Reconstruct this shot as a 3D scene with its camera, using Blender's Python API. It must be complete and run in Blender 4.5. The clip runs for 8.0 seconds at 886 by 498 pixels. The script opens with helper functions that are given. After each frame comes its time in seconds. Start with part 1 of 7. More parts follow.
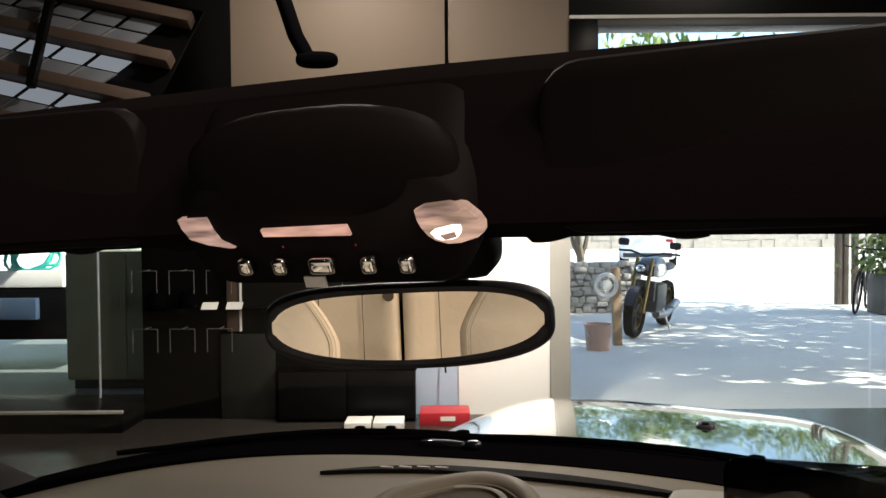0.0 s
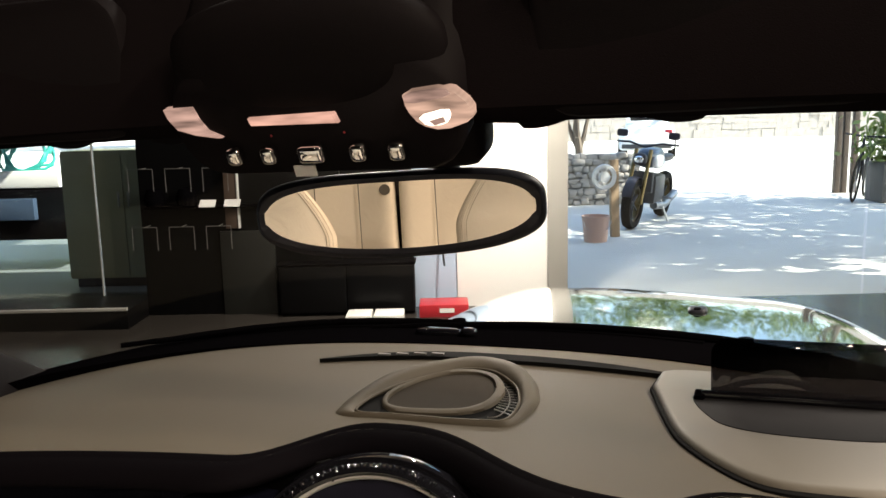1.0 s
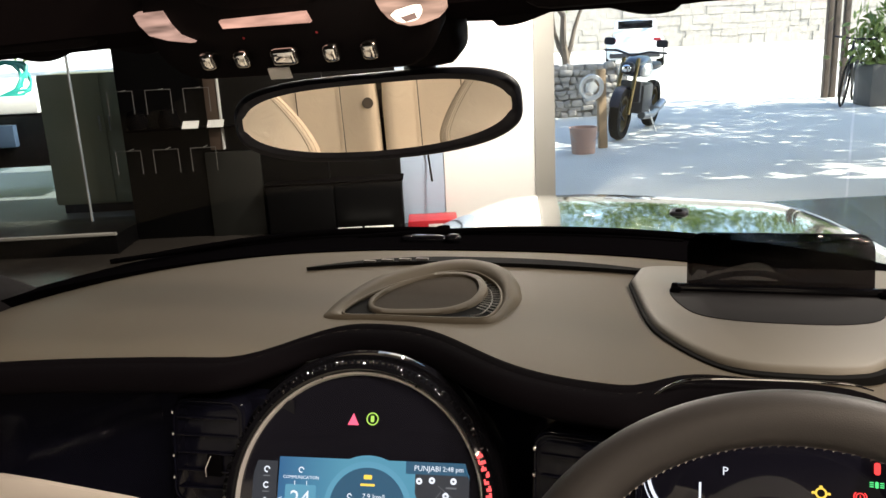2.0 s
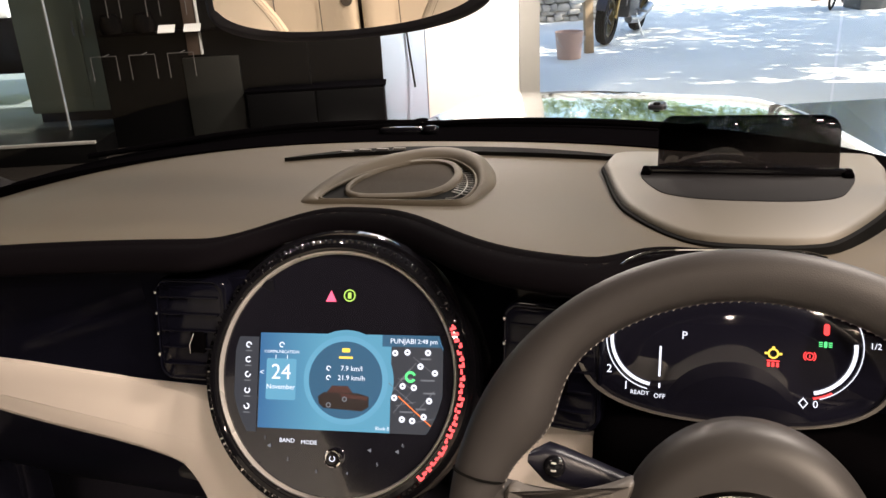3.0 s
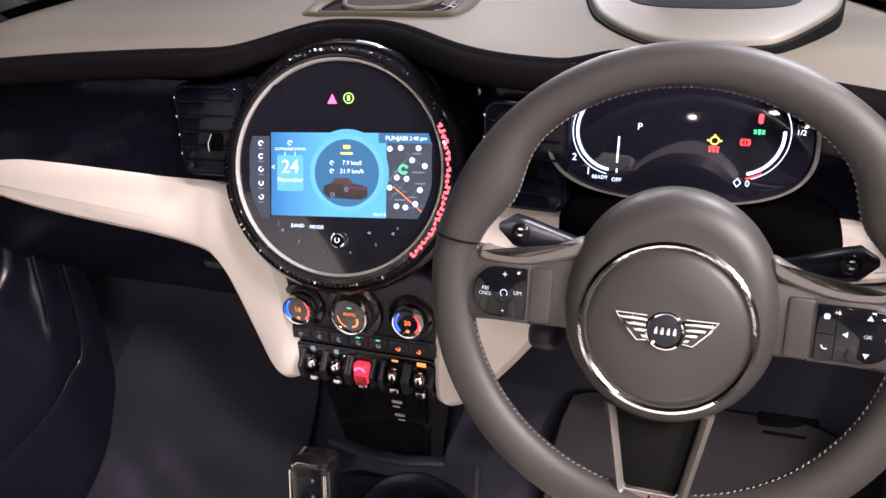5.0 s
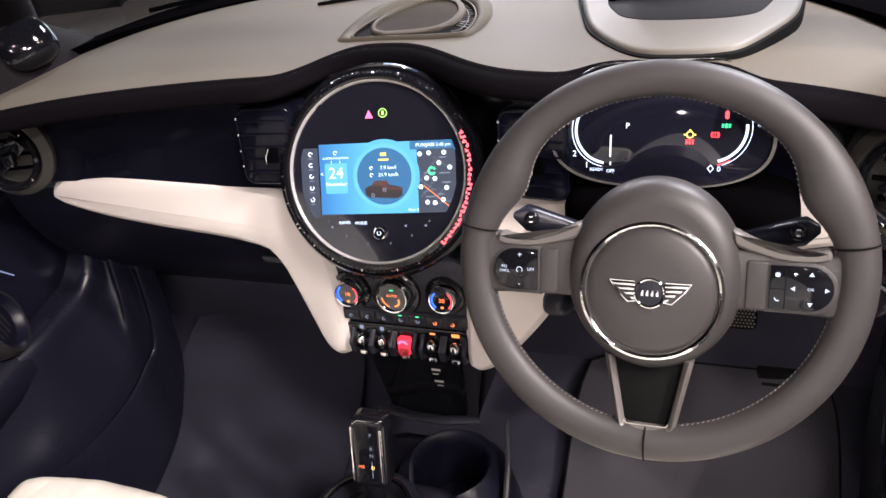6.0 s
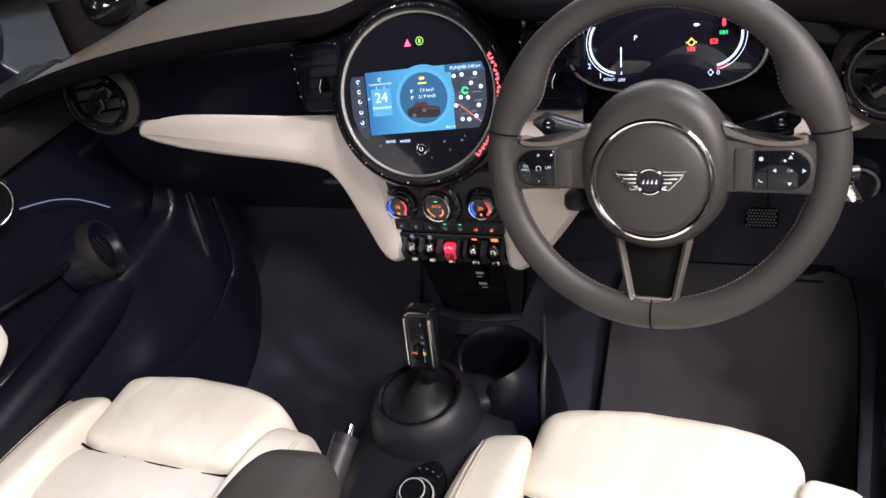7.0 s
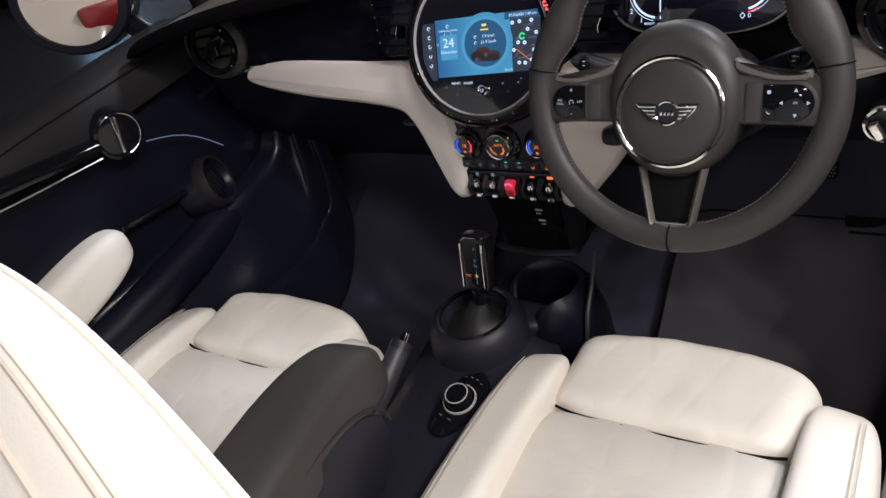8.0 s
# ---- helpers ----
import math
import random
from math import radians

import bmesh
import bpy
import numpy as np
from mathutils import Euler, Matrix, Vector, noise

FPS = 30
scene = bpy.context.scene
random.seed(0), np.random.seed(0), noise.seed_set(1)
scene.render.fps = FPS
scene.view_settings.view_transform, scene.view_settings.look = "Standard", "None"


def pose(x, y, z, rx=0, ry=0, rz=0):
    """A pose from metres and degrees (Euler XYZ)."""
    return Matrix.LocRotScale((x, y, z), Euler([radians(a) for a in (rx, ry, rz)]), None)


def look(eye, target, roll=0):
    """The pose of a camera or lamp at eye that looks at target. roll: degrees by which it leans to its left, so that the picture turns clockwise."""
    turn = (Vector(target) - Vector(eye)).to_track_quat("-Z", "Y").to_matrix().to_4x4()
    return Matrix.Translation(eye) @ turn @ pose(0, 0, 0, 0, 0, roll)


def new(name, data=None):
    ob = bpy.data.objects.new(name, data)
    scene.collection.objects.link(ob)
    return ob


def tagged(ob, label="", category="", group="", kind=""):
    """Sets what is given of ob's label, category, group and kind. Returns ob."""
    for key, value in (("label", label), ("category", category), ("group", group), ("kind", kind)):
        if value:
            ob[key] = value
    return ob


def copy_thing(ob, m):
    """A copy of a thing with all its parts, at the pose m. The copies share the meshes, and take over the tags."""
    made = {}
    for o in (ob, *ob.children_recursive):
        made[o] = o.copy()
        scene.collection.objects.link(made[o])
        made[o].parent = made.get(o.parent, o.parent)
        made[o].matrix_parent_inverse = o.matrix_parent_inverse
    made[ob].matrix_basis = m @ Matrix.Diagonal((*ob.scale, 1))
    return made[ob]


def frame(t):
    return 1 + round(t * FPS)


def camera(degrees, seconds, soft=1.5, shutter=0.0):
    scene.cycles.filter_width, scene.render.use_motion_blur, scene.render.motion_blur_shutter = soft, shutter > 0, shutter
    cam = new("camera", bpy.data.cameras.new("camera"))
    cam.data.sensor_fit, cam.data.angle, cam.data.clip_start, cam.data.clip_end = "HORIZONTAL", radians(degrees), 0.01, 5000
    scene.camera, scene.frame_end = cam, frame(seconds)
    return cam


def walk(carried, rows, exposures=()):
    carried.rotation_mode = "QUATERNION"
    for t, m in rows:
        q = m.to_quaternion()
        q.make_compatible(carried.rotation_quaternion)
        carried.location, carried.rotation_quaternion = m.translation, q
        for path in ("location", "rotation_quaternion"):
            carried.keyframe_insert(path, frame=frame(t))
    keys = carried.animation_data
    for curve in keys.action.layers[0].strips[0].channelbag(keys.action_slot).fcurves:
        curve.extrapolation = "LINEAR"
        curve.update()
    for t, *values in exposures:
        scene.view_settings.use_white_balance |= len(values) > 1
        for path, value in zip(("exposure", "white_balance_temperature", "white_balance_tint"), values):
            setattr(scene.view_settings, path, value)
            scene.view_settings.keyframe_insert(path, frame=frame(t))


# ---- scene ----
cam = camera(57.5, 8.0)
PATH = [
    (0, (0.291, 0.228, 1.346), (-0.408, 2.101, 1.303), -1.8),
    (0.5, (0.295, 0.232, 1.348), (-0.401, 2.099, 1.182), -2.4),
    (1, (0.296, 0.23, 1.34), (-0.401, 2.08, 1.038), -2.7),
    (2.5, (0.317, 0.211, 1.319), (-0.335, 2.004, 0.719), -4.7),
    (3, (0.324, 0.201, 1.305), (-0.306, 1.96, 0.59), -4.5),
    (3.5, (0.33, 0.189, 1.295), (-0.289, 1.903, 0.471), -4.8),
    (4, (0.338, 0.176, 1.29), (-0.274, 1.844, 0.372), -5.0),
    (4.5, (0.352, 0.15, 1.293), (-0.255, 1.773, 0.294), -4.7),
    (4.7, (0.359, 0.133, 1.297), (-0.248, 1.737, 0.268), -4.7),
    (5.8, (0.411, 0.018, 1.374), (-0.248, 1.555, 0.277), -8.8),
    (6, (0.419, -0.01, 1.391), (-0.253, 1.528, 0.305), -9.6),
    (6.5, (0.446, -0.067, 1.409), (-0.264, 1.43, 0.288), -12.1),
    (7, (0.503, -0.121, 1.418), (-0.316, 1.282, 0.251), -15.6),
    (7.5, (0.578, -0.162, 1.413), (-0.366, 1.158, 0.243), -18.2),
    (8, (0.658, -0.197, 1.407), (-0.436, 1.034, 0.273), -19.6),
]
EXPOSURES = [(0.0, 1.84, 6550, 10), (0.5, 2.0, 6600, 10), (1.0, 2.10, 6600, 10), (2.5, 2.10, 6500, 12), (3.5, 3.0, 6650, 18), (4.0, 3.20, 6250, 19), (4.5, 3.18, 5800, 20), (6.0, 3.22, 5500, 17), (6.5, 3.22, 5450, 15), (7.0, 2.68, 5400, 14), (7.5, 2.46, 5350, 13), (8.0, 1.93, 5300, 12)]
LEAN = pose(0, 0, 0, 0, -1.45, 0)   # the car stands slightly leaning
walk(cam, [(t, LEAN @ look(eye, target, roll)) for t, eye, target, roll in PATH], EXPOSURES)

# world, sun, large lights
world = bpy.data.worlds.new("sky")
scene.world = world
world.use_nodes = True
wn = world.node_tree
sky = wn.nodes.new("ShaderNodeTexSky")
sky.sky_type = "NISHITA"
sky.sun_disc = False
sky.sun_elevation, sky.sun_rotation = radians(42), radians(100)
wn.links.new(sky.outputs[0], wn.nodes["Background"].inputs[0])
wn.nodes["Background"].inputs[1].default_value = 0.15
sun_data = bpy.data.lights.new("sun", "SUN")
sun_data.energy, sun_data.angle, sun_data.color = 5.0, radians(0.5), (1.0, 0.95, 0.86)
sun = new("sun", sun_data)
sun.matrix_world = pose(0, 0, 0, 0, 0, 20.5) @ look((0, 0, 20), (-10.0, 2.6, 10.6))

ROOM = pose(0.257, 0.228, 0, 0, 0, 20.5)   # the showroom stands turned against the car


def down_lamp(x, y, z, size, watts, color):
    data = bpy.data.lights.new("showroom_lamp", "AREA")
    data.shape, data.size, data.energy, data.color = "DISK", size, watts, color
    ob = new("showroom_lamp", data)
    ob.matrix_world = ROOM @ look((x, y, z), (x, y + 0.001, 0))


# the lamp at 2.15 is an added wall wash, hidden behind the header
WARM = (1.0, 0.83, 0.65)
# the broad last lamp is an added fill, lighting the dash from the right
for lx, ly, lz, size, watts in ((1.1, -1.4, 3.55, 0.50, 12), (1.9, -0.6, 3.1, 0.12, 9), (2.6, -3.6, 3.55, 0.12, 8), (0.9, -4.2, 3.55, 0.12, 8), (-1.4, -3.6, 3.55, 0.12, 2.5), (2.3, -1.0, 3.55, 0.12, 12), (-0.6, -2.6, 3.55, 0.10, 1.5), (1.8, -2.2, 3.55, 0.10, 4), (0.2, -3.2, 3.55, 0.10, 3), (-2.4, -1.6, 3.55, 0.10, 1), (2.6, -1.8, 3.55, 0.12, 16), (-0.6, 4.6, 3.55, 0.12, 16), (0.46, 4.75, 2.15, 0.12, 25), (2.2, 2.05, 3.55, 0.90, 40)):
    down_lamp(lx, ly, lz, size, watts, WARM if ly < 2 else (1.0, 0.91, 0.80))

# materials


def mat(name, c, rough=0.5, metal=0.0, grain=400.0, bump=0.1, var=0.12, patch=6.0, coat=0.0, spec=0.5, emit=0.0, alpha=0.0, depth=0.001, wrinkle=0.0):
    m = bpy.data.materials.new(name)
    m.use_nodes = True
    nt = m.node_tree
    b = nt.nodes["Principled BSDF"]
    b.inputs["Roughness"].default_value = rough
    b.inputs["Metallic"].default_value = metal
    b.inputs["Coat Weight"].default_value = coat
    b.inputs["Coat Roughness"].default_value = 0.04
    b.inputs["Specular IOR Level"].default_value = spec
    b.inputs["Transmission Weight"].default_value = alpha
    if emit:
        b.inputs["Base Color"].default_value = (0.005, 0.005, 0.005, 1)
        b.inputs["Emission Color"].default_value = (*c, 1)
        b.inputs["Emission Strength"].default_value = emit * 0.45
        return m
    tc = nt.nodes.new("ShaderNodeTexCoord")
    big = nt.nodes.new("ShaderNodeTexNoise")
    big.inputs["Scale"].default_value, big.inputs["Detail"].default_value = patch, 4
    nt.links.new(tc.outputs["Object"], big.inputs["Vector"])
    ramp = nt.nodes.new("ShaderNodeMix")
    ramp.data_type = "RGBA"
    ramp.inputs[6].default_value = (*[v * (1 - var) for v in c], 1)
    ramp.inputs[7].default_value = (*[min(1, v * (1 + var)) for v in c], 1)
    nt.links.new(big.outputs[0], ramp.inputs[0])
    nt.links.new(ramp.outputs[2], b.inputs["Base Color"])
    fine = nt.nodes.new("ShaderNodeTexNoise")
    fine.inputs["Scale"].default_value, fine.inputs["Detail"].default_value = grain, 3
    nt.links.new(tc.outputs["Object"], fine.inputs["Vector"])
    if bump:
        bp = nt.nodes.new("ShaderNodeBump")
        bp.inputs["Strength"].default_value, bp.inputs["Distance"].default_value = bump, depth
        nt.links.new(fine.outputs[0], bp.inputs["Height"])
        nt.links.new(bp.outputs[0], b.inputs["Normal"])
        if wrinkle:
            fold, wb = nt.nodes.new("ShaderNodeTexNoise"), nt.nodes.new("ShaderNodeBump")
            fold.inputs["Scale"].default_value, fold.inputs["Detail"].default_value, fold.inputs["Distortion"].default_value = 16, 5, 1.6
            wb.inputs["Strength"].default_value, wb.inputs["Distance"].default_value = wrinkle, 0.006
            nt.links.new(tc.outputs["Object"], fold.inputs["Vector"])
            nt.links.new(fold.outputs[0], wb.inputs["Height"])
            nt.links.new(wb.outputs[0], bp.inputs["Normal"])
    mr = nt.nodes.new("ShaderNodeMapRange")
    mr.inputs["To Min"].default_value, mr.inputs["To Max"].default_value = rough * 0.85, min(1, rough * 1.15)
    nt.links.new(big.outputs[0], mr.inputs["Value"])
    nt.links.new(mr.outputs[0], b.inputs["Roughness"])
    return m


def glass(name, tint=(1, 1, 1), rough=0.0, mix=0.92):
    """Thin glass: mostly clear with a mirror-like sheen."""
    m = bpy.data.materials.new(name)
    m.use_nodes = True
    nt = m.node_tree
    nt.nodes.remove(nt.nodes["Principled BSDF"])
    tr, gl, mx = nt.nodes.new("ShaderNodeBsdfTransparent"), nt.nodes.new("ShaderNodeBsdfGlossy"), nt.nodes.new("ShaderNodeMixShader")
    tr.inputs[0].default_value = (*tint, 1)
    gl.inputs["Roughness"].default_value = rough
    mx.inputs[0].default_value = 1 - mix
    nt.links.new(tr.outputs[0], mx.inputs[1])
    nt.links.new(gl.outputs[0], mx.inputs[2])
    nt.links.new(mx.outputs[0], nt.nodes["Material Output"].inputs[0])
    return m


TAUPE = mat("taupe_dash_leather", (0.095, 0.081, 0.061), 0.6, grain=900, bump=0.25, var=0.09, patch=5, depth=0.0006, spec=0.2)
ROLL = mat("shaded_charcoal_leather", (0.0034, 0.0028, 0.0036), 0.75, grain=900, bump=0.25, depth=0.0006, spec=0.01)
CREAM = mat("cream_leather", (0.80, 0.76, 0.68), 0.62, grain=900, bump=0.14, var=0.06, patch=9, depth=0.0006, wrinkle=0.32)
CREAMP = mat("perforated_cream_leather", (0.70, 0.665, 0.60), 0.68, grain=700, bump=0.30, var=0.10, patch=14, depth=0.0008, wrinkle=0.40)
TRIMW = mat("cream_trim", (0.73, 0.67, 0.625), 0.45, grain=900, bump=0.12, var=0.04, depth=0.0005)
PIPE = mat("grey_piping", (0.12, 0.115, 0.11), 0.6)
STITCH = mat("pale_thread", (0.30, 0.285, 0.27), 0.7)
STITCHC = mat("cream_thread", (0.60, 0.54, 0.46), 0.8)
GLOSS = mat("piano_black", (0.006, 0.006, 0.008), 0.06, grain=60, bump=0.0, var=0.3, coat=0.12, spec=0.35)
FACEP = mat("gloss_navy_black", (0.0042, 0.0044, 0.0090), 0.08, grain=60, bump=0.0, var=0.3, spec=0.16)
PLAST = mat("black_plastic", (0.016, 0.016, 0.023), 0.42, grain=1400, bump=0.25, depth=0.0004, spec=0.3)
PLASTG = mat("grey_plastic", (0.028, 0.028, 0.031), 0.45, grain=1400, bump=0.25, depth=0.0004)
SOFT = mat("wheel_leather", (0.037, 0.034, 0.034), 0.5, grain=1100, bump=0.3, var=0.1, depth=0.0005)
BLADE = mat("satin_spoke", (0.115, 0.106, 0.098), 0.40, grain=1600, bump=0.05, depth=0.0003)
HUBM = mat("hub_plastic", (0.037, 0.034, 0.033), 0.48, grain=1600, bump=0.2, depth=0.0003)
SATIN = mat("satin_grey_trim", (0.18, 0.17, 0.16), 0.35, metal=0.4, grain=1600, bump=0.05)
CARPET = mat("navy_black_carpet", (0.040, 0.039, 0.062), 0.95, grain=900, bump=0.9, var=0.35, patch=14, depth=0.003)
ARML = mat("armrest_leather", (0.052, 0.048, 0.044), 0.55, grain=900, bump=0.25, depth=0.0006, spec=0.3)
SILV = mat("satin_silver", (0.72, 0.70, 0.68), 0.28, metal=1, grain=900, bump=0.05, var=0.05)
SPARK = mat("worn_chrome", (0.88, 0.87, 0.86), 0.10, metal=1, grain=260, bump=0.35, var=0.05, depth=0.0008)
RINGM = mat("satin_silver_ring", (0.66, 0.64, 0.62), 0.28, metal=0.4, grain=900, bump=0.05, var=0.05)
CHROME = mat("chrome", (0.85, 0.85, 0.86), 0.06, metal=1, bump=0.0, var=0.03)
MIRROR = mat("mirror_silver", (0.80, 0.69, 0.57), 0.0, metal=1, bump=0.0, var=0.0)
HEADL = mat("header_lining", (0.0062, 0.0048, 0.0054), 0.66, grain=1200, bump=0.3, depth=0.0008, spec=0.06)
HEADR = mat("header_rail_lining", (0.0075, 0.0058, 0.0064), 0.8, grain=1200, bump=0.3, depth=0.0008, spec=0.0)
DOORT = mat("door_top_leather", (0.012, 0.011, 0.012), 0.6, grain=900, bump=0.25, depth=0.0006, spec=0.2)
PAINT = mat("dark_car_paint", (0.012, 0.020, 0.014), 0.04, grain=3000, bump=0.02, coat=1.0)
COWLM = mat("matte_black_cowl", (0.0020, 0.0018, 0.0022), 0.7, grain=700, bump=0.2, depth=0.0006, spec=0.0)
RUBBER = mat("rubber", (0.006, 0.006, 0.006), 0.8, grain=500, spec=0.06)
CLEAR = glass("clear_glass", (0.96, 0.98, 0.97), mix=0.95)
SMOKE = glass("smoked_glass", (0.19, 0.175, 0.18), mix=0.96)
DOORM = mat("black_door_plastic", (0.0056, 0.0058, 0.0120), 0.33, grain=1400, bump=0.2, depth=0.0004, spec=0.25)
SILLM = mat("moulded_sill_plastic", (0.0075, 0.0078, 0.0150), 0.27, grain=1400, bump=0.2, depth=0.0004, spec=0.5)
LENSW = mat("lamp_lens", (1.0, 0.62, 0.46), emit=0.30)
BULB = mat("lamp_bulb", (1.0, 0.84, 0.66), emit=1.6)
BOOT = mat("boot_leather", (0.010, 0.010, 0.011), 0.5, grain=500, bump=0.4, depth=0.001)
LENSD = mat("dim_lamp_lens", (0.85, 0.52, 0.42), emit=0.34)
LENSR = mat("reading_strip_glow", (1.0, 0.55, 0.42), emit=0.42)
for m_, lo, hi in ((LENSW, 0.06, 0.22), (LENSD, 0.05, 0.20), (LENSR, 0.10, 0.24)):
    nt_ = m_.node_tree
    tc_, wv_, mr_ = [nt_.nodes.new(k) for k in ("ShaderNodeTexCoord", "ShaderNodeTexNoise", "ShaderNodeMapRange")]
    mp_ = nt_.nodes.new("ShaderNodeMapping")
    mp_.inputs["Scale"].default_value = (25, 160, 25)
    wv_.inputs["Scale"].default_value, wv_.inputs["Detail"].default_value = 1.0, 2
    mr_.inputs["From Min"].default_value, mr_.inputs["From Max"].default_value = 0.3, 0.7
    mr_.inputs["To Min"].default_value, mr_.inputs["To Max"].default_value = lo, hi
    nt_.links.new(tc_.outputs["Object"], mp_.inputs["Vector"])
    nt_.links.new(mp_.outputs[0], wv_.inputs["Vector"])
    nt_.links.new(wv_.outputs[0], mr_.inputs["Value"])
    nt_.links.new(mr_.outputs[0], nt_.nodes["Principled BSDF"].inputs["Emission Strength"])


def part(name, bm, material, parent, label="", smooth=40):
    me = bpy.data.meshes.new(name)
    bmesh.ops.recalc_face_normals(bm, faces=bm.faces)
    bm.to_mesh(me)
    bm.free()
    me.materials.append(material)
    for p in me.polygons:
        p.use_smooth = True
    me.set_sharp_from_angle(angle=radians(smooth))
    ob = new(name, me)
    ob.parent = parent
    if label:
        ob["label"] = label
    return ob


def thing(name, m, label, category, group="", kind=""):
    ob = new(name)
    ob.empty_display_size = 0.05
    ob.matrix_world = m
    return tagged(ob, label, category, group, kind)


def solid(name, bm, material, label, category, kind="", m=None, group=""):
    ob = part(name, bm, material, None)
    if m is not None:
        ob.matrix_world = m
    return tagged(ob, label, category, group, kind)


def facing(x, y, z, tilt, yaw=0, spin=0):
    """A frame whose x runs right, y up the face and z out of the face, towards the seats."""
    return pose(x, y, z, 90 - tilt, 0, yaw) @ pose(0, 0, 0, 0, 0, spin)


def box(bm, c, s, bevel=0.0, m=None, seg=2):
    t = Matrix.Translation(c) @ Matrix.Diagonal((*s, 1))
    g = bmesh.ops.create_cube(bm, size=1.0, matrix=(m @ t) if m is not None else t)
    if bevel:
        edges = list({e for v in g["verts"] for e in v.link_edges})
        bmesh.ops.bevel(bm, geom=edges, offset=bevel, segments=seg, profile=0.6, affect="EDGES")
    return bm


def rings(bm, sections, caps=(True, True), closed=True):
    """Skins a row of outlines with the same number of points."""
    rows = [[bm.verts.new(p) for p in s] for s in sections]
    for a, b in zip(rows, rows[1:]):
        n = len(a)
        for i in range(n if closed else n - 1):
            j = (i + 1) % n
            bm.faces.new((a[i], a[j], b[j], b[i]))
    if closed and caps[0]:
        bm.faces.new(rows[0][::-1])
    if closed and caps[1]:
        bm.faces.new(rows[-1])
    return bm


def inset(pts, d):
    n, out = len(pts), []
    for i in range(n):
        a, b, c = Vector(pts[i - 1]), Vector(pts[i]), Vector(pts[(i + 1) % n])
        e, f = (b - a), (c - b)
        if e.length < 1e-9 or f.length < 1e-9:
            out.append(tuple(b))
            continue
        e, f = e.normalized(), f.normalized()
        k = Vector((-e.y, e.x)) + Vector((-f.y, f.x))
        if k.length < 1e-6:
            out.append(tuple(b))
            continue
        k.normalize()
        out.append(tuple(b + k * d / max(0.4, k.dot(Vector((-e.y, e.x))))))
    return out


def prism(bm, pts, z0, z1, b=0.0015):
    """A plate with a softened upper edge; pts run counter-clockwise."""
    s = [[(x, y, z0) for x, y in pts]]
    if b:
        mid = inset(pts, b * 0.3)
        top = inset(pts, b)
        s += [[(x, y, z1 - b) for x, y in pts], [(x, y, z1 - b * 0.3) for x, y in mid], [(x, y, z1) for x, y in top]]
    else:
        s.append([(x, y, z1) for x, y in pts])
    return rings(bm, s)


def rrect(w, h, r, cx=0.0, cy=0.0, n=5):
    pts = []
    for k, (sx, sy) in enumerate(((1, -1), (1, 1), (-1, 1), (-1, -1))):
        for i in range(n + 1):
            a = radians(-90 + 90 * k + 90 * i / n)
            pts.append((cx + sx * (w / 2 - r) + r * math.cos(a), cy + sy * (h / 2 - r) + r * math.sin(a)))
    return pts


def disc(r, cx=0.0, cy=0.0, n=48, ry=None):
    return [(cx + r * math.cos(2 * math.pi * i / n), cy + (ry or r) * math.sin(2 * math.pi * i / n)) for i in range(n)]


def arcband(r0, r1, a0, a1, cx=0.0, cy=0.0, n=24, sy=1.0):
    a = [radians(a0 + (a1 - a0) * i / n) for i in range(n + 1)]
    return [(cx + r1 * math.cos(t), cy + sy * r1 * math.sin(t)) for t in a] + [(cx + r0 * math.cos(t), cy + sy * r0 * math.sin(t)) for t in a[::-1]]


def lathe(bm, prof, n=48, m=None, close=False):
    s = [[Vector((r * math.cos(2 * math.pi * i / n), r * math.sin(2 * math.pi * i / n), z)) for i in range(n)] for r, z in prof]
    if m is not None:
        s = [[m @ p for p in q] for q in s]
    if close:
        s.append(s[0])
        rings(bm, s, caps=(False, False))
        bmesh.ops.remove_doubles(bm, verts=bm.verts, dist=1e-6)
        return bm
    return rings(bm, s)


def tube(bm, pts, r, n=10, closed=False, flat=1.0):
    """A round bar along points; r is a number or a function of 0..1."""
    P = [Vector(p) for p in pts]
    m = len(P)
    rows, side = [], None
    for i, p in enumerate(P):
        a = P[(i - 1) % m] if (closed or i > 0) else p
        b = P[(i + 1) % m] if (closed or i < m - 1) else p
        t = (b - a).normalized()
        if side is None:
            side = t.cross(Vector((0, 0, 1)))
            if side.length < 0.05:
                side = t.cross(Vector((0, 1, 0)))
        side = (side - t * side.dot(t)).normalized()
        up = t.cross(side)
        q = r(i / (m - 1)) if callable(r) else r
        rows.append([p + side * q * math.cos(2 * math.pi * k / n) + up * q * flat * math.sin(2 * math.pi * k / n) for k in range(n)])
    if closed:
        rows.append(rows[0])
        rings(bm, rows, caps=(False, False))
        bmesh.ops.remove_doubles(bm, verts=bm.verts, dist=1e-7)
        return bm
    return rings(bm, rows)


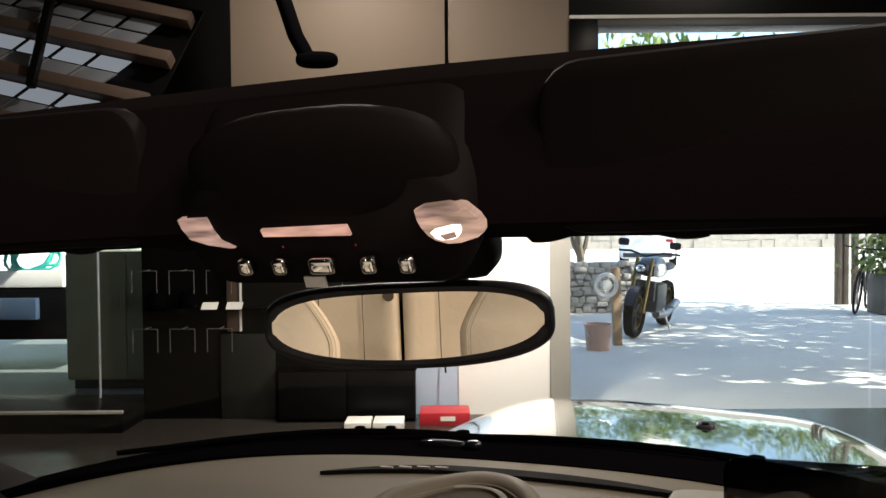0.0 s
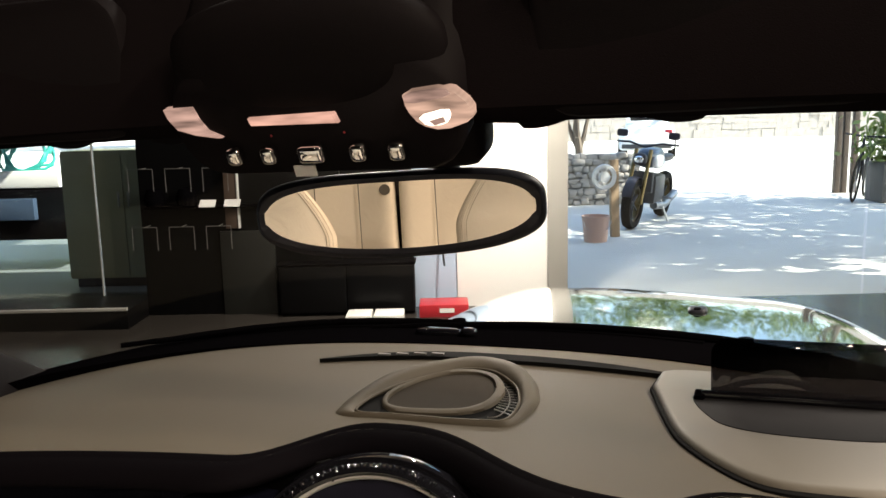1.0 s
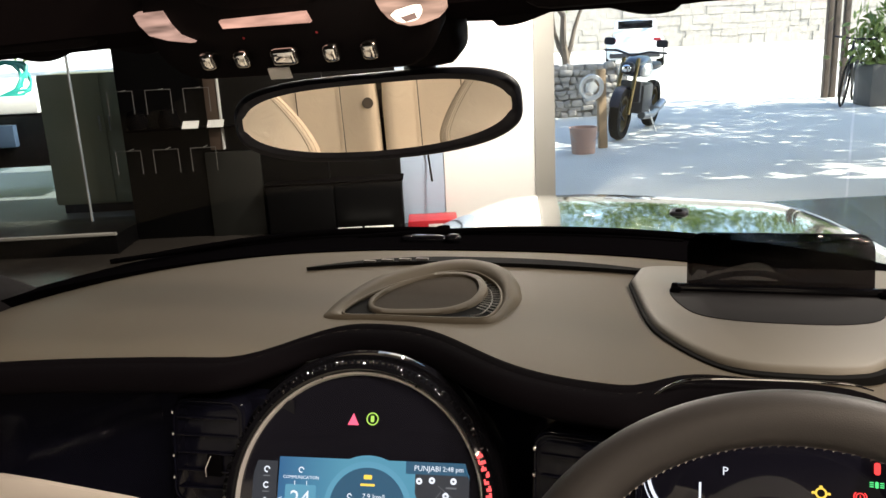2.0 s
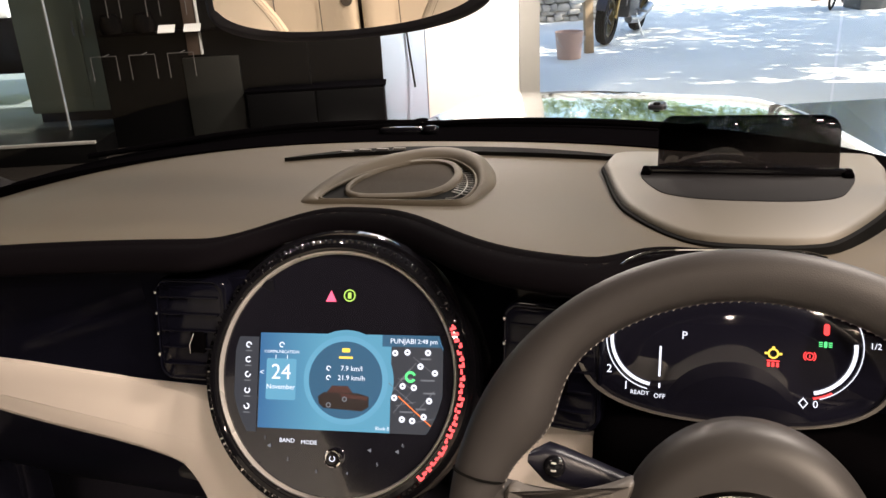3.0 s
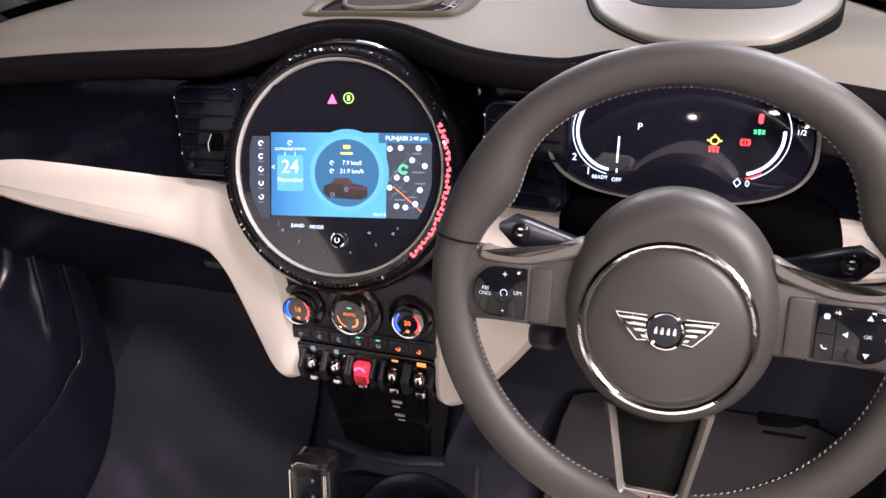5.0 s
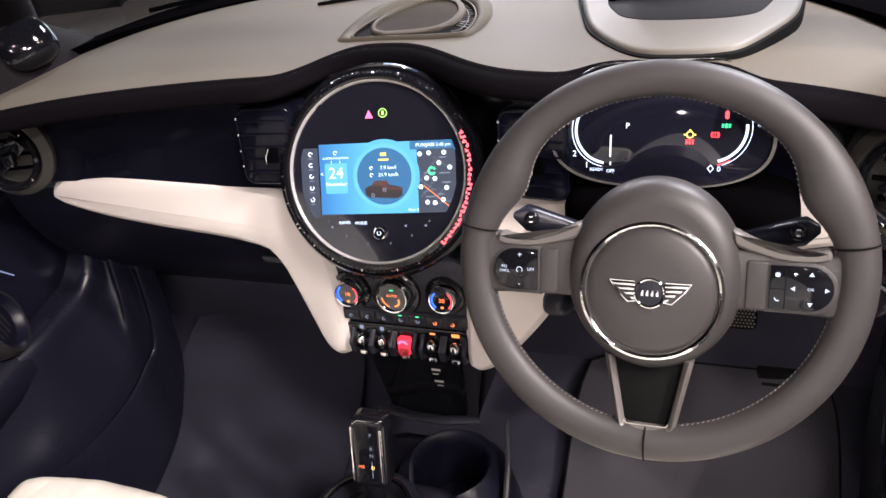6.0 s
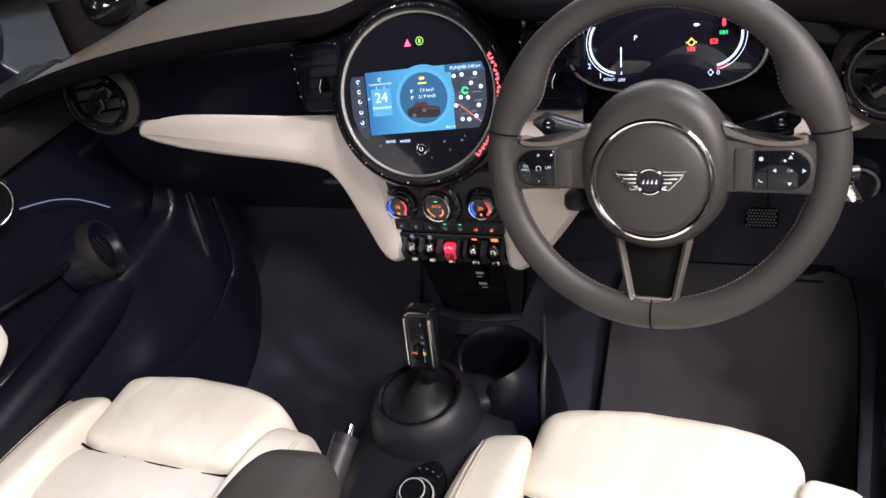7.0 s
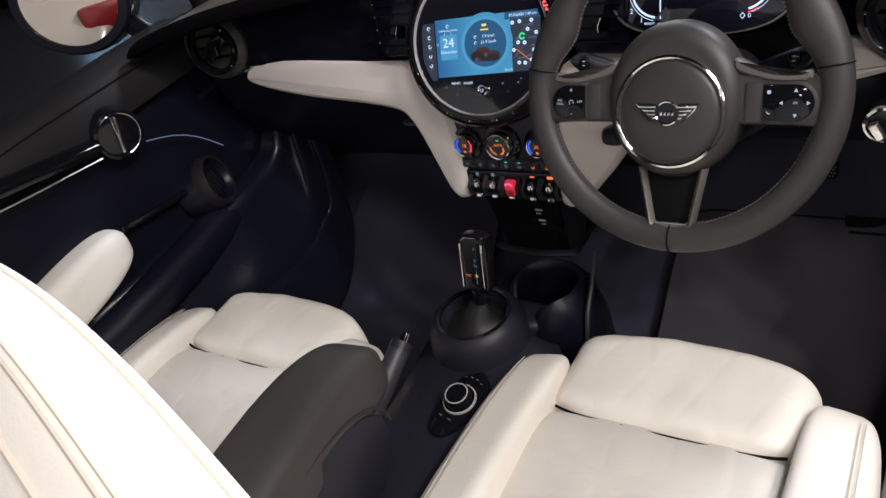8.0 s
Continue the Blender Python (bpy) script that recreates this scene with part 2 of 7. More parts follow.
def sheet(bm, f, nu, nv, thick=None):
    """A skin f(u, v) with u, v in 0..1; thick is a vector to its back side."""
    g = [[Vector(f(i / nu, j / nv)) for i in range(nu + 1)] for j in range(nv + 1)]
    rows = [[bm.verts.new(p) for p in row] for row in g]
    for j in range(nv):
        for i in range(nu):
            bm.faces.new((rows[j][i], rows[j][i + 1], rows[j + 1][i + 1], rows[j + 1][i]))
    if thick is not None:
        back = [[bm.verts.new(p + Vector(thick)) for p in row] for row in g]
        for j in range(nv):
            for i in range(nu):
                bm.faces.new((back[j][i], back[j + 1][i], back[j + 1][i + 1], back[j][i + 1]))
        edge = [(0, i) for i in range(nu)] + [(j, nu) for j in range(nv)] + [(nv, i) for i in range(nu, 0, -1)] + [(j, 0) for j in range(nv, 0, -1)]
        for k, (j, i) in enumerate(edge):
            j2, i2 = edge[(k + 1) % len(edge)]
            bm.faces.new((rows[j][i], back[j][i], back[j2][i2], rows[j2][i2]))
    return bm


def spow(v, e):
    return math.copysign(abs(v) ** e, v)


def pillow(bm, c, s, e1=0.5, e2=0.5, nu=40, nv=20, f=None, m=None):
    """A cushion: a superellipsoid of half sizes s about c, bent by f."""
    rows = []
    for j in range(1, nv):
        a = -math.pi / 2 + math.pi * j / nv
        row = []
        for i in range(nu):
            b = 2 * math.pi * i / nu
            p = Vector((spow(math.cos(a), e1) * spow(math.cos(b), e2), spow(math.cos(a), e1) * spow(math.sin(b), e2), spow(math.sin(a), e1)))
            q = Vector((p.x * s[0], p.y * s[1], p.z * s[2]))
            if f:
                q = Vector(f(q, p))
            q = q + Vector(c)
            row.append(m @ q if m is not None else q)
        rows.append(row)
    return rings(bm, rows)


def text(body, size, material, parent, x, y, z=0.0, align="CENTER", m=None, name="lettering", thick=0.0):
    cu = bpy.data.curves.new("lettering", "FONT")
    cu.body, cu.size, cu.align_x, cu.align_y, cu.extrude, cu.resolution_u = body, size, align, "CENTER", thick, 2
    tmp = new("lettering_source", cu)
    me = bpy.data.meshes.new_from_object(tmp.evaluated_get(bpy.context.evaluated_depsgraph_get()))
    bpy.data.objects.remove(tmp)
    me.transform((m if m is not None else Matrix()) @ Matrix.Translation((x, y, z)))
    me.materials.clear()
    me.materials.append(material)
    ob = new(name, me)
    ob.parent = parent
    return ob


def flat(bm, pts, z):
    bm.faces.new([bm.verts.new((x, y, z)) for x, y in pts])
    return bm


def B():
    return bmesh.new()

# ---- the showroom and the street ----
FLOOR = mat("polished_grey_floor", (0.028, 0.024, 0.021), 0.25, grain=40, bump=0.02, var=0.15, patch=1.5)
DARKW = mat("black_wall_panel", (0.0035, 0.0034, 0.0036), 0.32, grain=300, bump=0.05, spec=0.12)
TANW = mat("tan_wall_board", (0.194, 0.148, 0.109), 0.6, grain=120, bump=0.08, var=0.06, patch=1.2)
WHITEW = mat("white_wall_paint", (0.86, 0.85, 0.83), 0.6, grain=200, bump=0.08, var=0.03, patch=1.5)
BLUEW = mat("pale_blue_panel", (0.42, 0.52, 0.66), 0.5, grain=200, bump=0.05, var=0.05)
POSTM = mat("grey_window_frame", (0.30, 0.29, 0.27), 0.45, grain=300, bump=0.05)
CEILM = mat("dark_ceiling", (0.018, 0.016, 0.015), 0.8, grain=60, bump=0.2)
BEAM = mat("brown_roof_beam", (0.07, 0.045, 0.032), 0.6, grain=60, bump=0.3)
ROAD = mat("pale_concrete_road", (0.54, 0.53, 0.49), 0.85, grain=60, bump=0.5, var=0.22, patch=0.9, depth=0.004)
STONE = mat("rubble_stone", (0.33, 0.30, 0.265), 0.85, grain=22, bump=0.8, var=0.4, patch=5, depth=0.02)
WOODM = mat("weathered_wood", (0.25, 0.17, 0.10), 0.75, grain=50, bump=0.5, var=0.25)
TERRA = mat("clay_bucket", (0.42, 0.27, 0.22), 0.6, grain=60, bump=0.2)
CARW = mat("white_car_paint", (0.78, 0.78, 0.77), 0.2, coat=1.0, bump=0.0)
MBLUE = mat("blue_grey_paint", (0.035, 0.055, 0.09), 0.3, coat=0.6, bump=0.02)
MSTEEL = mat("dull_steel", (0.35, 0.35, 0.36), 0.35, metal=1, grain=80, bump=0.1)
GOLD = mat("gold_fork", (0.16, 0.115, 0.05), 0.3, metal=1)
LEAF = mat("leaf_green", (0.115, 0.165, 0.030), 0.5, grain=40, bump=0.1, var=0.5, patch=3)
BARK = mat("bark", (0.13, 0.10, 0.075), 0.9, grain=35, bump=0.8, var=0.3, depth=0.01)
CABG = mat("olive_grey_cabinet", (0.19, 0.20, 0.135), 0.5, grain=200, bump=0.05)
TEAL = mat("teal_hose", (0.02, 0.28, 0.24), 0.4)
REDM = mat("red_plastic", (0.34, 0.016, 0.024), 0.35)
WHITEP = mat("white_card", (0.62, 0.61, 0.59), 0.5)

bm = B()
sheet(bm, lambda u, v: (-2500 + 5000 * u, -2500 + 5000 * v, -0.03), 2, 2)
solid("ground", bm, ROAD, "pale sun-bleached concrete yard and street outside", "ground", "structure")
bm = box(B(), (0.6, 0.35, -0.012), (11.6, 10.9, 0.03))
solid("floor", bm, FLOOR, "polished grey showroom floor under the car", "floor", "structure", ROOM)


def wall(name, x0, x1, y, z0, z1, material, label, t=0.2, kind="structure", cat="wall"):
    return solid(name, box(B(), ((x0 + x1) / 2, y + t / 2, (z0 + z1) / 2), (x1 - x0, t, z1 - z0), 0.004), material, label, cat, kind, ROOM)


wall("wall_front_dark", -2.1, -0.20, 5.70, 0, 2.25, DARKW, "black panelled showroom wall behind the display rack")
wall("wall_front_blue", -0.20, 0.11, 5.72, 0, 2.25, BLUEW, "pale blue wall strip with a cable down it")
wall("wall_front_white", 0.11, 0.76, 5.70, 0, 2.25, WHITEW, "white painted wall beside the glass front")
wall("wall_front_upper_black", -5.0, -1.47, 5.70, 2.25, 4.0, DARKW, "black upper wall under the ceiling")
wall("wall_front_upper_tan", -1.47, 0.03, 5.70, 2.25, 4.0, TANW, "tan wall board lit from above")
wall("wall_front_upper_tan_2", 0.055, 0.90, 5.70, 2.25, 4.0, TANW, "tan wall board beside a narrow joint")
wall("wall_front_joint", 0.03, 0.055, 5.74, 2.25, 4.0, DARKW, "dark joint between two tan wall boards", 0.1)
wall("wall_front_lintel", 0.90, 6.3, 5.70, 2.80, 4.0, DARKW, "black lintel above the glass front")
wall("window_frame_post", 0.76, 0.90, 5.66, 0, 2.45, POSTM, "grey metal post of the glass front", 0.28, cat="window post")
wall("window_frame_sill", -5.0, -2.1, 5.25, 0, 0.13, DARKW, "black sill below the side glazing", 0.63, cat="window sill")
wall("window_sill_edge", -5.0, -2.1, 5.244, 0.13, 0.150, POSTM, "pale metal edge along the top of the sill", 0.03, cat="window sill")
wall("window_frame_jamb", 0.90, 1.10, 5.66, 2.45, 2.775, DARKW, "black jamb at the top corner of the glass front", 0.08, cat="window frame")
wall("window_frame_strip", 0.90, 6.3, 5.652, 2.775, 2.80, WHITEP, "pale strip along the foot of the lintel", 0.04, cat="trim strip")
wall("window_frame_head", 0.90, 6.3, 5.66, 2.72, 2.775, PLASTG, "dark frame along the top of the glass", 0.2, cat="window frame")
GREYW = mat("dark_grey_wall", (0.06, 0.058, 0.056), 0.7, grain=150, bump=0.08, var=0.1, patch=1.5)
wall("wall_right", 6.3, 6.5, -5.0, 0, 4.0, GREYW, "plain side wall of the showroom", 10.9)
wall("wall_left", -5.2, -5.0, -5.0, 0, 4.0, DARKW, "plain dark side wall of the showroom", 10.9)
wall("wall_back", -5.2, 6.5, -5.2, 0, 4.0, GREYW, "plain back wall of the showroom", 0.2)
solid("ceiling", box(B(), (0.65, 0.35, 4.1), (11.7, 11.1, 0.2)), CEILM, "dark showroom ceiling", "ceiling", "structure", ROOM)
for n, (x0, x1) in enumerate(((0.90, 3.05), (3.07, 6.3))):
    ob = wall("window_%d" % (n + 1), x0, x1, 5.75, 0.0, 2.72, CLEAR, "clear glass shop front to the yard", 0.012, cat="window")
    ob.visible_shadow = False
for n, (x0, x1) in enumerate(((-5.0, -2.46), (-2.45, -2.1))):
    ob = wall("window_%d" % (n + 3), x0, x1, 5.75, 0.13, 2.25, CLEAR, "clear side glazing with a frameless joint", 0.012, cat="window")
    ob.visible_shadow = False
bm = box(B(), (-2.455, 5.756, 1.19), (0.007, 0.03, 2.12))
solid("window_joint", bm, POSTM, "pale vertical joint between two panes", "window joint", "structure", ROOM)

# dark brown roof with grey sheets and skylight strips between its beams, high beside the car
# the panes emit a little in place of daylight coming through them
PANE = mat("skylight_glow", (0.80, 0.88, 1.0), emit=0.16)
SHEETG = mat("grey_roof_sheet", (0.16, 0.17, 0.19), 0.35, grain=80, bump=0.1, var=0.25)
roof = thing("canopy_roof", ROOM @ pose(-2.60, 5.25, 2.46, 62, 0, 0) @ pose(0, 0, 0, 0, 0, -15), "dark canopy with grey sheets and skylight strips between brown beams", "canopy", kind="structure")
for k in range(4):
    y = -0.52 + 0.34 * k
    part("beam", box(B(), (0.02, y, 0.03), (1.7, 0.085, 0.10), 0.012), BEAM, roof)
    if k == 3:
        break
    for i in range(6):
        x = -0.80 + 0.25 * i + 0.06 * k
        if x > 0.30 + 0.12 * k:
            continue
        bm = B()
        prism(bm, [(x, y + 0.05), (x + 0.225, y + 0.05), (x + 0.305, y + 0.17), (x + 0.08, y + 0.17)], 0.0, 0.012, 0.002)
        part("roof_sheet", bm, SHEETG, roof)
        part("sheet_joint", tube(B(), [(x, y + 0.05, 0.014), (x + 0.08, y + 0.17, 0.014)], 0.003, 5), POSTM, roof)
        bm = B()
        prism(bm, [(x + 0.09, y + 0.185), (x + 0.30, y + 0.185), (x + 0.35, y + 0.285), (x + 0.14, y + 0.285)], 0.0, 0.010, 0.002)
        if k < 2:
            part("skylight", bm, PANE, roof, "skylight strip with daylight put in as a glow")
        else:
            part("roof_sheet", bm, SHEETG, roof)
part("hanger", box(B(), (0.06, 0.05, 0.10), (0.05, 0.75, 0.05), 0.008, pose(0, 0, 0, 0, 0, 17)), DARKW, roof)
part("back_board", box(B(), (0.02, 0.0, -0.05), (1.7, 1.3, 0.02)), DARKW, roof)

# black display rack with thin wire hooks on the dark wall
rack = thing("display_rack", ROOM @ pose(-1.35, 5.62, 0.13), "black display rack with pale wire hooks and a shelf", "display rack")
part("back_panel", box(B(), (-0.05, 0.03, 0.62), (1.4, 0.03, 1.5), 0.004), DARKW, rack)
part("shelf", box(B(), (-0.1, -0.025, 0.65), (1.2, 0.07, 0.02), 0.003), COWLM, rack)
WIRE = mat("pale_wire", (0.13, 0.125, 0.12), 0.4, metal=0.2)
for row in range(2):
    for i in range(3):
        x, z = -0.775 + i * 0.255, 0.76 - row * 0.40
        bm = B()
        tube(bm, [(x, -0.10, z), (x, -0.10, z + 0.16), (x + 0.17, -0.10, z + 0.16), (x + 0.17, -0.10, z)], 0.0032, 6)
        tube(bm, [(x + 0.085, 0.02, z + 0.16), (x + 0.085, -0.10, z + 0.16)], 0.0032, 6)
        part("hook", bm, WIRE, rack)
for i in range(2):
    part("price_card", box(B(), (0, 0, 0), (0.11, 0.07, 0.004), 0, pose(-0.25 + i * 0.17, -0.08, 0.675, 40, 0, 0)), WHITEP, rack, "small white price card")
for i in range(2):
    bm = B()
    lathe(bm, [(0.001, 0.0), (0.06, 0.0), (0.075, 0.05), (0.05, 0.12), (0.001, 0.13)], 24, Matrix.Translation((-0.62 + i * 0.22, -0.05, 0.66)))
    part("cap", bm, COWLM, rack, "black cap lying on the shelf")

wall("wall_strip_brown", -1.50, -1.415, 5.60, 0.62, 1.60, BEAM, "narrow brown wall strip beside the rack", 0.09, cat="wall strip")
wall("trim_pale", -1.412, -1.402, 5.592, 0.62, 1.60, WHITEP, "thin pale edge of the brown wall strip", 0.05, cat="trim strip")
GREYP = mat("dark_grey_panel", (0.010, 0.0105, 0.009), 0.45, grain=120, bump=0.05, var=0.15)
wall("wall_panel_grey", -1.55, -1.17, 5.61, 0.0, 0.60, GREYP, "dull grey panel low on the black wall", 0.05, cat="wall panel")
cabb = thing("low_black_cabinet", ROOM @ pose(-0.66, 5.50, 0), "low glossy black cabinet against the showroom wall", "cabinet")
part("body", box(B(), (0, 0.09, 0.19), (0.94, 0.18, 0.34), 0.006), DARKW, cabb)
part("top", box(B(), (0, 0.09, 0.366), (0.96, 0.20, 0.014), 0.003), COWLM, cabb)
for q in (-1, 1):
    part("door", box(B(), (q * 0.235, -0.006, 0.19), (0.455, 0.014, 0.32), 0.003), DARKW, cabb)
for bx_, bw_ in ((-0.56, 0.17), (-0.36, 0.20)):
    wb = thing("white_box", ROOM @ pose(bx_, 5.30, 0.0), "low white box with a black oval on it by the wall", "box", "white boxes")
    part("body", box(B(), (0, 0, 0.035), (bw_, 0.20, 0.070), 0.008), WHITEP, wb)
    bm = B()
    prism(bm, disc(0.035, 0, 0, 24, 0.012), 0, 0.003, 0.0005)
    bm.transform(pose(0.02, -0.1005, 0.042, 90, 0, 0))
    part("oval_mark", bm, COWLM, wb)
box_red = thing("red_box", ROOM @ pose(0.01, 5.50, 0.0), "low red box on the floor by the wall", "box")
part("tray", box(B(), (0, 0, 0.045), (0.34, 0.24, 0.09), 0.012), REDM, box_red)
part("label", box(B(), (0.02, -0.122, 0.05), (0.10, 0.003, 0.03)), WHITEP, box_red)
bm = B()
tube(bm, [(0.0, 0, 2.2), (0.01, 0, 1.4), (-0.01, 0, 0.9), (0.03, -0.02, 0.5), (0.05, -0.1, 0.32)], 0.007, 6)
solid("cable", bm, RUBBER, "thin black cable hanging down the wall", "cable", "", ROOM @ pose(-0.03, 5.70, 0))

stand = thing("ceiling_pole", ROOM @ pose(-0.83, 4.9, 0), "slanted black pole hung from the ceiling with a swivel end", "pole")
part("pole", tube(B(), [(0.02, 0.1, 2.37), (-0.06, 0.1, 2.52), (-0.2, 0.1, 2.95), (-0.52, 0.1, 4.0)], 0.048, 12), COWLM, stand)
part("swivel", pillow(B(), (0.07, 0.1, 2.37), (0.13, 0.06, 0.05), 0.7, 0.7), COWLM, stand)

# beyond the side glazing
cab = thing("storage_cabinet", ROOM @ pose(-2.60, 6.7, 0), "olive grey metal storage cabinet with double doors", "cabinet")
part("body", box(B(), (0, 0.2, 0.62), (1.0, 0.5, 1.06), 0.008), CABG, cab)
part("plinth", box(B(), (0, 0.22, 0.05), (0.94, 0.44, 0.1), 0.004), PLAST, cab)
for s in (-1, 1):
    d = part("door", box(B(), (s * 0.25, -0.062, 0.62), (0.49, 0.02, 1.02), 0.004), CABG, cab)
    part("handle", box(B(), (s * 0.04, -0.08, 0.75), (0.012, 0.02, 0.12), 0.004), MSTEEL, d)
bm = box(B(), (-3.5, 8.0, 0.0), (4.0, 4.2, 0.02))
solid("pavement", bm, mat("grey_pavement", (0.11, 0.125, 0.125), 0.35, grain=30, bump=0.1, var=0.2), "smooth darker grey pavement beside the showroom", "pavement", "structure", ROOM)
truck = thing("pickup_truck", ROOM @ pose(-4.45, 8.3, 0), "dark blue pickup truck with a green hose on it", "truck")
part("body", box(B(), (0.1, 0, 0.54), (2.0, 1.56, 0.48), 0.06), COWLM, truck, "dark side of the load bed")
part("tool_box", box(B(), (0.47, -0.80, 0.60), (0.44, 0.10, 0.20), 0.01), MBLUE, truck, "blue-grey side box")
part("chassis", box(B(), (0, 0, 0.42), (1.8, 1.4, 0.2), 0.03), PLAST, truck)
part("bed_wall", box(B(), (0.05, -0.7, 0.87), (1.7, 0.10, 0.16), 0.02), WHITEP, truck)
for x in (-0.95, -0.15):
    t = part("tyre", lathe(B(), [(0.16, -0.11), (0.33, -0.11), (0.36, -0.06), (0.36, 0.06), (0.33, 0.11), (0.16, 0.11)], 32, pose(x, -0.75, 0.36, 90, 0, 0), close=True), RUBBER, truck)
    part("rim", lathe(B(), [(0.16, -0.08), (0.15, 0.05), (0.05, 0.07), (0.001, 0.07)], 24, pose(x, -0.75, 0.36, 90, 0, 0)), MSTEEL, t)
bm = B()
pts = []
for i in range(120):
    a = i * 0.42
    pts.append((0.55 + (0.22 + 0.05 * math.sin(i * 0.7)) * math.cos(a), -0.6 + 0.1 * math.sin(a), 1.10 + 0.16 * math.sin(a + 0.4 * math.sin(i))))
tube(bm, pts, 0.012, 6)
part("hose", bm, TEAL, truck, "tangled teal hose")

# stretched well past the canopy's visible part to shade the side yard
solid("canopy_ceiling", box(B(), (-6.5, 10.6, 2.75), (8.8, 9.4, 0.08), 0.01), BEAM, "brown canopy ceiling over the side yard", "canopy", "structure", ROOM)

# street things beyond the glass front
bk = thing("bucket", ROOM @ pose(1.70, 8.8, -0.03), "pinkish clay-coloured bucket on the ground", "bucket")
part("body", lathe(B(), [(0.001, 0.0), (0.125, 0.0), (0.15, 0.27), (0.158, 0.275), (0.158, 0.285), (0.143, 0.285), (0.12, 0.02), (0.001, 0.02)], 32), TERRA, bk)
bm = B()
tube(bm, [(0.15 * math.cos(radians(a)), -0.10, 0.24 - 0.13 * math.sin(radians(a))) for a in range(0, 181, 15)], 0.005, 6)
part("handle", bm, MSTEEL, bk)
solid("wooden_post", box(B(), (0, 0, 0.44), (0.10, 0.07, 0.88), 0.012), WOODM, "weathered wooden post beside the motorcycle", "post", "", ROOM @ pose(1.98, 9.1, -0.03, 0, -2, 10))
w = thing("white_wheel_rim", ROOM @ pose(1.83, 9.0, 0.66, 90, 0, 8), "white round wheel hung on the wooden post", "wheel")
part("rim", lathe(B(), [(0.10, -0.02), (0.135, -0.025), (0.145, 0), (0.135, 0.025), (0.10, 0.02)], 32, close=True), WHITEP, w)
part("hub", lathe(B(), [(0.001, -0.03), (0.055, -0.03), (0.06, 0.03), (0.001, 0.03)], 24), WHITEP, w)
for k in range(5):
    part("spoke", box(B(), (0.08, 0, 0), (0.06, 0.012, 0.01), 0.002, pose(0, 0, 0, 0, 0, 72 * k)), WHITEP, w)


def motorcycle(m):
    ob = thing("motorcycle", m, "dark street motorcycle with gold forks on its side stand", "motorcycle")
    for y, nm in ((-0.70, "front_wheel"), (0.68, "rear_wheel")):
        t = part(nm, lathe(B(), [(0.22, -0.05), (0.29, -0.055), (0.31, 0), (0.29, 0.055), (0.22, 0.05)], 32, pose(0, y, 0.31, 0, 90, 0), close=True), RUBBER, ob)
        part("rim", lathe(B(), [(0.19, -0.03), (0.225, -0.035), (0.225, 0.035), (0.19, 0.03)], 32, pose(0, y, 0.31, 0, 90, 0), close=True), GOLD, t)
        for k in range(6):
            part("spoke", box(B(), (0.1, 0, 0), (0.2, 0.02, 0.02), 0.003, pose(0, y, 0.31, 0, 90, 0) @ pose(0, 0, 0, 0, 0, 60 * k)), PLAST, t)
    for s in (-0.09, 0.09):
        part("fork", tube(B(), [(s, -0.70, 0.31), (s, -0.45, 0.95)], 0.025, 10), GOLD, ob)
    part("tank", pillow(B(), (0, -0.12, 0.84), (0.14, 0.28, 0.13), 0.7, 0.7), MBLUE, ob)
    part("seat", pillow(B(), (0, 0.36, 0.82), (0.13, 0.32, 0.05), 0.6, 0.6), PLAST, ob)
    part("engine", box(B(), (0, -0.05, 0.45), (0.3, 0.45, 0.36), 0.05), PLASTG, ob)
    lamp = part("headlamp", pillow(B(), (0, -0.56, 0.84), (0.085, 0.07, 0.075), 0.8, 0.8), PLAST, ob)
    part("lens", pillow(B(), (0, -0.62, 0.84), (0.055, 0.018, 0.045), 0.9, 0.9, 20, 10), CHROME, lamp)
    for q in (-1, 1):
        part("tank_flank", pillow(B(), (q * 0.13, -0.20, 0.80), (0.045, 0.20, 0.085), 0.7, 0.7), WHITEP, ob, "pale tank flank")
    part("mudguard", rings(B(), [[(x, -0.70 + r * math.sin(a), 0.31 + r * math.cos(a)) for x, r in ((-0.06, 0.320), (0.0, 0.338), (0.06, 0.320), (0.0, 0.328))] for a in [radians(-70 + 10 * k) for k in range(13)]]), PLAST, ob)
    part("handlebar", tube(B(), [(-0.38, -0.30, 1.02), (-0.2, -0.40, 1.03), (0, -0.44, 0.98), (0.2, -0.40, 1.03), (0.38, -0.30, 1.02)], 0.014, 8), PLAST, ob)
    for s in (-1, 1):
        part("mirror", pillow(B(), (s * 0.32, -0.33, 1.13), (0.07, 0.015, 0.045)), PLAST, ob)
        part("footrest", box(B(), (s * 0.2, 0.1, 0.33), (0.14, 0.03, 0.03), 0.006), MSTEEL, ob)
    part("radiator", box(B(), (0, -0.36, 0.55), (0.26, 0.07, 0.26), 0.02), PLASTG, ob)
    part("tail", box(B(), (0, 0.75, 0.80), (0.10, 0.2, 0.07), 0.02), PLAST, ob)
    part("side_stand", tube(B(), [(0.12, 0.05, 0.35), (0.26, 0.1, 0.0)], 0.012, 6), MSTEEL, ob)
    part("exhaust", tube(B(), [(0.12, -0.2, 0.25), (0.14, 0.2, 0.22), (0.17, 0.62, 0.35)], 0.05, 10), MSTEEL, ob)
    return ob


motorcycle(ROOM @ pose(2.64, 10.30, -0.03, 0, 5, -30))


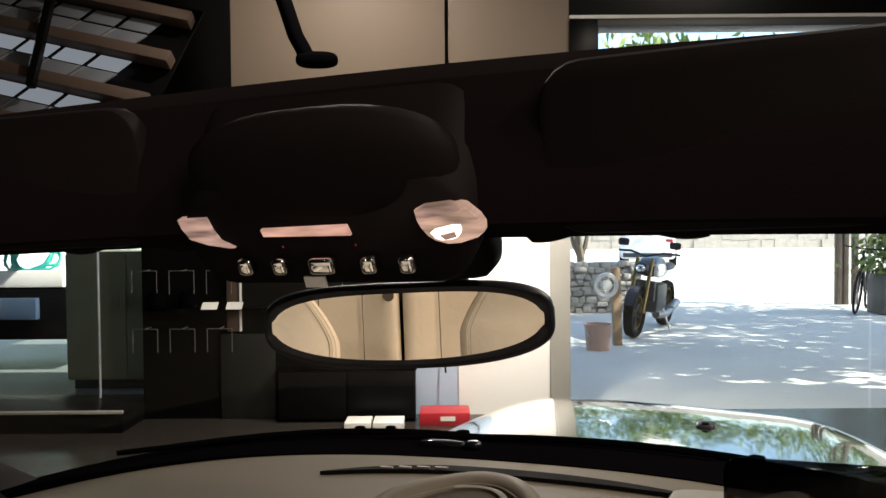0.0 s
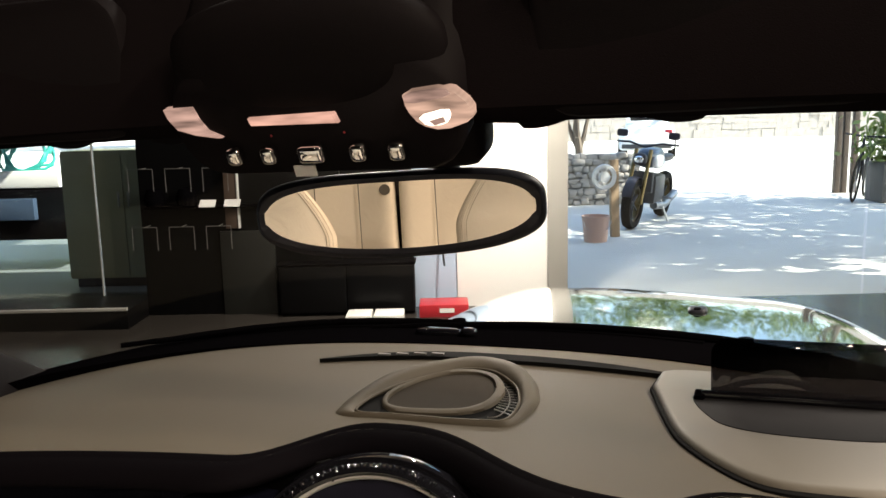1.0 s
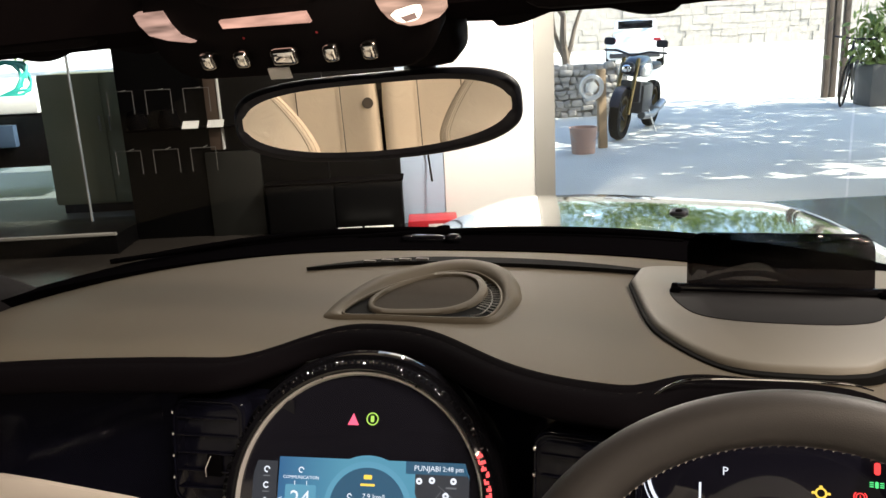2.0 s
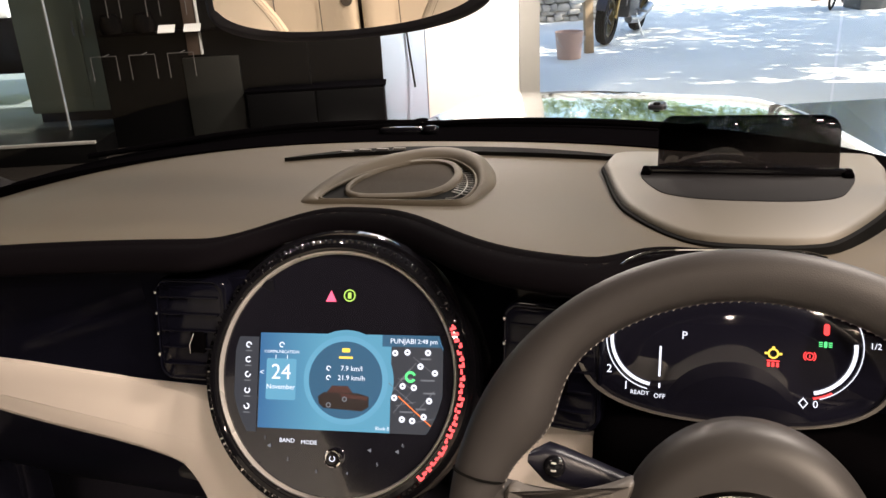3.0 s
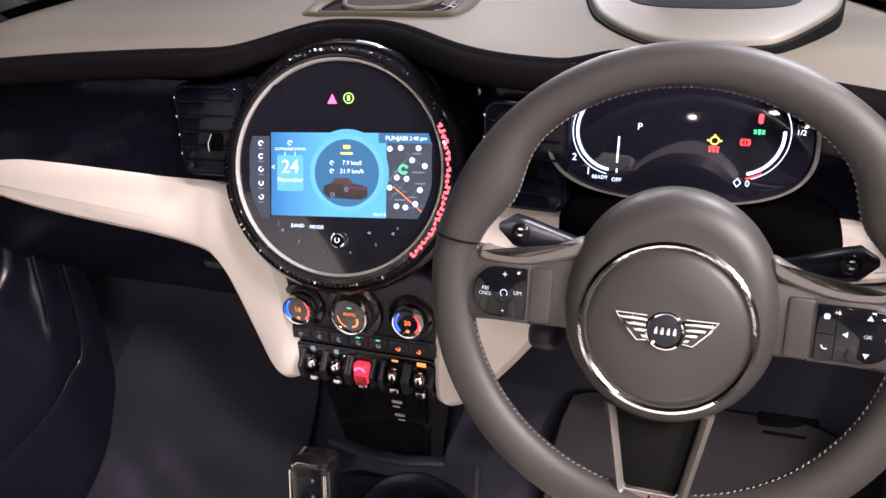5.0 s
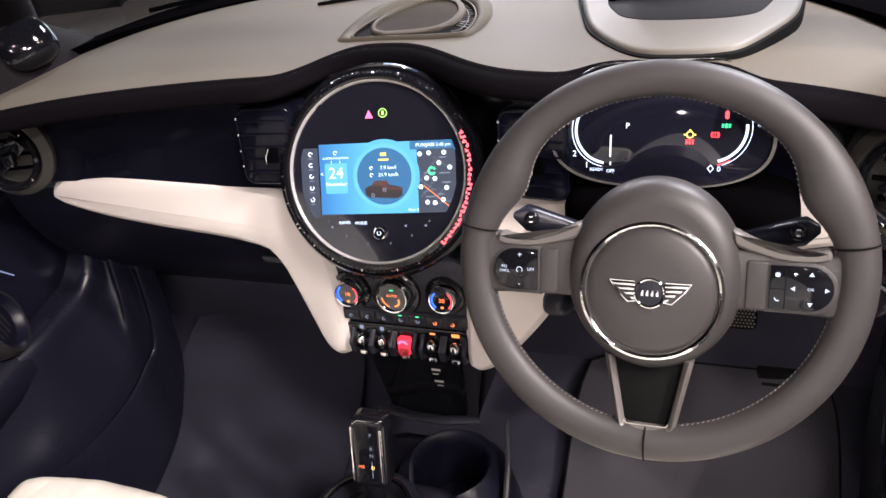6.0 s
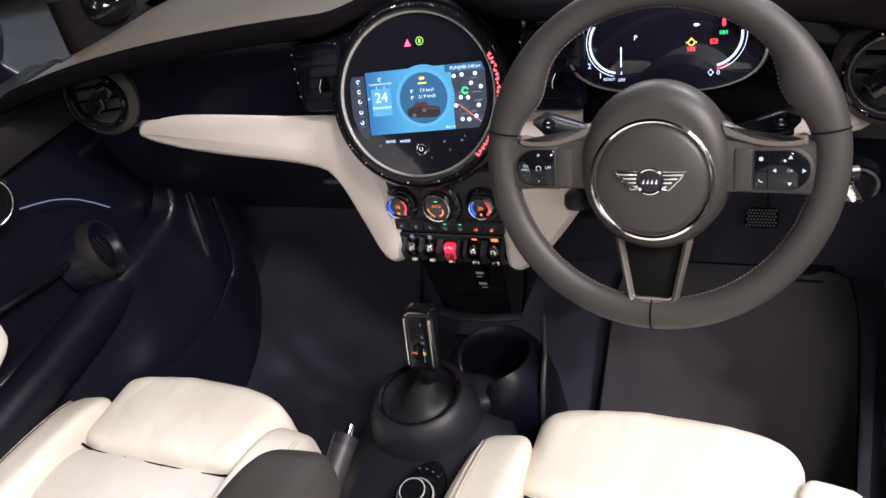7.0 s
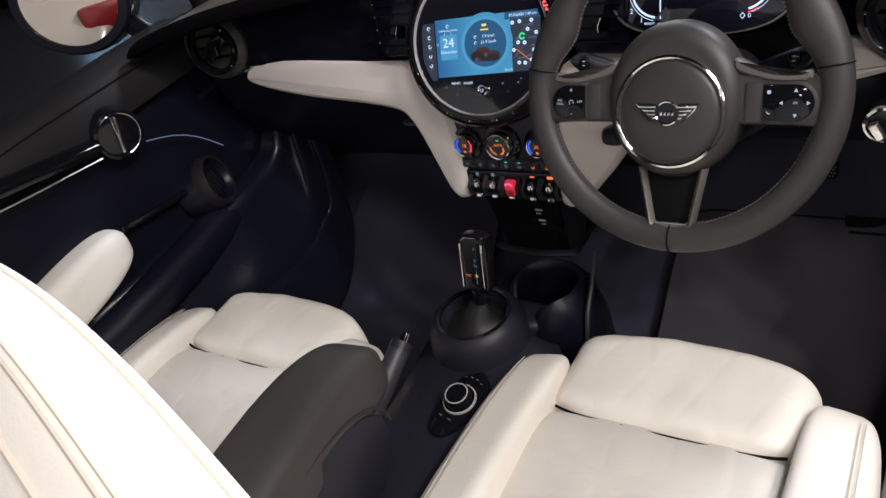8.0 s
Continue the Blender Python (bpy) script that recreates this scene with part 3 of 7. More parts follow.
def bicycle(m):
    ob = thing("bicycle", m, "dark bicycle leaning by the gate post", "bicycle")
    for y in (-0.52, 0.52):
        t = part("wheel", lathe(B(), [(0.31, -0.018), (0.335, 0), (0.31, 0.018), (0.30, 0)], 36, pose(0, y, 0.335, 0, 90, 0), close=True), RUBBER, ob)
        for k in range(9):
            part("spoke", tube(B(), [(0, y, 0.335), (0, y + 0.3 * math.cos(k * 0.698), 0.335 + 0.3 * math.sin(k * 0.698))], 0.003, 4), MSTEEL, t)
    for a, b in (((0, -0.52, 0.335), (0, -0.40, 0.95)), ((0, -0.41, 0.86), (0, 0.12, 0.30)), ((0, 0.12, 0.30), (0, 0.2, 0.88)), ((0, -0.41, 0.84), (0, 0.19, 0.82)), ((0, 0.12, 0.30), (0, 0.52, 0.335)), ((0, 0.52, 0.335), (0, 0.19, 0.80))):
        part("frame_tube", tube(B(), [a, b], 0.018, 8), PLAST, ob)
    part("saddle", pillow(B(), (0, 0.22, 0.92), (0.07, 0.13, 0.03)), PLAST, ob)
    part("handlebar", tube(B(), [(-0.28, -0.30, 0.99), (0, -0.42, 0.98), (0.28, -0.30, 0.99)], 0.014, 8), PLAST, ob)
    return ob


bicycle(ROOM @ pose(6.42, 12.35, -0.03, 0, 6, -36))
DWOOD = mat("dark_brown_wood", (0.055, 0.035, 0.024), 0.6, grain=50, bump=0.4, var=0.3)
for i, x in enumerate((6.58, 6.70, 6.86)):
    solid("gate_post", box(B(), (0, 0, 1.5), (0.09, 0.09, 3.0), 0.01), DWOOD, "tall brown gate post at the yard entrance", "post", "", ROOM @ pose(x, 13.4, -0.03), "gate posts")
pl = thing("planter", ROOM @ pose(6.75, 12.0, -0.03), "dark planter with leafy plants by the gate", "planter")
part("pot", box(B(), (0, 0, 0.3), (0.6, 0.5, 0.6), 0.03), GREYW, pl)


def leaves(bm, count, place, size, seed):
    rnd = random.Random(seed)
    for _ in range(count):
        c = Vector(place(rnd))
        m = Matrix.Translation(c) @ Euler((rnd.uniform(0, 6.3), rnd.uniform(0, 6.3), rnd.uniform(0, 6.3))).to_matrix().to_4x4()
        s = size * rnd.uniform(0.6, 1.4)
        bm.faces.new([bm.verts.new(m @ Vector(p)) for p in ((-s, 0, 0), (-0.2 * s, 0.35 * s, 0.06 * s), (s, 0, 0), (-0.2 * s, -0.35 * s, 0.06 * s))])
    return bm


part("foliage", leaves(B(), 500, lambda r: (r.gauss(0, 0.25), r.gauss(0, 0.22), 0.6 + abs(r.gauss(0.3, 0.3))), 0.09, 3), LEAF, pl, "loose green leaves")

wc = thing("parked_car", ROOM @ pose(6.9, 27.0, -0.03, 0, 0, -15), "white parked car", "car")


bm = B()
secs = []
for x, hw, z0, z1 in ((-1.95, 0.7, 0.4, 0.75), (-1.8, 0.84, 0.25, 0.95), (-0.9, 0.86, 0.2, 1.0), (0.6, 0.86, 0.2, 1.0), (1.7, 0.82, 0.25, 0.9), (1.95, 0.7, 0.4, 0.7)):
    secs.append([(x2, x, z) for x2, z in rrect(2 * hw, z1 - z0, 0.12, 0, (z0 + z1) / 2, 4)])
part("body", rings(bm, secs), CARW, wc)
bm = B()
secs = []
for x, hw, z1 in ((-1.5, 0.66, 1.02), (-0.9, 0.64, 1.42), (0.3, 0.64, 1.45), (1.0, 0.68, 1.02)):
    secs.append([(x2, x, z) for x2, z in rrect(2 * hw, z1 - 0.9, 0.05, 0, (0.9 + z1) / 2, 4)])
part("cabin", rings(bm, secs), CARW, wc)
part("rear_window", box(B(), (0, -1.28, 1.24), (1.05, 0.02, 0.32), 0.004, pose(0, 0, 0, 0, 0, 0)), GLOSS, wc)
part("bumper", box(B(), (0, -1.9, 0.38), (1.5, 0.12, 0.14), 0.03), PLASTG, wc)
for s in (-1, 1):
    part("tail_lamp", box(B(), (s * 0.66, -1.86, 0.8), (0.22, 0.12, 0.16), 0.03), REDM, wc)
    for y in (-1.2, 1.2):
        part("wheel", lathe(B(), [(0.001, -0.1), (0.30, -0.1), (0.32, 0), (0.30, 0.1), (0.001, 0.1)], 24, pose(s * 0.78, y, 0.32, 0, 90, 0)), RUBBER, wc)

# an unseen second car, added behind for the side mirror to reflect
copy_thing(wc, ROOM @ pose(-3.3, -2.6, 0.0, 0, 0, 150))

# low rubble wall by the motorcycle and the long wall across the street
def stone_wall(name, length, height, m, label, seed, size=0.22):
    rnd = random.Random(seed)
    ob = thing(name, m, label, "wall", kind="structure")
    part("core", box(B(), (length / 2, 0.2, height / 2), (length, 0.32, height), 0.01), STONE, ob)
    bm = B()
    z = 0.0
    while z < height:
        h = size * rnd.uniform(0.6, 1.0)
        x = 0.0
        while x < length:
            w = size * rnd.uniform(0.8, 2.0)
            at, half = (x + w / 2, 0.03 + rnd.uniform(-0.03, 0.03), z + h / 2 + rnd.uniform(-0.02, 0.02)), (w * 0.51, 0.07, h * 0.52)
            if size < 0.3:
                lump = [rnd.uniform(-0.25, 0.25) for _ in range(4)]
                part("stone", pillow(B(), at, half, 0.32, 0.32, 14, 8, lambda q, p: (q.x * (1 + lump[0] * p.z), q.y, q.z * (1 + lump[1] * p.x) + lump[2] * 0.03 * p.x)), STONE, ob)
            else:
                box(bm, at, (w * 0.985, 0.12, h * 0.975))
            x += w
        z += h
    if size < 0.3:
        bm.free()
    else:
        part("stonework", bm, STONE, ob)["kind"] = "stuff"
    return ob


stone_wall("rubble_wall", 1.9, 0.72, ROOM @ pose(1.05, 12.4, -0.03), "low grey rubble wall in the shade", 5, 0.11)
stone_wall("street_wall", 60, 3.4, ROOM @ pose(-14, 43, -0.03, 0, 0, 0), "long sunlit stone wall across the street", 6, 0.5)


def branches(bm, start, way, length, r, depth, rnd, tips):
    pts, p, d = [Vector(start)], Vector(start), Vector(way).normalized()
    for _ in range(4):
        d = (d + Vector((rnd.uniform(-0.25, 0.25), rnd.uniform(-0.25, 0.25), rnd.uniform(-0.05, 0.2)))).normalized()
        p = p + d * length / 4
        pts.append(p.copy())
    tube(bm, pts, lambda k: r * (1 - 0.5 * k), 7)
    if depth == 0:
        tips.append(p)
        return
    for _ in range(3):
        e = (d + Vector((rnd.uniform(-0.9, 0.9), rnd.uniform(-0.9, 0.9), rnd.uniform(-0.1, 0.6)))).normalized()
        branches(bm, pts[rnd.choice((2, 3, 4))], e, length * 0.72, r * 0.5, depth - 1, rnd, tips)


def tree(m, height, r, count, size, seed, spread):
    rnd = random.Random(seed)
    ob = thing("tree", m, "leafy tree with a brown trunk, some added unseen for dappled shade", "tree", "yard trees")
    bm, tips = B(), []
    branches(bm, (0, 0, 0), (0.05, 0, 1), height * 0.5, r, 3, rnd, tips)
    part("trunk", bm, BARK, ob)
    part("crown", leaves(B(), count, lambda q: Vector(q.choice(tips)) + Vector((q.gauss(0, spread), q.gauss(0, spread), q.gauss(0, spread * 0.8))), size, seed), LEAF, ob)
    return ob


tree(ROOM @ pose(2.35, 13.7, 0), 3.0, 0.09, 420, 0.07, 11, 0.32)
# the next two stand out of view, added to dapple the road with shade
tree(ROOM @ pose(7.4, 7.2, 0), 6.0, 0.17, 5200, 0.15, 12, 0.50)
tree(ROOM @ pose(9.6, 9.4, 0), 7.0, 0.2, 6000, 0.16, 15, 0.65)
tree(ROOM @ pose(12.6, 21.0, 0), 10.0, 0.28, 6000, 0.18, 17, 1.0)
tree(ROOM @ pose(-3.3, 11.0, 0), 5.0, 0.16, 3500, 0.12, 14, 0.5)
# the wooded slope behind the street wall
rnd = random.Random(21)
bm = B()
crowns = [(rnd.uniform(-30, 55), rnd.uniform(46, 56), rnd.uniform(4.5, 11), rnd.uniform(1.8, 3.4)) for _ in range(80)]
leaves(bm, 15000, lambda q: (lambda k: (k[0] + q.gauss(0, k[3] * 0.6), k[1] + q.gauss(0, k[3] * 0.5), max(1.0, k[2] + q.gauss(0, k[3] * 0.6))))(q.choice(crowns)), 0.42, 22)
solid("far_woods", bm, LEAF, "sunlit leafy woods behind the street wall", "trees", "stuff", ROOM)

# ---- the car's shell ----
BEFORE_CAR = set(scene.objects)



def ws_base(x):
    """How far ahead the foot of the windscreen runs, across the car."""
    k = min(1.0, abs(x) / 0.74) ** 2.3
    return 0.60 + 0.705 * max(0.0, 1 - k) ** (1 / 2.3)


car = thing("convertible_car", pose(0, 0, 0), "dark green convertible car with its roof open", "car")


def hood_f(u, v):
    x = -0.78 + 1.56 * u
    y = ws_base(x * 0.86) + 0.05 + (0.80 - 0.2 * (x / 0.78) ** 2) * v
    k = min(1.0, max(0.0, (-x - 0.09) / 0.32))
    z = 1.020 - 0.012 * v - 0.11 * v ** 4 - 0.17 * abs(x / 0.78) ** 3 - 0.085 * k * k * (3 - 2 * k) + 0.02 * math.exp(-((x - 0.42) / 0.12) ** 2)
    return (x, y, z)


part("hood", sheet(B(), hood_f, 40, 24, (0, 0, -0.02)), PAINT, car, "glossy dark hood reflecting trees")
part("cowl", sheet(B(), lambda u, v: (lambda x: (x, ws_base(x) - 0.10 + 0.16 * v, 1.054 - 0.010 * v - 0.025 * (x / 0.66) ** 4))(-0.66 + 1.32 * u), 48, 4, (0, 0, -0.03)), COWLM, car, "black plastic cowl at the foot of the glass")
HY, HZ = 0.838, 1.408


def header_y(x):
    return HY - 0.05 * (x / 0.6) ** 2


secs = []
prof = [(-0.075, -0.057), (-0.05, -0.067), (0.03, -0.065), (0.06, -0.03), (0.055, 0.03), (0.03, 0.062), (-0.03, 0.066), (-0.06, 0.049), (-0.078, 0.0)]
for i in range(25):
    x = -0.60 + 1.2 * i / 24
    secs.append([(x, header_y(x) + a, HZ - 0.012 * (x / 0.6) ** 2 + (b if b < 0.02 else b * (1 - (0.24 if x > 0 else 0.1) * (x / 0.6) ** 2))) for a, b in prof])
part("header_rail", rings(B(), secs), HEADR, car, "black lined header above the windscreen")
for s in (-1, 1):
    bm = B()
    P0, P1 = Vector((s * 0.60, header_y(0.6), HZ - 0.03)), Vector((s * 0.69, 0.95, 0.98))
    tube(bm, [P0.lerp(P1, k / 10) + Vector((0, 0.05 * math.sin(math.pi * k / 10), 0)) for k in range(11)], 0.045, 12)
    part("a_pillar", bm, HEADL, car)


def glass_f(u, v):
    x = -0.64 + 1.28 * u
    a, b = Vector((x, ws_base(x) - 0.02, 1.03)), Vector((x * 0.93, header_y(x * 0.93) + 0.06, HZ - 0.04))
    p = a.lerp(b, v)
    return p + Vector((0, 0.04, 0.02)) * math.sin(math.pi * v)


ws = part("windscreen", sheet(B(), glass_f, 32, 12), CLEAR, car, "clear curved windscreen")
ws.visible_shadow = False


def frit_f(u, v):
    x = -0.60 + 1.2 * u
    p0 = Vector(glass_f(u, 1.0)) - Vector((0, 0.012, 0.002))
    drop = 0.026 + 0.006 * math.sin(x * 52 + 1.0) * (1 if abs(x) > 0.12 else 0.2) * (1 if x < 0.27 else 0.15)
    return p0 + Vector((0, 0.25, -1)) * drop * v


part("tint_band", sheet(B(), frit_f, 260, 2, (0, 0.004, 0)), HEADL, car, "black wavy band along the top of the glass")
for s in (-1, 1):
    bm = B()
    prism(bm, rrect(0.40, 0.115, 0.03), 0, 0.018, 0.006)
    bm.transform(facing(s * 0.365, HY - 0.075, HZ - 0.008, -8, s * -3))
    part("sun_visor", bm, HEADL, car, "black sun visor folded up")

part("floor_pan", sheet(B(), lambda u, v: (-0.70 + 1.4 * u, -1.0 + 2.05 * v, 0.26 + 0.22 * max(0, (v - 0.82) / 0.18) ** 1.5), 8, 40, (0, 0, -0.03)), CARPET, car, "dark carpeted floor")
part("firewall", sheet(B(), lambda u, v: (-0.70 + 1.4 * u, 1.02 + 0.02 * v, 0.42 + 0.48 * v), 4, 4, (0, 0.03, 0)), CARPET, car)
part("rear_bulkhead", box(B(), (0, -1.02, 0.62), (1.40, 0.06, 0.78), 0.02), HEADL, car)
for s in (-1, 1):
    part("kick_panel", box(B(), (s * 0.72, 0.93, 0.56), (0.06, 0.36, 0.62), 0.02), PLAST, car)
part("rear_deck", box(B(), (0, -1.25, 0.99), (1.44, 0.50, 0.10), 0.04), HEADL, car, "folded dark roof cover behind the seats")
def along(pts, n=36):
    """A smooth open curve through points, evenly stepped."""
    P = [Vector(p) for p in pts]
    P = [2 * P[0] - P[1]] + P + [2 * P[-1] - P[-2]]
    out, m = [], len(P) - 3
    for i in range(n + 1):
        k = min(m - 1, int(i * m / n))
        t = i * m / n - k
        a, b, c, d = P[k:k + 4]
        out.append(0.5 * (2 * b + (c - a) * t + (2 * a - 5 * b + 4 * c - d) * t ** 2 + (3 * b - a - 3 * c + d) * t ** 3))
    return out


STEPS = (
    (0.660, ((0.870, 0.86), (0.862, 0.74), (0.832, 0.690), (0.775, 0.672), (0.690, 0.664), (0.520, 0.66), (0.15, 0.65), (-0.20, 0.65))),
    (0.615, ((0.862, 0.85), (0.850, 0.72), (0.818, 0.678), (0.765, 0.666), (0.690, 0.660), (0.520, 0.655), (0.15, 0.64), (-0.20, 0.64))),
    (0.603, ((0.885, 0.84), (0.868, 0.68), (0.815, 0.634), (0.745, 0.612), (0.660, 0.602), (0.520, 0.600), (0.15, 0.58), (-0.20, 0.58))),
    (0.590, ((0.880, 0.83), (0.862, 0.65), (0.815, 0.590), (0.745, 0.562), (0.650, 0.556), (0.510, 0.555), (0.15, 0.54), (-0.20, 0.54))),
    (0.575, ((0.870, 0.80), (0.842, 0.59), (0.808, 0.532), (0.750, 0.505), (0.620, 0.505), (0.500, 0.505), (0.15, 0.49), (-0.20, 0.49))),
    (0.566, ((0.892, 0.80), (0.876, 0.545), (0.836, 0.488), (0.752, 0.458), (0.630, 0.456), (0.500, 0.456), (0.15, 0.45), (-0.20, 0.45))),
    (0.550, ((0.895, 0.80), (0.866, 0.555), (0.815, 0.505), (0.744, 0.480), (0.635, 0.480), (0.500, 0.478), (0.15, 0.46), (-0.20, 0.46))),
    (0.540, ((0.915, 0.78), (0.900, 0.50), (0.860, 0.400), (0.790, 0.330), (0.650, 0.290), (0.500, 0.285), (0.15, 0.28), (-0.20, 0.28))),
)
for s in (-1, 1):
    rows = [along([(s * (x + 0.075 * min(1.0, max(0.0, (0.57 - y) / 0.14))) + 0.035 * (s + 1), y, z) for y, z in pts], 48) for x, pts in STEPS]
    cross = [along([r[i] for r in rows], 42) for i in range(49)]
    part("sill", rings(B(), cross, closed=False), SILLM, car, "black moulded door sill with rounded ridges", 80)
    part("rear_side", box(B(), (s * 0.77, -0.85, 0.60), (0.10, 1.1, 0.72), 0.04), PLAST, car)

# mats and pedals
# driver's mat: light from the open door is put into a warmer colour
MATM = mat("door_lit_mat_carpet", (0.046, 0.043, 0.052), 0.95, grain=900, bump=0.9, var=0.30, patch=9, depth=0.003)
def floor_z(y):
    return 0.26 + 0.22 * max(0.0, ((y + 1.0) / 2.05 - 0.82) / 0.18) ** 1.5


for s in (-1, 1):
    def mat_f(u, v):
        y = 0.42 + 0.60 * v
        return (s * 0.39 + (u - 0.5) * 0.40 * (1 - 0.10 * (2 * v - 1) ** 8), y - 0.02 * (2 * u - 1) ** 8, floor_z(y) + 0.018)
    ob = solid("floor_mat", sheet(B(), mat_f, 24, 24, (0, 0, -0.014)), MATM if s > 0 else CARPET, "dark carpet floor mat in the footwell", "floor mat")
    loop = [(0, k / 20) for k in range(20)] + [(k / 20, 1) for k in range(20)] + [(1, 1 - k / 20) for k in range(20)] + [(1 - k / 20, 0) for k in range(20)]
    if s > 0:
        part("binding", tube(B(), [mat_f(u, v) for u, v in loop], 0.0018, 6, closed=True), RUBBER, ob)
ped = thing("pedal_set", pose(0.436, 1.0, 0.588), "brake pedal with a dotted metal pad below the steering wheel", "pedal")
bm = B()
prism(bm, rrect(0.050, 0.033, 0.009), 0, 0.008, 0.003)
PF = facing(0, 0, 0, 35)
bm.transform(PF)
p = part("pad", bm, RUBBER, ped, "dotted metal pad")
for a in range(9):
    for b in range(6):
        part("stud", lathe(B(), [(0.0020, 0.006), (0.0018, 0.0092), (0.0003, 0.0094)], 6, PF @ pose((a - 4) * 0.0050 + 0.0025 * (b % 2) - 0.0014, (b - 2.5) * 0.0048, 0)), PIPE, p)
part("arm", tube(B(), [(0, 0.01, 0.0), (0, 0.06, 0.16)], 0.009, 8), PLAST, ped)
gas = thing("accelerator_pedal", pose(0.508, 0.972, 0.412), "black floor-hinged accelerator pedal", "pedal")
bm = B()
prism(bm, rrect(0.082, 0.16, 0.012, 0, 0.08), -0.012, 0.004, 0.004)
bm.transform(facing(0, 0, 0, 40))
p = part("plate", bm, RUBBER, gas)
for k in range(5):
    part("rib", box(B(), (0, 0.03 + 0.025 * k, 0.005), (0.064, 0.005, 0.004), 0.001, facing(0, 0, 0, 40)), RUBBER, p)
part("hinge_bar", tube(B(), [(-0.040, -0.006, 0.0), (0.040, -0.006, 0.0)], 0.005, 8), PLASTG, gas)
part("hinge_foot", box(B(), (0, 0.012, -0.055), (0.070, 0.030, 0.110), 0.008), RUBBER, gas)
# ---- the dashboard ----
W0 = pose(0, 0, 0)
E_WHITE = mat("display_white", (0.85, 0.9, 1.0), emit=0.6)
E_DIM = mat("button_print", (0.80, 0.80, 0.80), emit=0.36)
E_RED = mat("display_red", (1.0, 0.05, 0.05), emit=0.9)
E_RED2 = mat("ring_red_glow", (1.0, 0.10, 0.10), emit=0.8)
E_PINK = mat("hazard_pink", (1.0, 0.12, 0.22), emit=0.8)
E_GREEN = mat("display_green", (0.10, 0.85, 0.25), emit=0.6)
E_LIME = mat("display_lime", (0.45, 0.75, 0.12), emit=0.6)
E_YEL = mat("display_yellow", (0.9, 0.6, 0.08), emit=0.7)
E_ORG = mat("display_orange", (1.0, 0.22, 0.04), emit=0.6)
E_BLUE = mat("screen_blue", (0.10, 0.30, 0.50), emit=0.36)
_nt = E_BLUE.node_tree
_tc, _sx, _mr, _mx = [_nt.nodes.new(k) for k in ("ShaderNodeTexCoord", "ShaderNodeSeparateXYZ", "ShaderNodeMapRange", "ShaderNodeMix")]
_mx.data_type = "RGBA"
_mr.inputs["From Min"].default_value, _mr.inputs["From Max"].default_value = -0.085, -0.015
_mx.inputs[6].default_value, _mx.inputs[7].default_value = (0.035, 0.17, 0.40, 1), (0.13, 0.46, 0.66, 1)
_nt.links.new(_tc.outputs["Object"], _sx.inputs[0])
_nt.links.new(_sx.outputs["X"], _mr.inputs["Value"])
_nt.links.new(_mr.outputs[0], _mx.inputs[0])
_nt.links.new(_mx.outputs[2], _nt.nodes["Principled BSDF"].inputs["Emission Color"])
E_CYAN = mat("screen_light_blue", (0.16, 0.50, 0.72), emit=0.37)
E_TEALD = mat("screen_slate", (0.035, 0.15, 0.27), emit=0.36)
E_MAP = mat("screen_map_dark", (0.025, 0.030, 0.040), emit=0.6)
E_MAPG = mat("screen_map_road", (0.16, 0.17, 0.19), emit=0.5)
E_DBLUE = mat("knob_blue", (0.05, 0.15, 0.9), emit=0.6)
E_CAR = mat("screen_car_dark", (0.020, 0.012, 0.011), emit=0.5)
E_CARR = mat("screen_car_red", (0.070, 0.026, 0.022), emit=0.5)
FACE = mat("display_cover", (0.010, 0.010, 0.016), 0.10, bump=0.0, coat=1.0)
FACE2 = mat("instrument_face", (0.009, 0.009, 0.017), 0.05, bump=0.0, coat=0.3)


def lip_y(x):
    """How far ahead the front edge of the pad runs; it swells round the central display."""
    k = (abs(x) / 0.086) ** 4.2 if x < 0 else (x / 0.121) ** 2.2
    side = 0.25 * max(0.0, -x - 0.10) ** 1.3 if x < 0 else 0.25 * max(0.0, x - 0.40) ** 1.3 - 0.036 * math.exp(-((x - 0.340) / 0.085) ** 6)
    return 0.786 - side + 0.102 * math.exp(-min(k, 60))


def top_z(x, w):
    return 1.060 - 0.030 * (abs(x) / 0.6) ** 4 - 0.008 * w


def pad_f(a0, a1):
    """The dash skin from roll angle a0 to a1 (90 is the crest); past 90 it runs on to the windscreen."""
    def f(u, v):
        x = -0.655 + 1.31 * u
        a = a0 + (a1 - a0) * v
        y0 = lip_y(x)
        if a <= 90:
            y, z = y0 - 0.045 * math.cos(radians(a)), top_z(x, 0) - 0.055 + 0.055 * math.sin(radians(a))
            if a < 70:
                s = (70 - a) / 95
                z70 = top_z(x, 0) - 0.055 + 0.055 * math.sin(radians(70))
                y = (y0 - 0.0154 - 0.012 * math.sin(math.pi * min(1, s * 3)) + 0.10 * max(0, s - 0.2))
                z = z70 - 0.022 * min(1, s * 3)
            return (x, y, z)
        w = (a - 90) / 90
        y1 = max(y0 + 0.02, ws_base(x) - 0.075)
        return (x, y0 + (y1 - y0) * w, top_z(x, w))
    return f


dash = thing("dashboard", W0, "taupe leather dashboard with black gloss face and cream trim", "dashboard")
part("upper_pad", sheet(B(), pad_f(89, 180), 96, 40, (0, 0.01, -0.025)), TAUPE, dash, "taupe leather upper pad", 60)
# darker leather, with the shade of the down-turned edge put into its colour
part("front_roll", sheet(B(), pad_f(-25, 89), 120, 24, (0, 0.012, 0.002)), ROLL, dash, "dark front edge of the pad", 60)


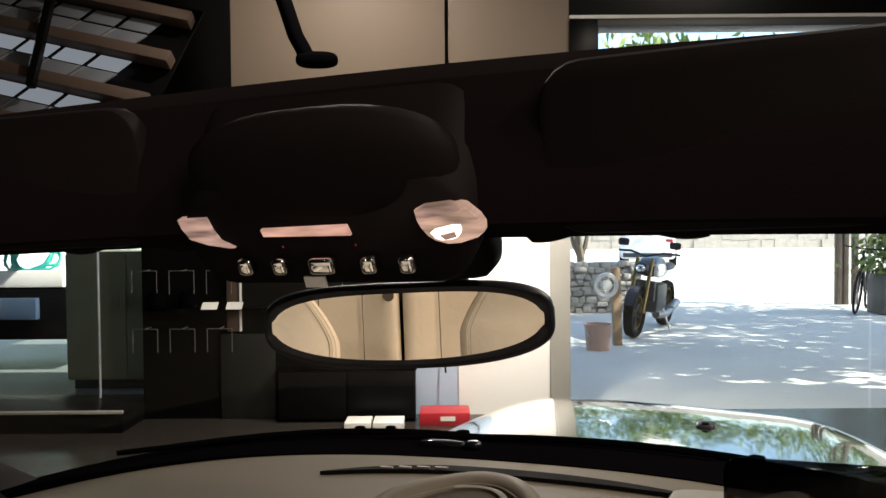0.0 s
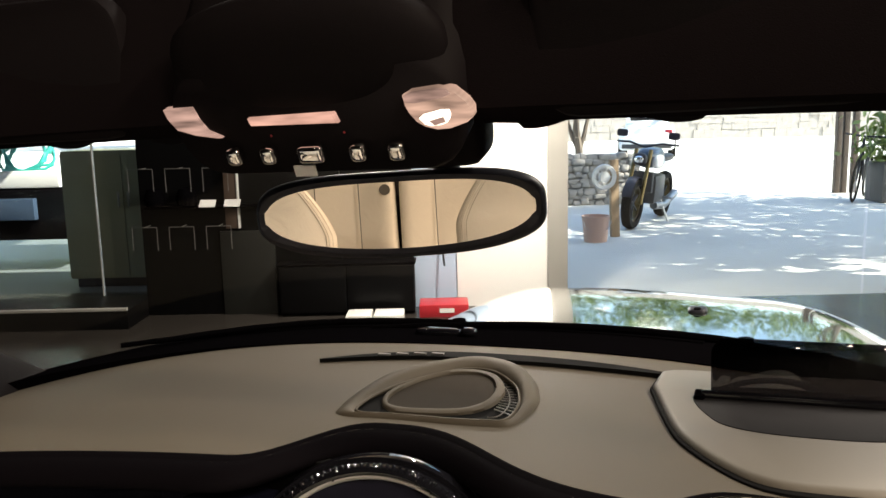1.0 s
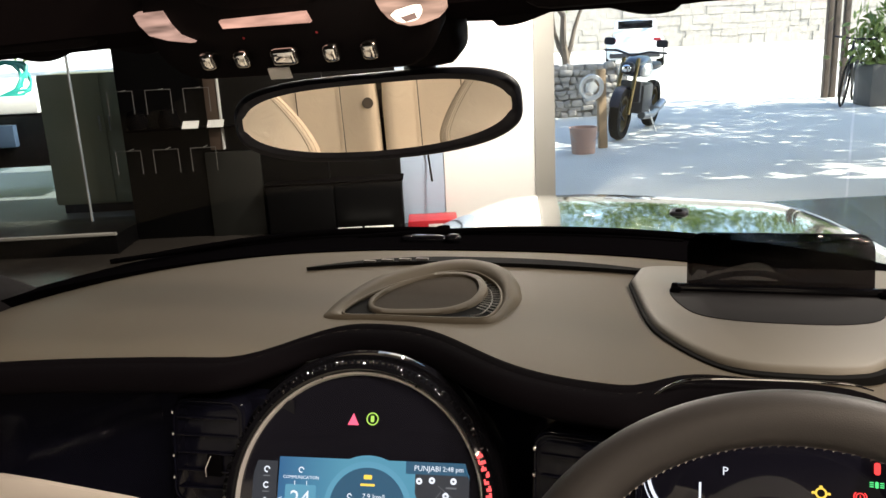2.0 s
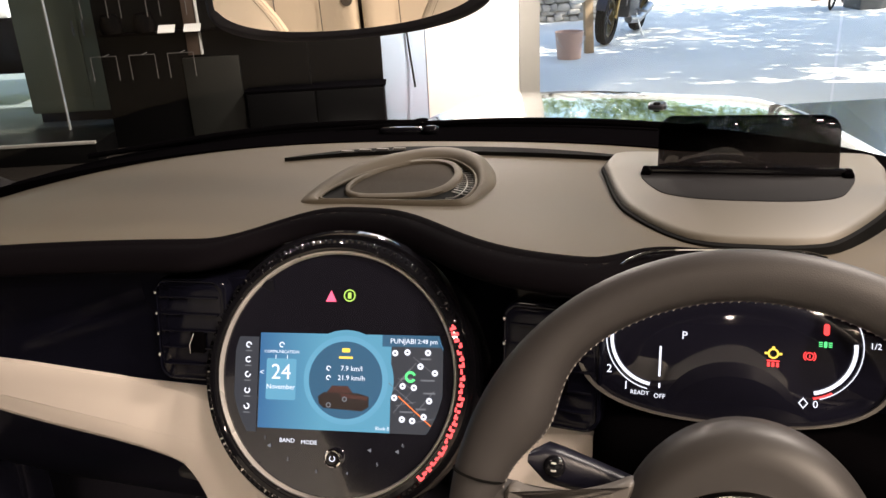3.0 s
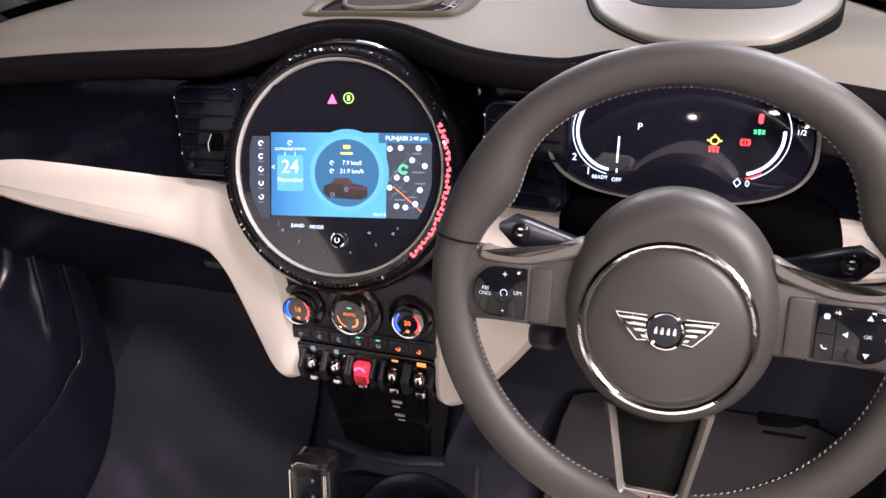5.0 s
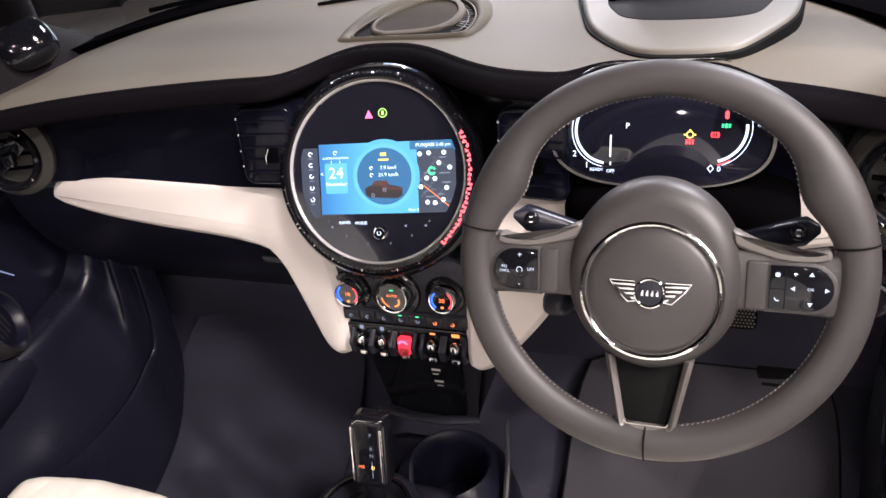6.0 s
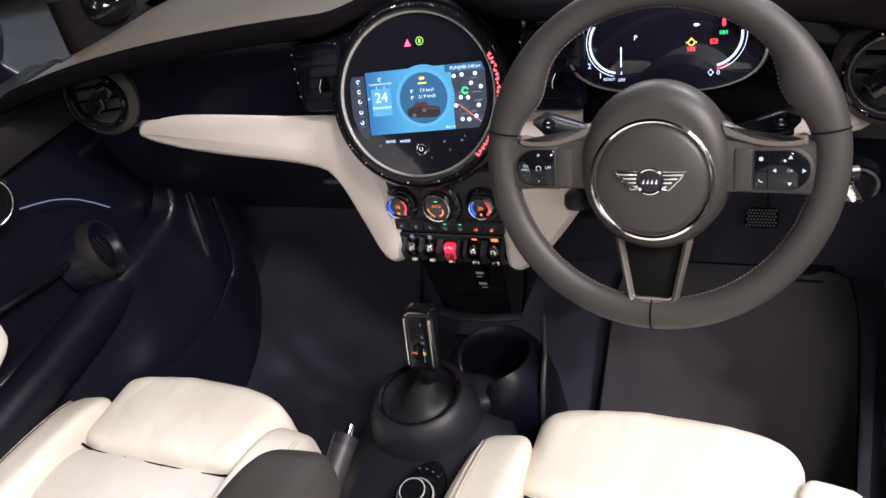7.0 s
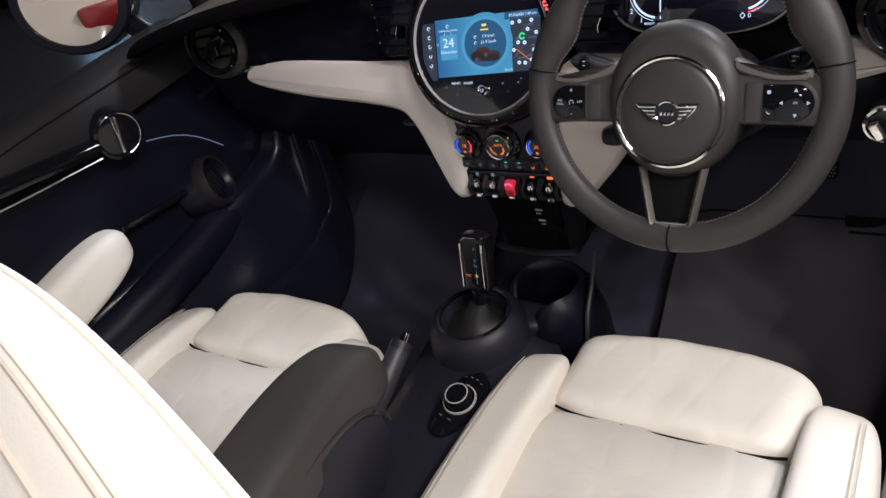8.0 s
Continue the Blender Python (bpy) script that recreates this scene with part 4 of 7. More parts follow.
def face_f(x0, x1, y0, z0=0.875):
    def f(u, v):
        x = x0 + (x1 - x0) * u
        z = z0 + (1.025 - z0) * v
        return (x, y0 + 0.2 * (z - 0.95) - 0.25 * max(0.0, abs(x) - 0.40) ** 1.6, z)
    return f


part("face_panel", sheet(B(), face_f(-0.62, -0.055, 0.778, 0.918), 30, 10, (0, 0.02, 0)), FACEP, dash, "gloss black face panel", 60)
part("roll_lining", sheet(B(), lambda u, v: (-0.19 + 0.15 * u, 0.835, 0.99 + 0.055 * v), 6, 4, (0, 0.01, 0)), RUBBER, dash)
part("face_panel", sheet(B(), face_f(-0.12, 0.50, 0.885), 30, 10, (0, 0.02, 0)), FACEP, dash, "gloss black recess behind the instruments", 60)
part("face_panel", sheet(B(), face_f(0.45, 0.64, 0.80), 16, 10, (0, 0.02, 0)), FACEP, dash, "gloss black face panel", 60)


def lower_f(u, v):
    x = -0.64 + 1.28 * u
    z = 0.895 - (0.33 - 0.07 * min(1.0, max(0.0, (x - 0.22) / 0.10))) * v
    return (x, 0.785 + 0.01 * v + 0.22 * v ** 2.0, z)


part("lower_panel", sheet(B(), lower_f, 40, 16, (0, 0.03, 0)), DOORM, dash, "black lower dash and glovebox lid", 60)
part("glovebox_handle", pillow(B(), (-0.200, 0.815, 0.775), (0.026, 0.010, 0.006)), PLASTG, dash)


def chaikin(p, n=2):
    for _ in range(n):
        q = []
        for i in range(len(p)):
            a, b = p[i], p[(i + 1) % len(p)]
            q += [(0.78 * a[0] + 0.22 * b[0], 0.78 * a[1] + 0.22 * b[1]), (0.22 * a[0] + 0.78 * b[0], 0.22 * a[1] + 0.78 * b[1])]
        p = q
    return p


TRIM = [(-0.478, 0.155), (-0.522, 0.130), (-0.530, 0.103), (-0.412, 0.078), (-0.182, 0.057), (-0.156, 0.030), (-0.129, -0.040), (-0.108, -0.098), (-0.088, -0.111), (-0.063, -0.099), (-0.072, 0.010), (-0.086, 0.070), (-0.105, 0.143)]
TRIM_DRIVER = [(0.126, 0.143), (0.120, 0.070), (0.106, 0.010), (0.097, -0.099), (0.116, -0.112), (0.140, -0.101), (0.182, -0.056), (0.227, 0.005), (0.256, 0.046), (0.330, 0.066), (0.566, 0.105), (0.556, 0.132), (0.515, 0.156)]
for outline in (TRIM, TRIM_DRIVER):
    pts = chaikin(chaikin(outline, 1), 1)
    bm = rings(B(), [[(x, y, z) for x, y in inset(pts, d)] for d, z in ((0.0, -0.045), (0.0, -0.012), (0.0010, -0.0090), (0.0085, -0.0012), (0.0115, 0.0))])
    bm.transform(facing(0, 0.746, 0.78, 9))
    part("cream_trim", bm, TRIMW, dash, "cream padded trim sweeping down to the console", 24)
for s in (-1, 1):
    secs = []
    for k in range(9):
        f = k / 8
        cx, cy, cz, w, h = s * (0.618 + 0.04 * f), 0.95 - 0.05 * f, 1.00 + 0.10 * f, 0.052 - 0.022 * f, 0.15 - 0.09 * f
        secs.append([(cx + w * math.cos(t), cy + h * math.sin(t), cz) for t in [2 * math.pi * i / 24 for i in range(24)]])
    part("pillar_base", rings(B(), secs), HEADL, dash, "black trim at the foot of the windscreen pillar", 60)
ks = thing("light_switch", facing(0.553, 0.742, 0.832, 4), "chrome switch on the driver's knee panel", "switch")
part("base", lathe(B(), [(0.001, -0.02), (0.024, -0.02), (0.023, 0.001), (0.019, 0.003), (0.001, 0.002)], 36), GLOSS, ks)
part("lever", box(B(), (-0.006, 0.0, 0.010), (0.014, 0.026, 0.016), 0.004, pose(0, 0, 0, 0, 0, 28), 3), SPARK, ks, "bright chrome lever")
part("collar", lathe(B(), [(0.019, 0.001), (0.020, 0.005), (0.023, 0.004), (0.024, 0.0)], 36, close=True), CHROME, ks)
tw = thing("pillar_pod", facing(-0.605, 0.905, 1.068, 25, 40, 20), "gloss black pod on the pillar foot", "speaker")
part("pod", pillow(B(), (0, 0, 0.0), (0.046, 0.037, 0.030), 0.75, 0.7), GLOSS, tw)
part("rim", tube(B(), [(0.041 * spow(math.cos(t), 0.8), 0.032 * spow(math.sin(t), 0.8), 0.010) for t in [2 * math.pi * i / 40 for i in range(40)]], 0.002, 6, closed=True), GLOSS, tw)

# windscreen air slot
bm = B()
def slot_y(x):
    return 1.142 - 1.6 * max(0, -x - 0.02) ** 2 - 0.64 * max(0, x - 0.02) ** 2
sheet(bm, lambda u, v: (lambda x: (x, slot_y(x) - 0.012 * math.sin(math.pi * u) ** 0.6 + 0.024 * math.sin(math.pi * u) ** 0.6 * v, top_z(x, 0.8) + 0.0055))(-0.200 + 0.44 * u), 40, 2, (0, 0, -0.006))
part("chrome_edge", tube(B(), along([(0.2445, 0.774, 1.046), (0.2530, 0.789, 1.0545), (0.2660, 0.803, 1.0608), (0.2855, 0.8165, 1.0625), (0.3280, 0.8225, 1.063), (0.3690, 0.825, 1.063), (0.3920, 0.825, 1.063), (0.4070, 0.8185, 1.062)], 48), lambda k: 0.0013 * math.sin(math.pi * (0.06 + 0.88 * k)) ** 0.5, 8), CHROME, dash, "thin chrome edge over the instruments")
slot = part("air_slot", bm, RUBBER, dash, "black slot for windscreen air")
for i in range(4):
    x = -0.125 + i * 0.022
    part("louvre", box(B(), (x, slot_y(x) - 0.003, top_z(x, 0.8) + 0.0062), (0.016, 0.0045, 0.0022), 0.0, None), SATIN, slot)

# centre speaker, an uneven oval


def ring_curve(pts, n=8):
    """A smooth closed curve through a few points."""
    out, m = [], len(pts)
    for i in range(m):
        p = [Vector(pts[(i + k) % m]) for k in (-1, 0, 1, 2)]
        for k in range(n):
            t = k / n
            out.append(0.5 * (2 * p[1] + (p[2] - p[0]) * t + (2 * p[0] - 5 * p[1] + 4 * p[2] - p[3]) * t ** 2 + (3 * p[1] - p[0] - 3 * p[2] + p[3]) * t ** 3))
    return out


MOUTH = ring_curve([(-0.0655, 0.9191, 1.0620), (-0.0706, 0.9492, 1.0626), (-0.0569, 0.9909, 1.0650), (-0.0346, 1.0228, 1.0670), (0.0026, 1.0556, 1.0689), (0.0378, 1.0558, 1.0689), (0.0699, 1.0249, 1.0671), (0.0852, 0.9939, 1.0652), (0.0918, 0.9615, 1.0633), (0.0882, 0.9303, 1.0620), (0.0698, 0.9235, 1.0620), (0.0332, 0.9200, 1.0620), (-0.0276, 0.9195, 1.0620)])
SKIRT = ring_curve([(-0.090, 0.9150, 1.05), (-0.102, 0.9480, 1.05), (-0.098, 1.008, 1.05), (-0.080, 1.058, 1.05), (-0.008, 1.118, 1.05), (0.040, 1.114, 1.05), (0.078, 1.078, 1.05), (0.098, 1.030, 1.05), (0.106, 0.992, 1.05), (0.098, 0.930, 1.05), (0.0705, 0.917, 1.05), (0.033, 0.914, 1.05), (-0.029, 0.913, 1.05)])
LID = ring_curve([(-0.0451, 0.9516, 1.0617), (-0.0475, 0.9792, 1.0633), (-0.0335, 1.0143, 1.0655), (-0.0094, 1.0386, 1.0669), (0.0214, 1.0451, 1.0673), (0.0423, 1.0335, 1.0666), (0.0549, 1.0087, 1.0651), (0.0575, 0.9861, 1.0638), (0.0528, 0.9657, 1.0625), (0.0349, 0.9480, 1.0615), (-0.0023, 0.9407, 1.0610), (-0.0286, 0.9403, 1.0610)], 10)
COLLAR = ring_curve([(-0.0509, 0.9505, 1.0616), (-0.0537, 0.9833, 1.0636), (-0.0304, 1.0233, 1.0660), (-0.0039, 1.0483, 1.0675), (0.0186, 1.0540, 1.0678), (0.0431, 1.0449, 1.0673), (0.0622, 1.0153, 1.0655), (0.0670, 0.9879, 1.0639), (0.0593, 0.9575, 1.0621), (0.0382, 0.9384, 1.0610), (0.0016, 0.9310, 1.0610), (-0.0310, 0.9315, 1.0610)], 10)
MID = Vector((0.006, 0.995, 0))


def about(pts, k, dz=0.0):
    """The outline grown k times about the speaker's middle and lifted by dz."""
    return [Vector((MID.x + (p.x - MID.x) * k, MID.y + (p.y - MID.y) * k, p.z + dz)) for p in pts]


spk = thing("dash_speaker", W0, "oval centre speaker let into the dash top", "speaker")
bm = B()
rings(bm, [[q.lerp(p, t) + Vector((0, 0, d * (0.35 + 0.65 * min(1, max(0, (p.y - 0.94) / 0.09))))) for p, q in zip(MOUTH, SKIRT)] for t, d in ((0.0, 0.0), (0.12, 0.007), (0.35, 0.014), (0.6, 0.0145), (0.85, 0.009), (1.0, 0.0))] + [about(MOUTH, 0.985, -0.002), about(MOUTH, 0.98, -0.012)], caps=(False, False))
part("surround", bm, TAUPE, spk, "raised taupe leather surround", 60)
SUNK = [Vector((p.x, p.y, 1.0600 + 0.3 * (p.z - 1.062))) for p in MOUTH]
gr = part("grille_ring", rings(B(), [about(SUNK, 1.02), about(SUNK, 0.5)]), RUBBER, spk, "black grille")
for i in range(14):
    p = MOUTH[(42 + i * 2) % len(MOUTH)]
    d = p - MID
    d.z = 0
    part("rib", tube(B(), [Vector((p.x, p.y, 1.0615 + 0.3 * (p.z - 1.062))) - d * 0.02, Vector((p.x, p.y, 1.0615 + 0.3 * (p.z - 1.062))) - d * 0.28], 0.0007, 5), SATIN, gr)
part("wire_ring", tube(B(), [about(SUNK, 0.85, 0.0015)[(38 + i) % len(MOUTH)] for i in range(40)], 0.0007, 5), SATIN, gr)
part("mouth_lip", tube(B(), about(MOUTH, 0.975, 0.0), 0.0016, 6, closed=True), TAUPE, spk)
part("inner_ring", rings(B(), [about(COLLAR, 1.0, -0.006), about(COLLAR, 0.995, 0.0015), [p.lerp(q, 0.45) + Vector((0, 0, 0.0035)) for p, q in zip(COLLAR, LID)], about(LID, 1.0, 0.0025), about(LID, 0.985, -0.002)], caps=(False, False)), TAUPE, spk, "taupe ring round the cover", 60)
part("cover", rings(B(), [about(LID, 1.0, -0.0005), about(LID, 0.5, 0.0)]), mat("speaker_cloth", (0.042, 0.035, 0.027), 0.8, grain=2500, bump=0.4, depth=0.0006, spec=0.1), spk, "flat grey-brown speaker cover")

# head-up display
hud = thing("head_up_display", pose(0.347, 0.985, 1.048), "smoked glass head-up display risen from its slot", "head-up display")
outline = [(p.x, p.y) for p in along([(q, r, 0) for q, r in ((-0.141, 0.078), (-0.112, -0.035), (-0.089, -0.083), (-0.057, -0.124), (-0.029, -0.142), (0.010, -0.1450), (0.048, -0.1415), (0.076, -0.124), (0.116, -0.055), (0.131, -0.007), (0.139, 0.078))], 50)]
outline += [(0.110 + 0.03 * math.cos(radians(t)), 0.115 + 0.02 * math.sin(radians(t))) for t in (30, 60, 90)] + [(-0.110 - 0.03 * math.cos(radians(t)), 0.115 + 0.02 * math.sin(radians(t))) for t in (90, 60, 30)]
bm = B()
prism(bm, [(0.988 * x, 0.985 * y + 0.004) for x, y in outline], -0.02, 0.0165, 0.007)
part("surround", bm, mat("pale_taupe_plate", (0.150, 0.136, 0.112), 0.55, grain=900, bump=0.2, var=0.06, depth=0.0005), hud, "pale taupe surround plate", 50)
bm = B()
prism(bm, outline, -0.02, 0.0115, 0.001)
part("gap_seal", bm, RUBBER, hud)
bm = B()
prism(bm, chaikin([(-0.062, -0.042), (0.080, -0.042), (0.102, 0.020), (0.106, 0.062), (-0.098, 0.062), (-0.094, 0.020)], 3), 0.012, 0.0175, 0.001)
part("well", bm, mat("well_plastic", (0.008, 0.007, 0.008), 0.75, spec=0.2), hud, "dark well below the glass")
bm = box(B(), (0.004, 0.044, 0.019), (0.186, 0.010, 0.010), 0.004)
part("carrier", bm, GLOSS, hud)
bm = B()
prism(bm, rrect(0.172, 0.068, 0.016, 0, 0.003), 0, 0.003, 0.0008)
bm.transform(facing(0.006, 0.064, 0.034, 14))
g = part("combiner_glass", bm, SMOKE, hud, "smoked combiner glass")
for s in (-1, 1):
    part("hinge", box(B(), (0.004 + s * 0.094, 0.044, 0.016), (0.010, 0.022, 0.012), 0.003), COWLM, hud)


# ---- round central display ----
RING = facing(0.0105, 0.766, 0.9490, 27, 7.4) @ Matrix.Scale(0.925, 4)
disp = thing("central_display", RING, "round central display with a blue home screen and knurled bezel", "display")
part("housing", lathe(B(), [(0.001, -0.10), (0.139, -0.10), (0.142, -0.012), (0.137, -0.003), (0.128, -0.004), (0.001, -0.005)], 96), GLOSS, disp, "gloss black housing")
rnd = random.Random(12)
bez = part("bezel", lathe(B(), [(0.120, -0.004), (0.1206, 0.004), (0.1225, 0.010), (0.127, 0.009), (0.132, 0.002), (0.132, -0.006)], 96, close=True), GLOSS, disp, "gloss black bezel")
for i in range(132):
    a = 360 * i / 132
    red = a > 312 or a < 24
    if red:
        bm = box(B(), (0.1252 + 0.0022 * rnd.random(), 0, 0.0085), (0.0022 + 0.0035 * rnd.random(), 0.0030, 0.003), 0, pose(0, 0, 0, 0, 0, a))
        box(bm, (0.1232 + 0.006 * rnd.random(), 0.0012, 0.0085), (0.0018, 0.0045, 0.003), 0, pose(0, 0, 0, 0, 0, a))
    else:
        bm = box(B(), (0.1278, 0, 0.0050), (0.0070, 0.0022, 0.006), 0.0006, pose(0, 0, 0, 0, 0, a), 1)
    # the scattered chrome knurls stand in for highlights on the black bezel
    part("knurl", bm, E_RED2 if red else (SPARK if rnd.random() < 0.24 else GLOSS), bez)
part("chrome_ring", lathe(B(), [(0.1168, -0.003), (0.1172, 0.004), (0.1186, 0.0060), (0.1202, 0.0045), (0.1206, -0.003)], 96, close=True), RINGM, disp, "bright silver ring")
# tiny chrome dots added as further highlights round the bezel
for i in range(26):
    a = radians(rnd.choice((rnd.uniform(20, 75), rnd.uniform(105, 150), rnd.uniform(195, 290))))
    r_ = rnd.uniform(0.1185, 0.1305)
    part("glint_bead", pillow(B(), (r_ * math.cos(a), r_ * math.sin(a), 0.0092), (0.0011, 0.0011, 0.0010), 0.95, 0.95, 10, 6), SPARK, bez)
part("glass_face", lathe(B(), [(0.001, -0.004), (0.117, -0.004), (0.117, 0.0), (0.001, 0.0)], 96), FACE, disp, "dark glossy face")


def clipped(x0, x1, y0, y1, r=0.1065, n=30):
    """A rectangle cut by the round face."""
    up, dn = [], []
    for i in range(n + 1):
        x = x0 + (x1 - x0) * i / n
        h = math.sqrt(max(0, r * r - x * x))
        up.append((x, min(y1, h)))
        dn.append((x, max(y0, -h)))
    return dn + up[::-1]


Y0, Y1 = -0.0575, 0.0350
screen = part("screen", flat(B(), clipped(-0.080, 0.104, Y0, Y1), 0.0006), E_BLUE, disp, "lit blue screen")
part("menu_column", flat(B(), clipped(-0.1045, -0.0801, Y0, Y1), 0.0006), E_MAP, disp)
part("map_area", flat(B(), clipped(0.054, 0.1045, Y0, Y1), 0.0010), E_MAP, screen, "dark map")
part("dial_halo", flat(B(), disc(0.0480, 0.009, -0.009), 0.0012), E_BLUE, screen)
part("title_bar", flat(B(), clipped(0.045, 0.1045, 0.024, Y1), 0.0013), E_TEALD, screen)
part("dial_ring", flat(B(), disc(0.0425, 0.009, -0.009), 0.0014), E_CYAN, screen)
part("dial_face", flat(B(), disc(0.0370, 0.009, -0.009), 0.0017), E_TEALD, screen)
part("date_card", flat(B(), rrect(0.031, 0.040, 0.002, -0.057, -0.010), 0.0012), E_CYAN, screen)
text("24", 0.021, E_WHITE, screen, -0.057, -0.0035, 0.0016)
text("November", 0.0068, E_WHITE, screen, -0.057, -0.0175, 0.0016)
text("2023", 0.0055, E_CYAN, screen, -0.057, -0.0245, 0.0017)
text("COMMUNICATION", 0.0042, E_WHITE, screen, -0.057, 0.0165, 0.0016)
part("call_icon", flat(B(), arcband(0.0018, 0.0028, 0, 300, -0.057, 0.0235, 14), 0.0016), E_WHITE, screen)
for x in (-0.063, -0.051):
    part("tick", flat(B(), [(x - 0.0003, 0.0095), (x + 0.0003, 0.0095), (x + 0.0003, 0.0135), (x - 0.0003, 0.0135)], 0.0016), E_WHITE, screen)
text("<", 0.008, E_WHITE, screen, -0.077, -0.004, 0.0016)
text("7.9 km/l", 0.0068, E_WHITE, screen, 0.015, 0.002, 0.002)
text("21.9 km/h", 0.0068, E_WHITE, screen, 0.015, -0.007, 0.002)
part("car_symbol", prism(B(), rrect(0.008, 0.004, 0.001, 0.009, 0.0195), 0.0018, 0.0021, 0), E_YEL, screen)
part("title_bars", flat(B(), rrect(0.014, 0.0022, 0.0005, 0.009, 0.0125), 0.0020), E_YEL, screen)
for y in (0.002, -0.007):
    part("row_icon", flat(B(), arcband(0.0014, 0.0024, 0, 290, -0.008, y, 12), 0.0020), E_WHITE, screen)
# small picture of a dark convertible
part("car_picture", flat(B(), [(-0.017, -0.032), (-0.012, -0.036), (0.026, -0.038), (0.033, -0.034), (0.033, -0.024), (0.022, -0.021), (-0.012, -0.021), (-0.018, -0.025)], 0.0022), E_CAR, screen)
part("car_picture_roof", flat(B(), [(-0.009, -0.021), (0.017, -0.021), (0.012, -0.0145), (-0.004, -0.0145)], 0.0024), E_CARR, screen)
part("car_picture_bonnet", flat(B(), [(0.004, -0.0215), (0.033, -0.024), (0.031, -0.0275), (0.006, -0.0255)], 0.0025), E_CARR, screen)
for cx, cy in ((-0.007, -0.033), (0.009, -0.027)):
    part("car_picture_lamp", flat(B(), arcband(0.0014, 0.0026, 0, 360, cx, cy, 16), 0.0027), E_MAPG, screen)
text("PUNJABI", 0.0068, E_WHITE, screen, 0.0655, 0.0292, 0.0018)
text("2:48 pm", 0.0060, E_WHITE, screen, 0.0895, 0.0292, 0.0018)
rnd = random.Random(4)
for k in range(9):
    a, x, y = rnd.choice((-38, 50, 52, -40, 12)), rnd.uniform(0.062, 0.092), rnd.uniform(-0.045, 0.018)
    bm = box(B(), (0, 0, 0), (rnd.uniform(0.015, 0.032), 0.0006, 0.0001), 0, pose(x, y, 0.0014, 0, 0, a))
    part("map_road", bm, E_MAPG, screen)
bm = box(B(), (0, 0, 0), (0.042, 0.0010, 0.0001), 0, pose(0.078, -0.036, 0.0017, 0, 0, -40))
part("map_route", bm, E_ORG, screen)
for x, y in ((0.058, 0.018), (0.070, 0.019), (0.090, 0.019), (0.083, 0.006), (0.097, 0.000), (0.066, -0.013), (0.077, -0.014), (0.092, -0.026), (0.087, -0.041), (0.066, -0.044), (0.076, -0.045), (0.058, -0.024)):
    p = part("map_pin", flat(B(), disc(0.0030, x, y, 16), 0.0019), E_WHITE, screen)
    part("pin_mark", flat(B(), rrect(0.0020, 0.0016, 0.0004, x, y, 2), 0.0021), E_MAP, p)
for x, y, w in ((0.070, -0.006, 0.012), (0.090, -0.007, 0.014), (0.088, 0.013, 0.010), (0.092, -0.019, 0.012), (0.070, -0.037, 0.013), (0.084, -0.034, 0.01)):
    part("map_label", flat(B(), rrect(w, 0.0016, 0.0004, x, y, 2), 0.0018), E_MAPG, screen)
text("Block B", 0.0045, E_WHITE, screen, 0.047, -0.0535, 0.0018)
part("position_arrow", flat(B(), arcband(0.003, 0.0055, 20, 330, 0.0735, -0.004, 18), 0.0021), E_GREEN, screen)
for i, y in enumerate((0.027, 0.0125, -0.002, -0.0175, -0.033)):
    part("menu_icon", flat(B(), arcband(0.0018, 0.0031, 40 * i, 40 * i + 290, -0.0905, y, 14), 0.0012), E_WHITE, disp)
    part("menu_word", flat(B(), rrect(0.007, 0.0012, 0.0003, -0.0905, y - 0.006, 2), 0.0012), E_MAPG, disp)
part("hazard_symbol", flat(B(), [(-0.0120, 0.0705), (-0.0010, 0.0705), (-0.0065, 0.0815)], 0.0012), E_PINK, disp)
part("lock_symbol", flat(B(), arcband(0.0048, 0.0060, 0, 360, 0.0122, 0.0766, 28), 0.0012), E_LIME, disp)
part("lock_mark", flat(B(), rrect(0.0035, 0.006, 0.001, 0.0122, 0.0766, 3), 0.0012), E_LIME, disp)
text("BAND", 0.0058, E_WHITE, disp, -0.047, -0.0645, 0.0012)
text("MODE", 0.0058, E_WHITE, disp, -0.0245, -0.0655, 0.0012)
for x in (-0.0655, 0.036, 0.063):
    part("arrow_symbol", flat(B(), [(x - 0.002, -0.070), (x + 0.002, -0.068), (x + 0.002, -0.072)], 0.0012), E_MAPG, disp)
pk = part("power_knob", lathe(B(), [(0.001, 0.0), (0.0092, 0.0), (0.0088, 0.006), (0.0075, 0.0072), (0.0062, 0.0065), (0.001, 0.0065)], 32, Matrix.Translation((0.0015, -0.0785, 0))), CHROME, disp, "small chrome power knob")
part("power_symbol", flat(B(), arcband(0.0022, 0.0030, 120, 420, 0.0015, -0.0785, 16), 0.0074), E_WHITE, pk)
part("knob_cap", flat(B(), disc(0.0062, 0.0015, -0.0785, 24), 0.0070), GLOSS, pk)
for i in range(6):
    a = radians(-138 + 19 * i)
    text("123456"[i], 0.005, E_MAPG, disp, 0.094 * math.cos(a), 0.094 * math.sin(a), 0.0012)

screen.location = (0.0015, 0.0042, 0.0)

# ---- instrument cluster ----
clu = thing("instrument_cluster", facing(0.3425, 0.7747, 0.9966, 22), "oval digital instrument cluster behind the steering wheel", "instrument cluster")
ov = [(-0.002 + 0.111 * spow(math.cos(2 * math.pi * i / 64), 0.75), 0.003 + 0.0535 * spow(math.sin(2 * math.pi * i / 64), 0.75)) for i in range(64)]
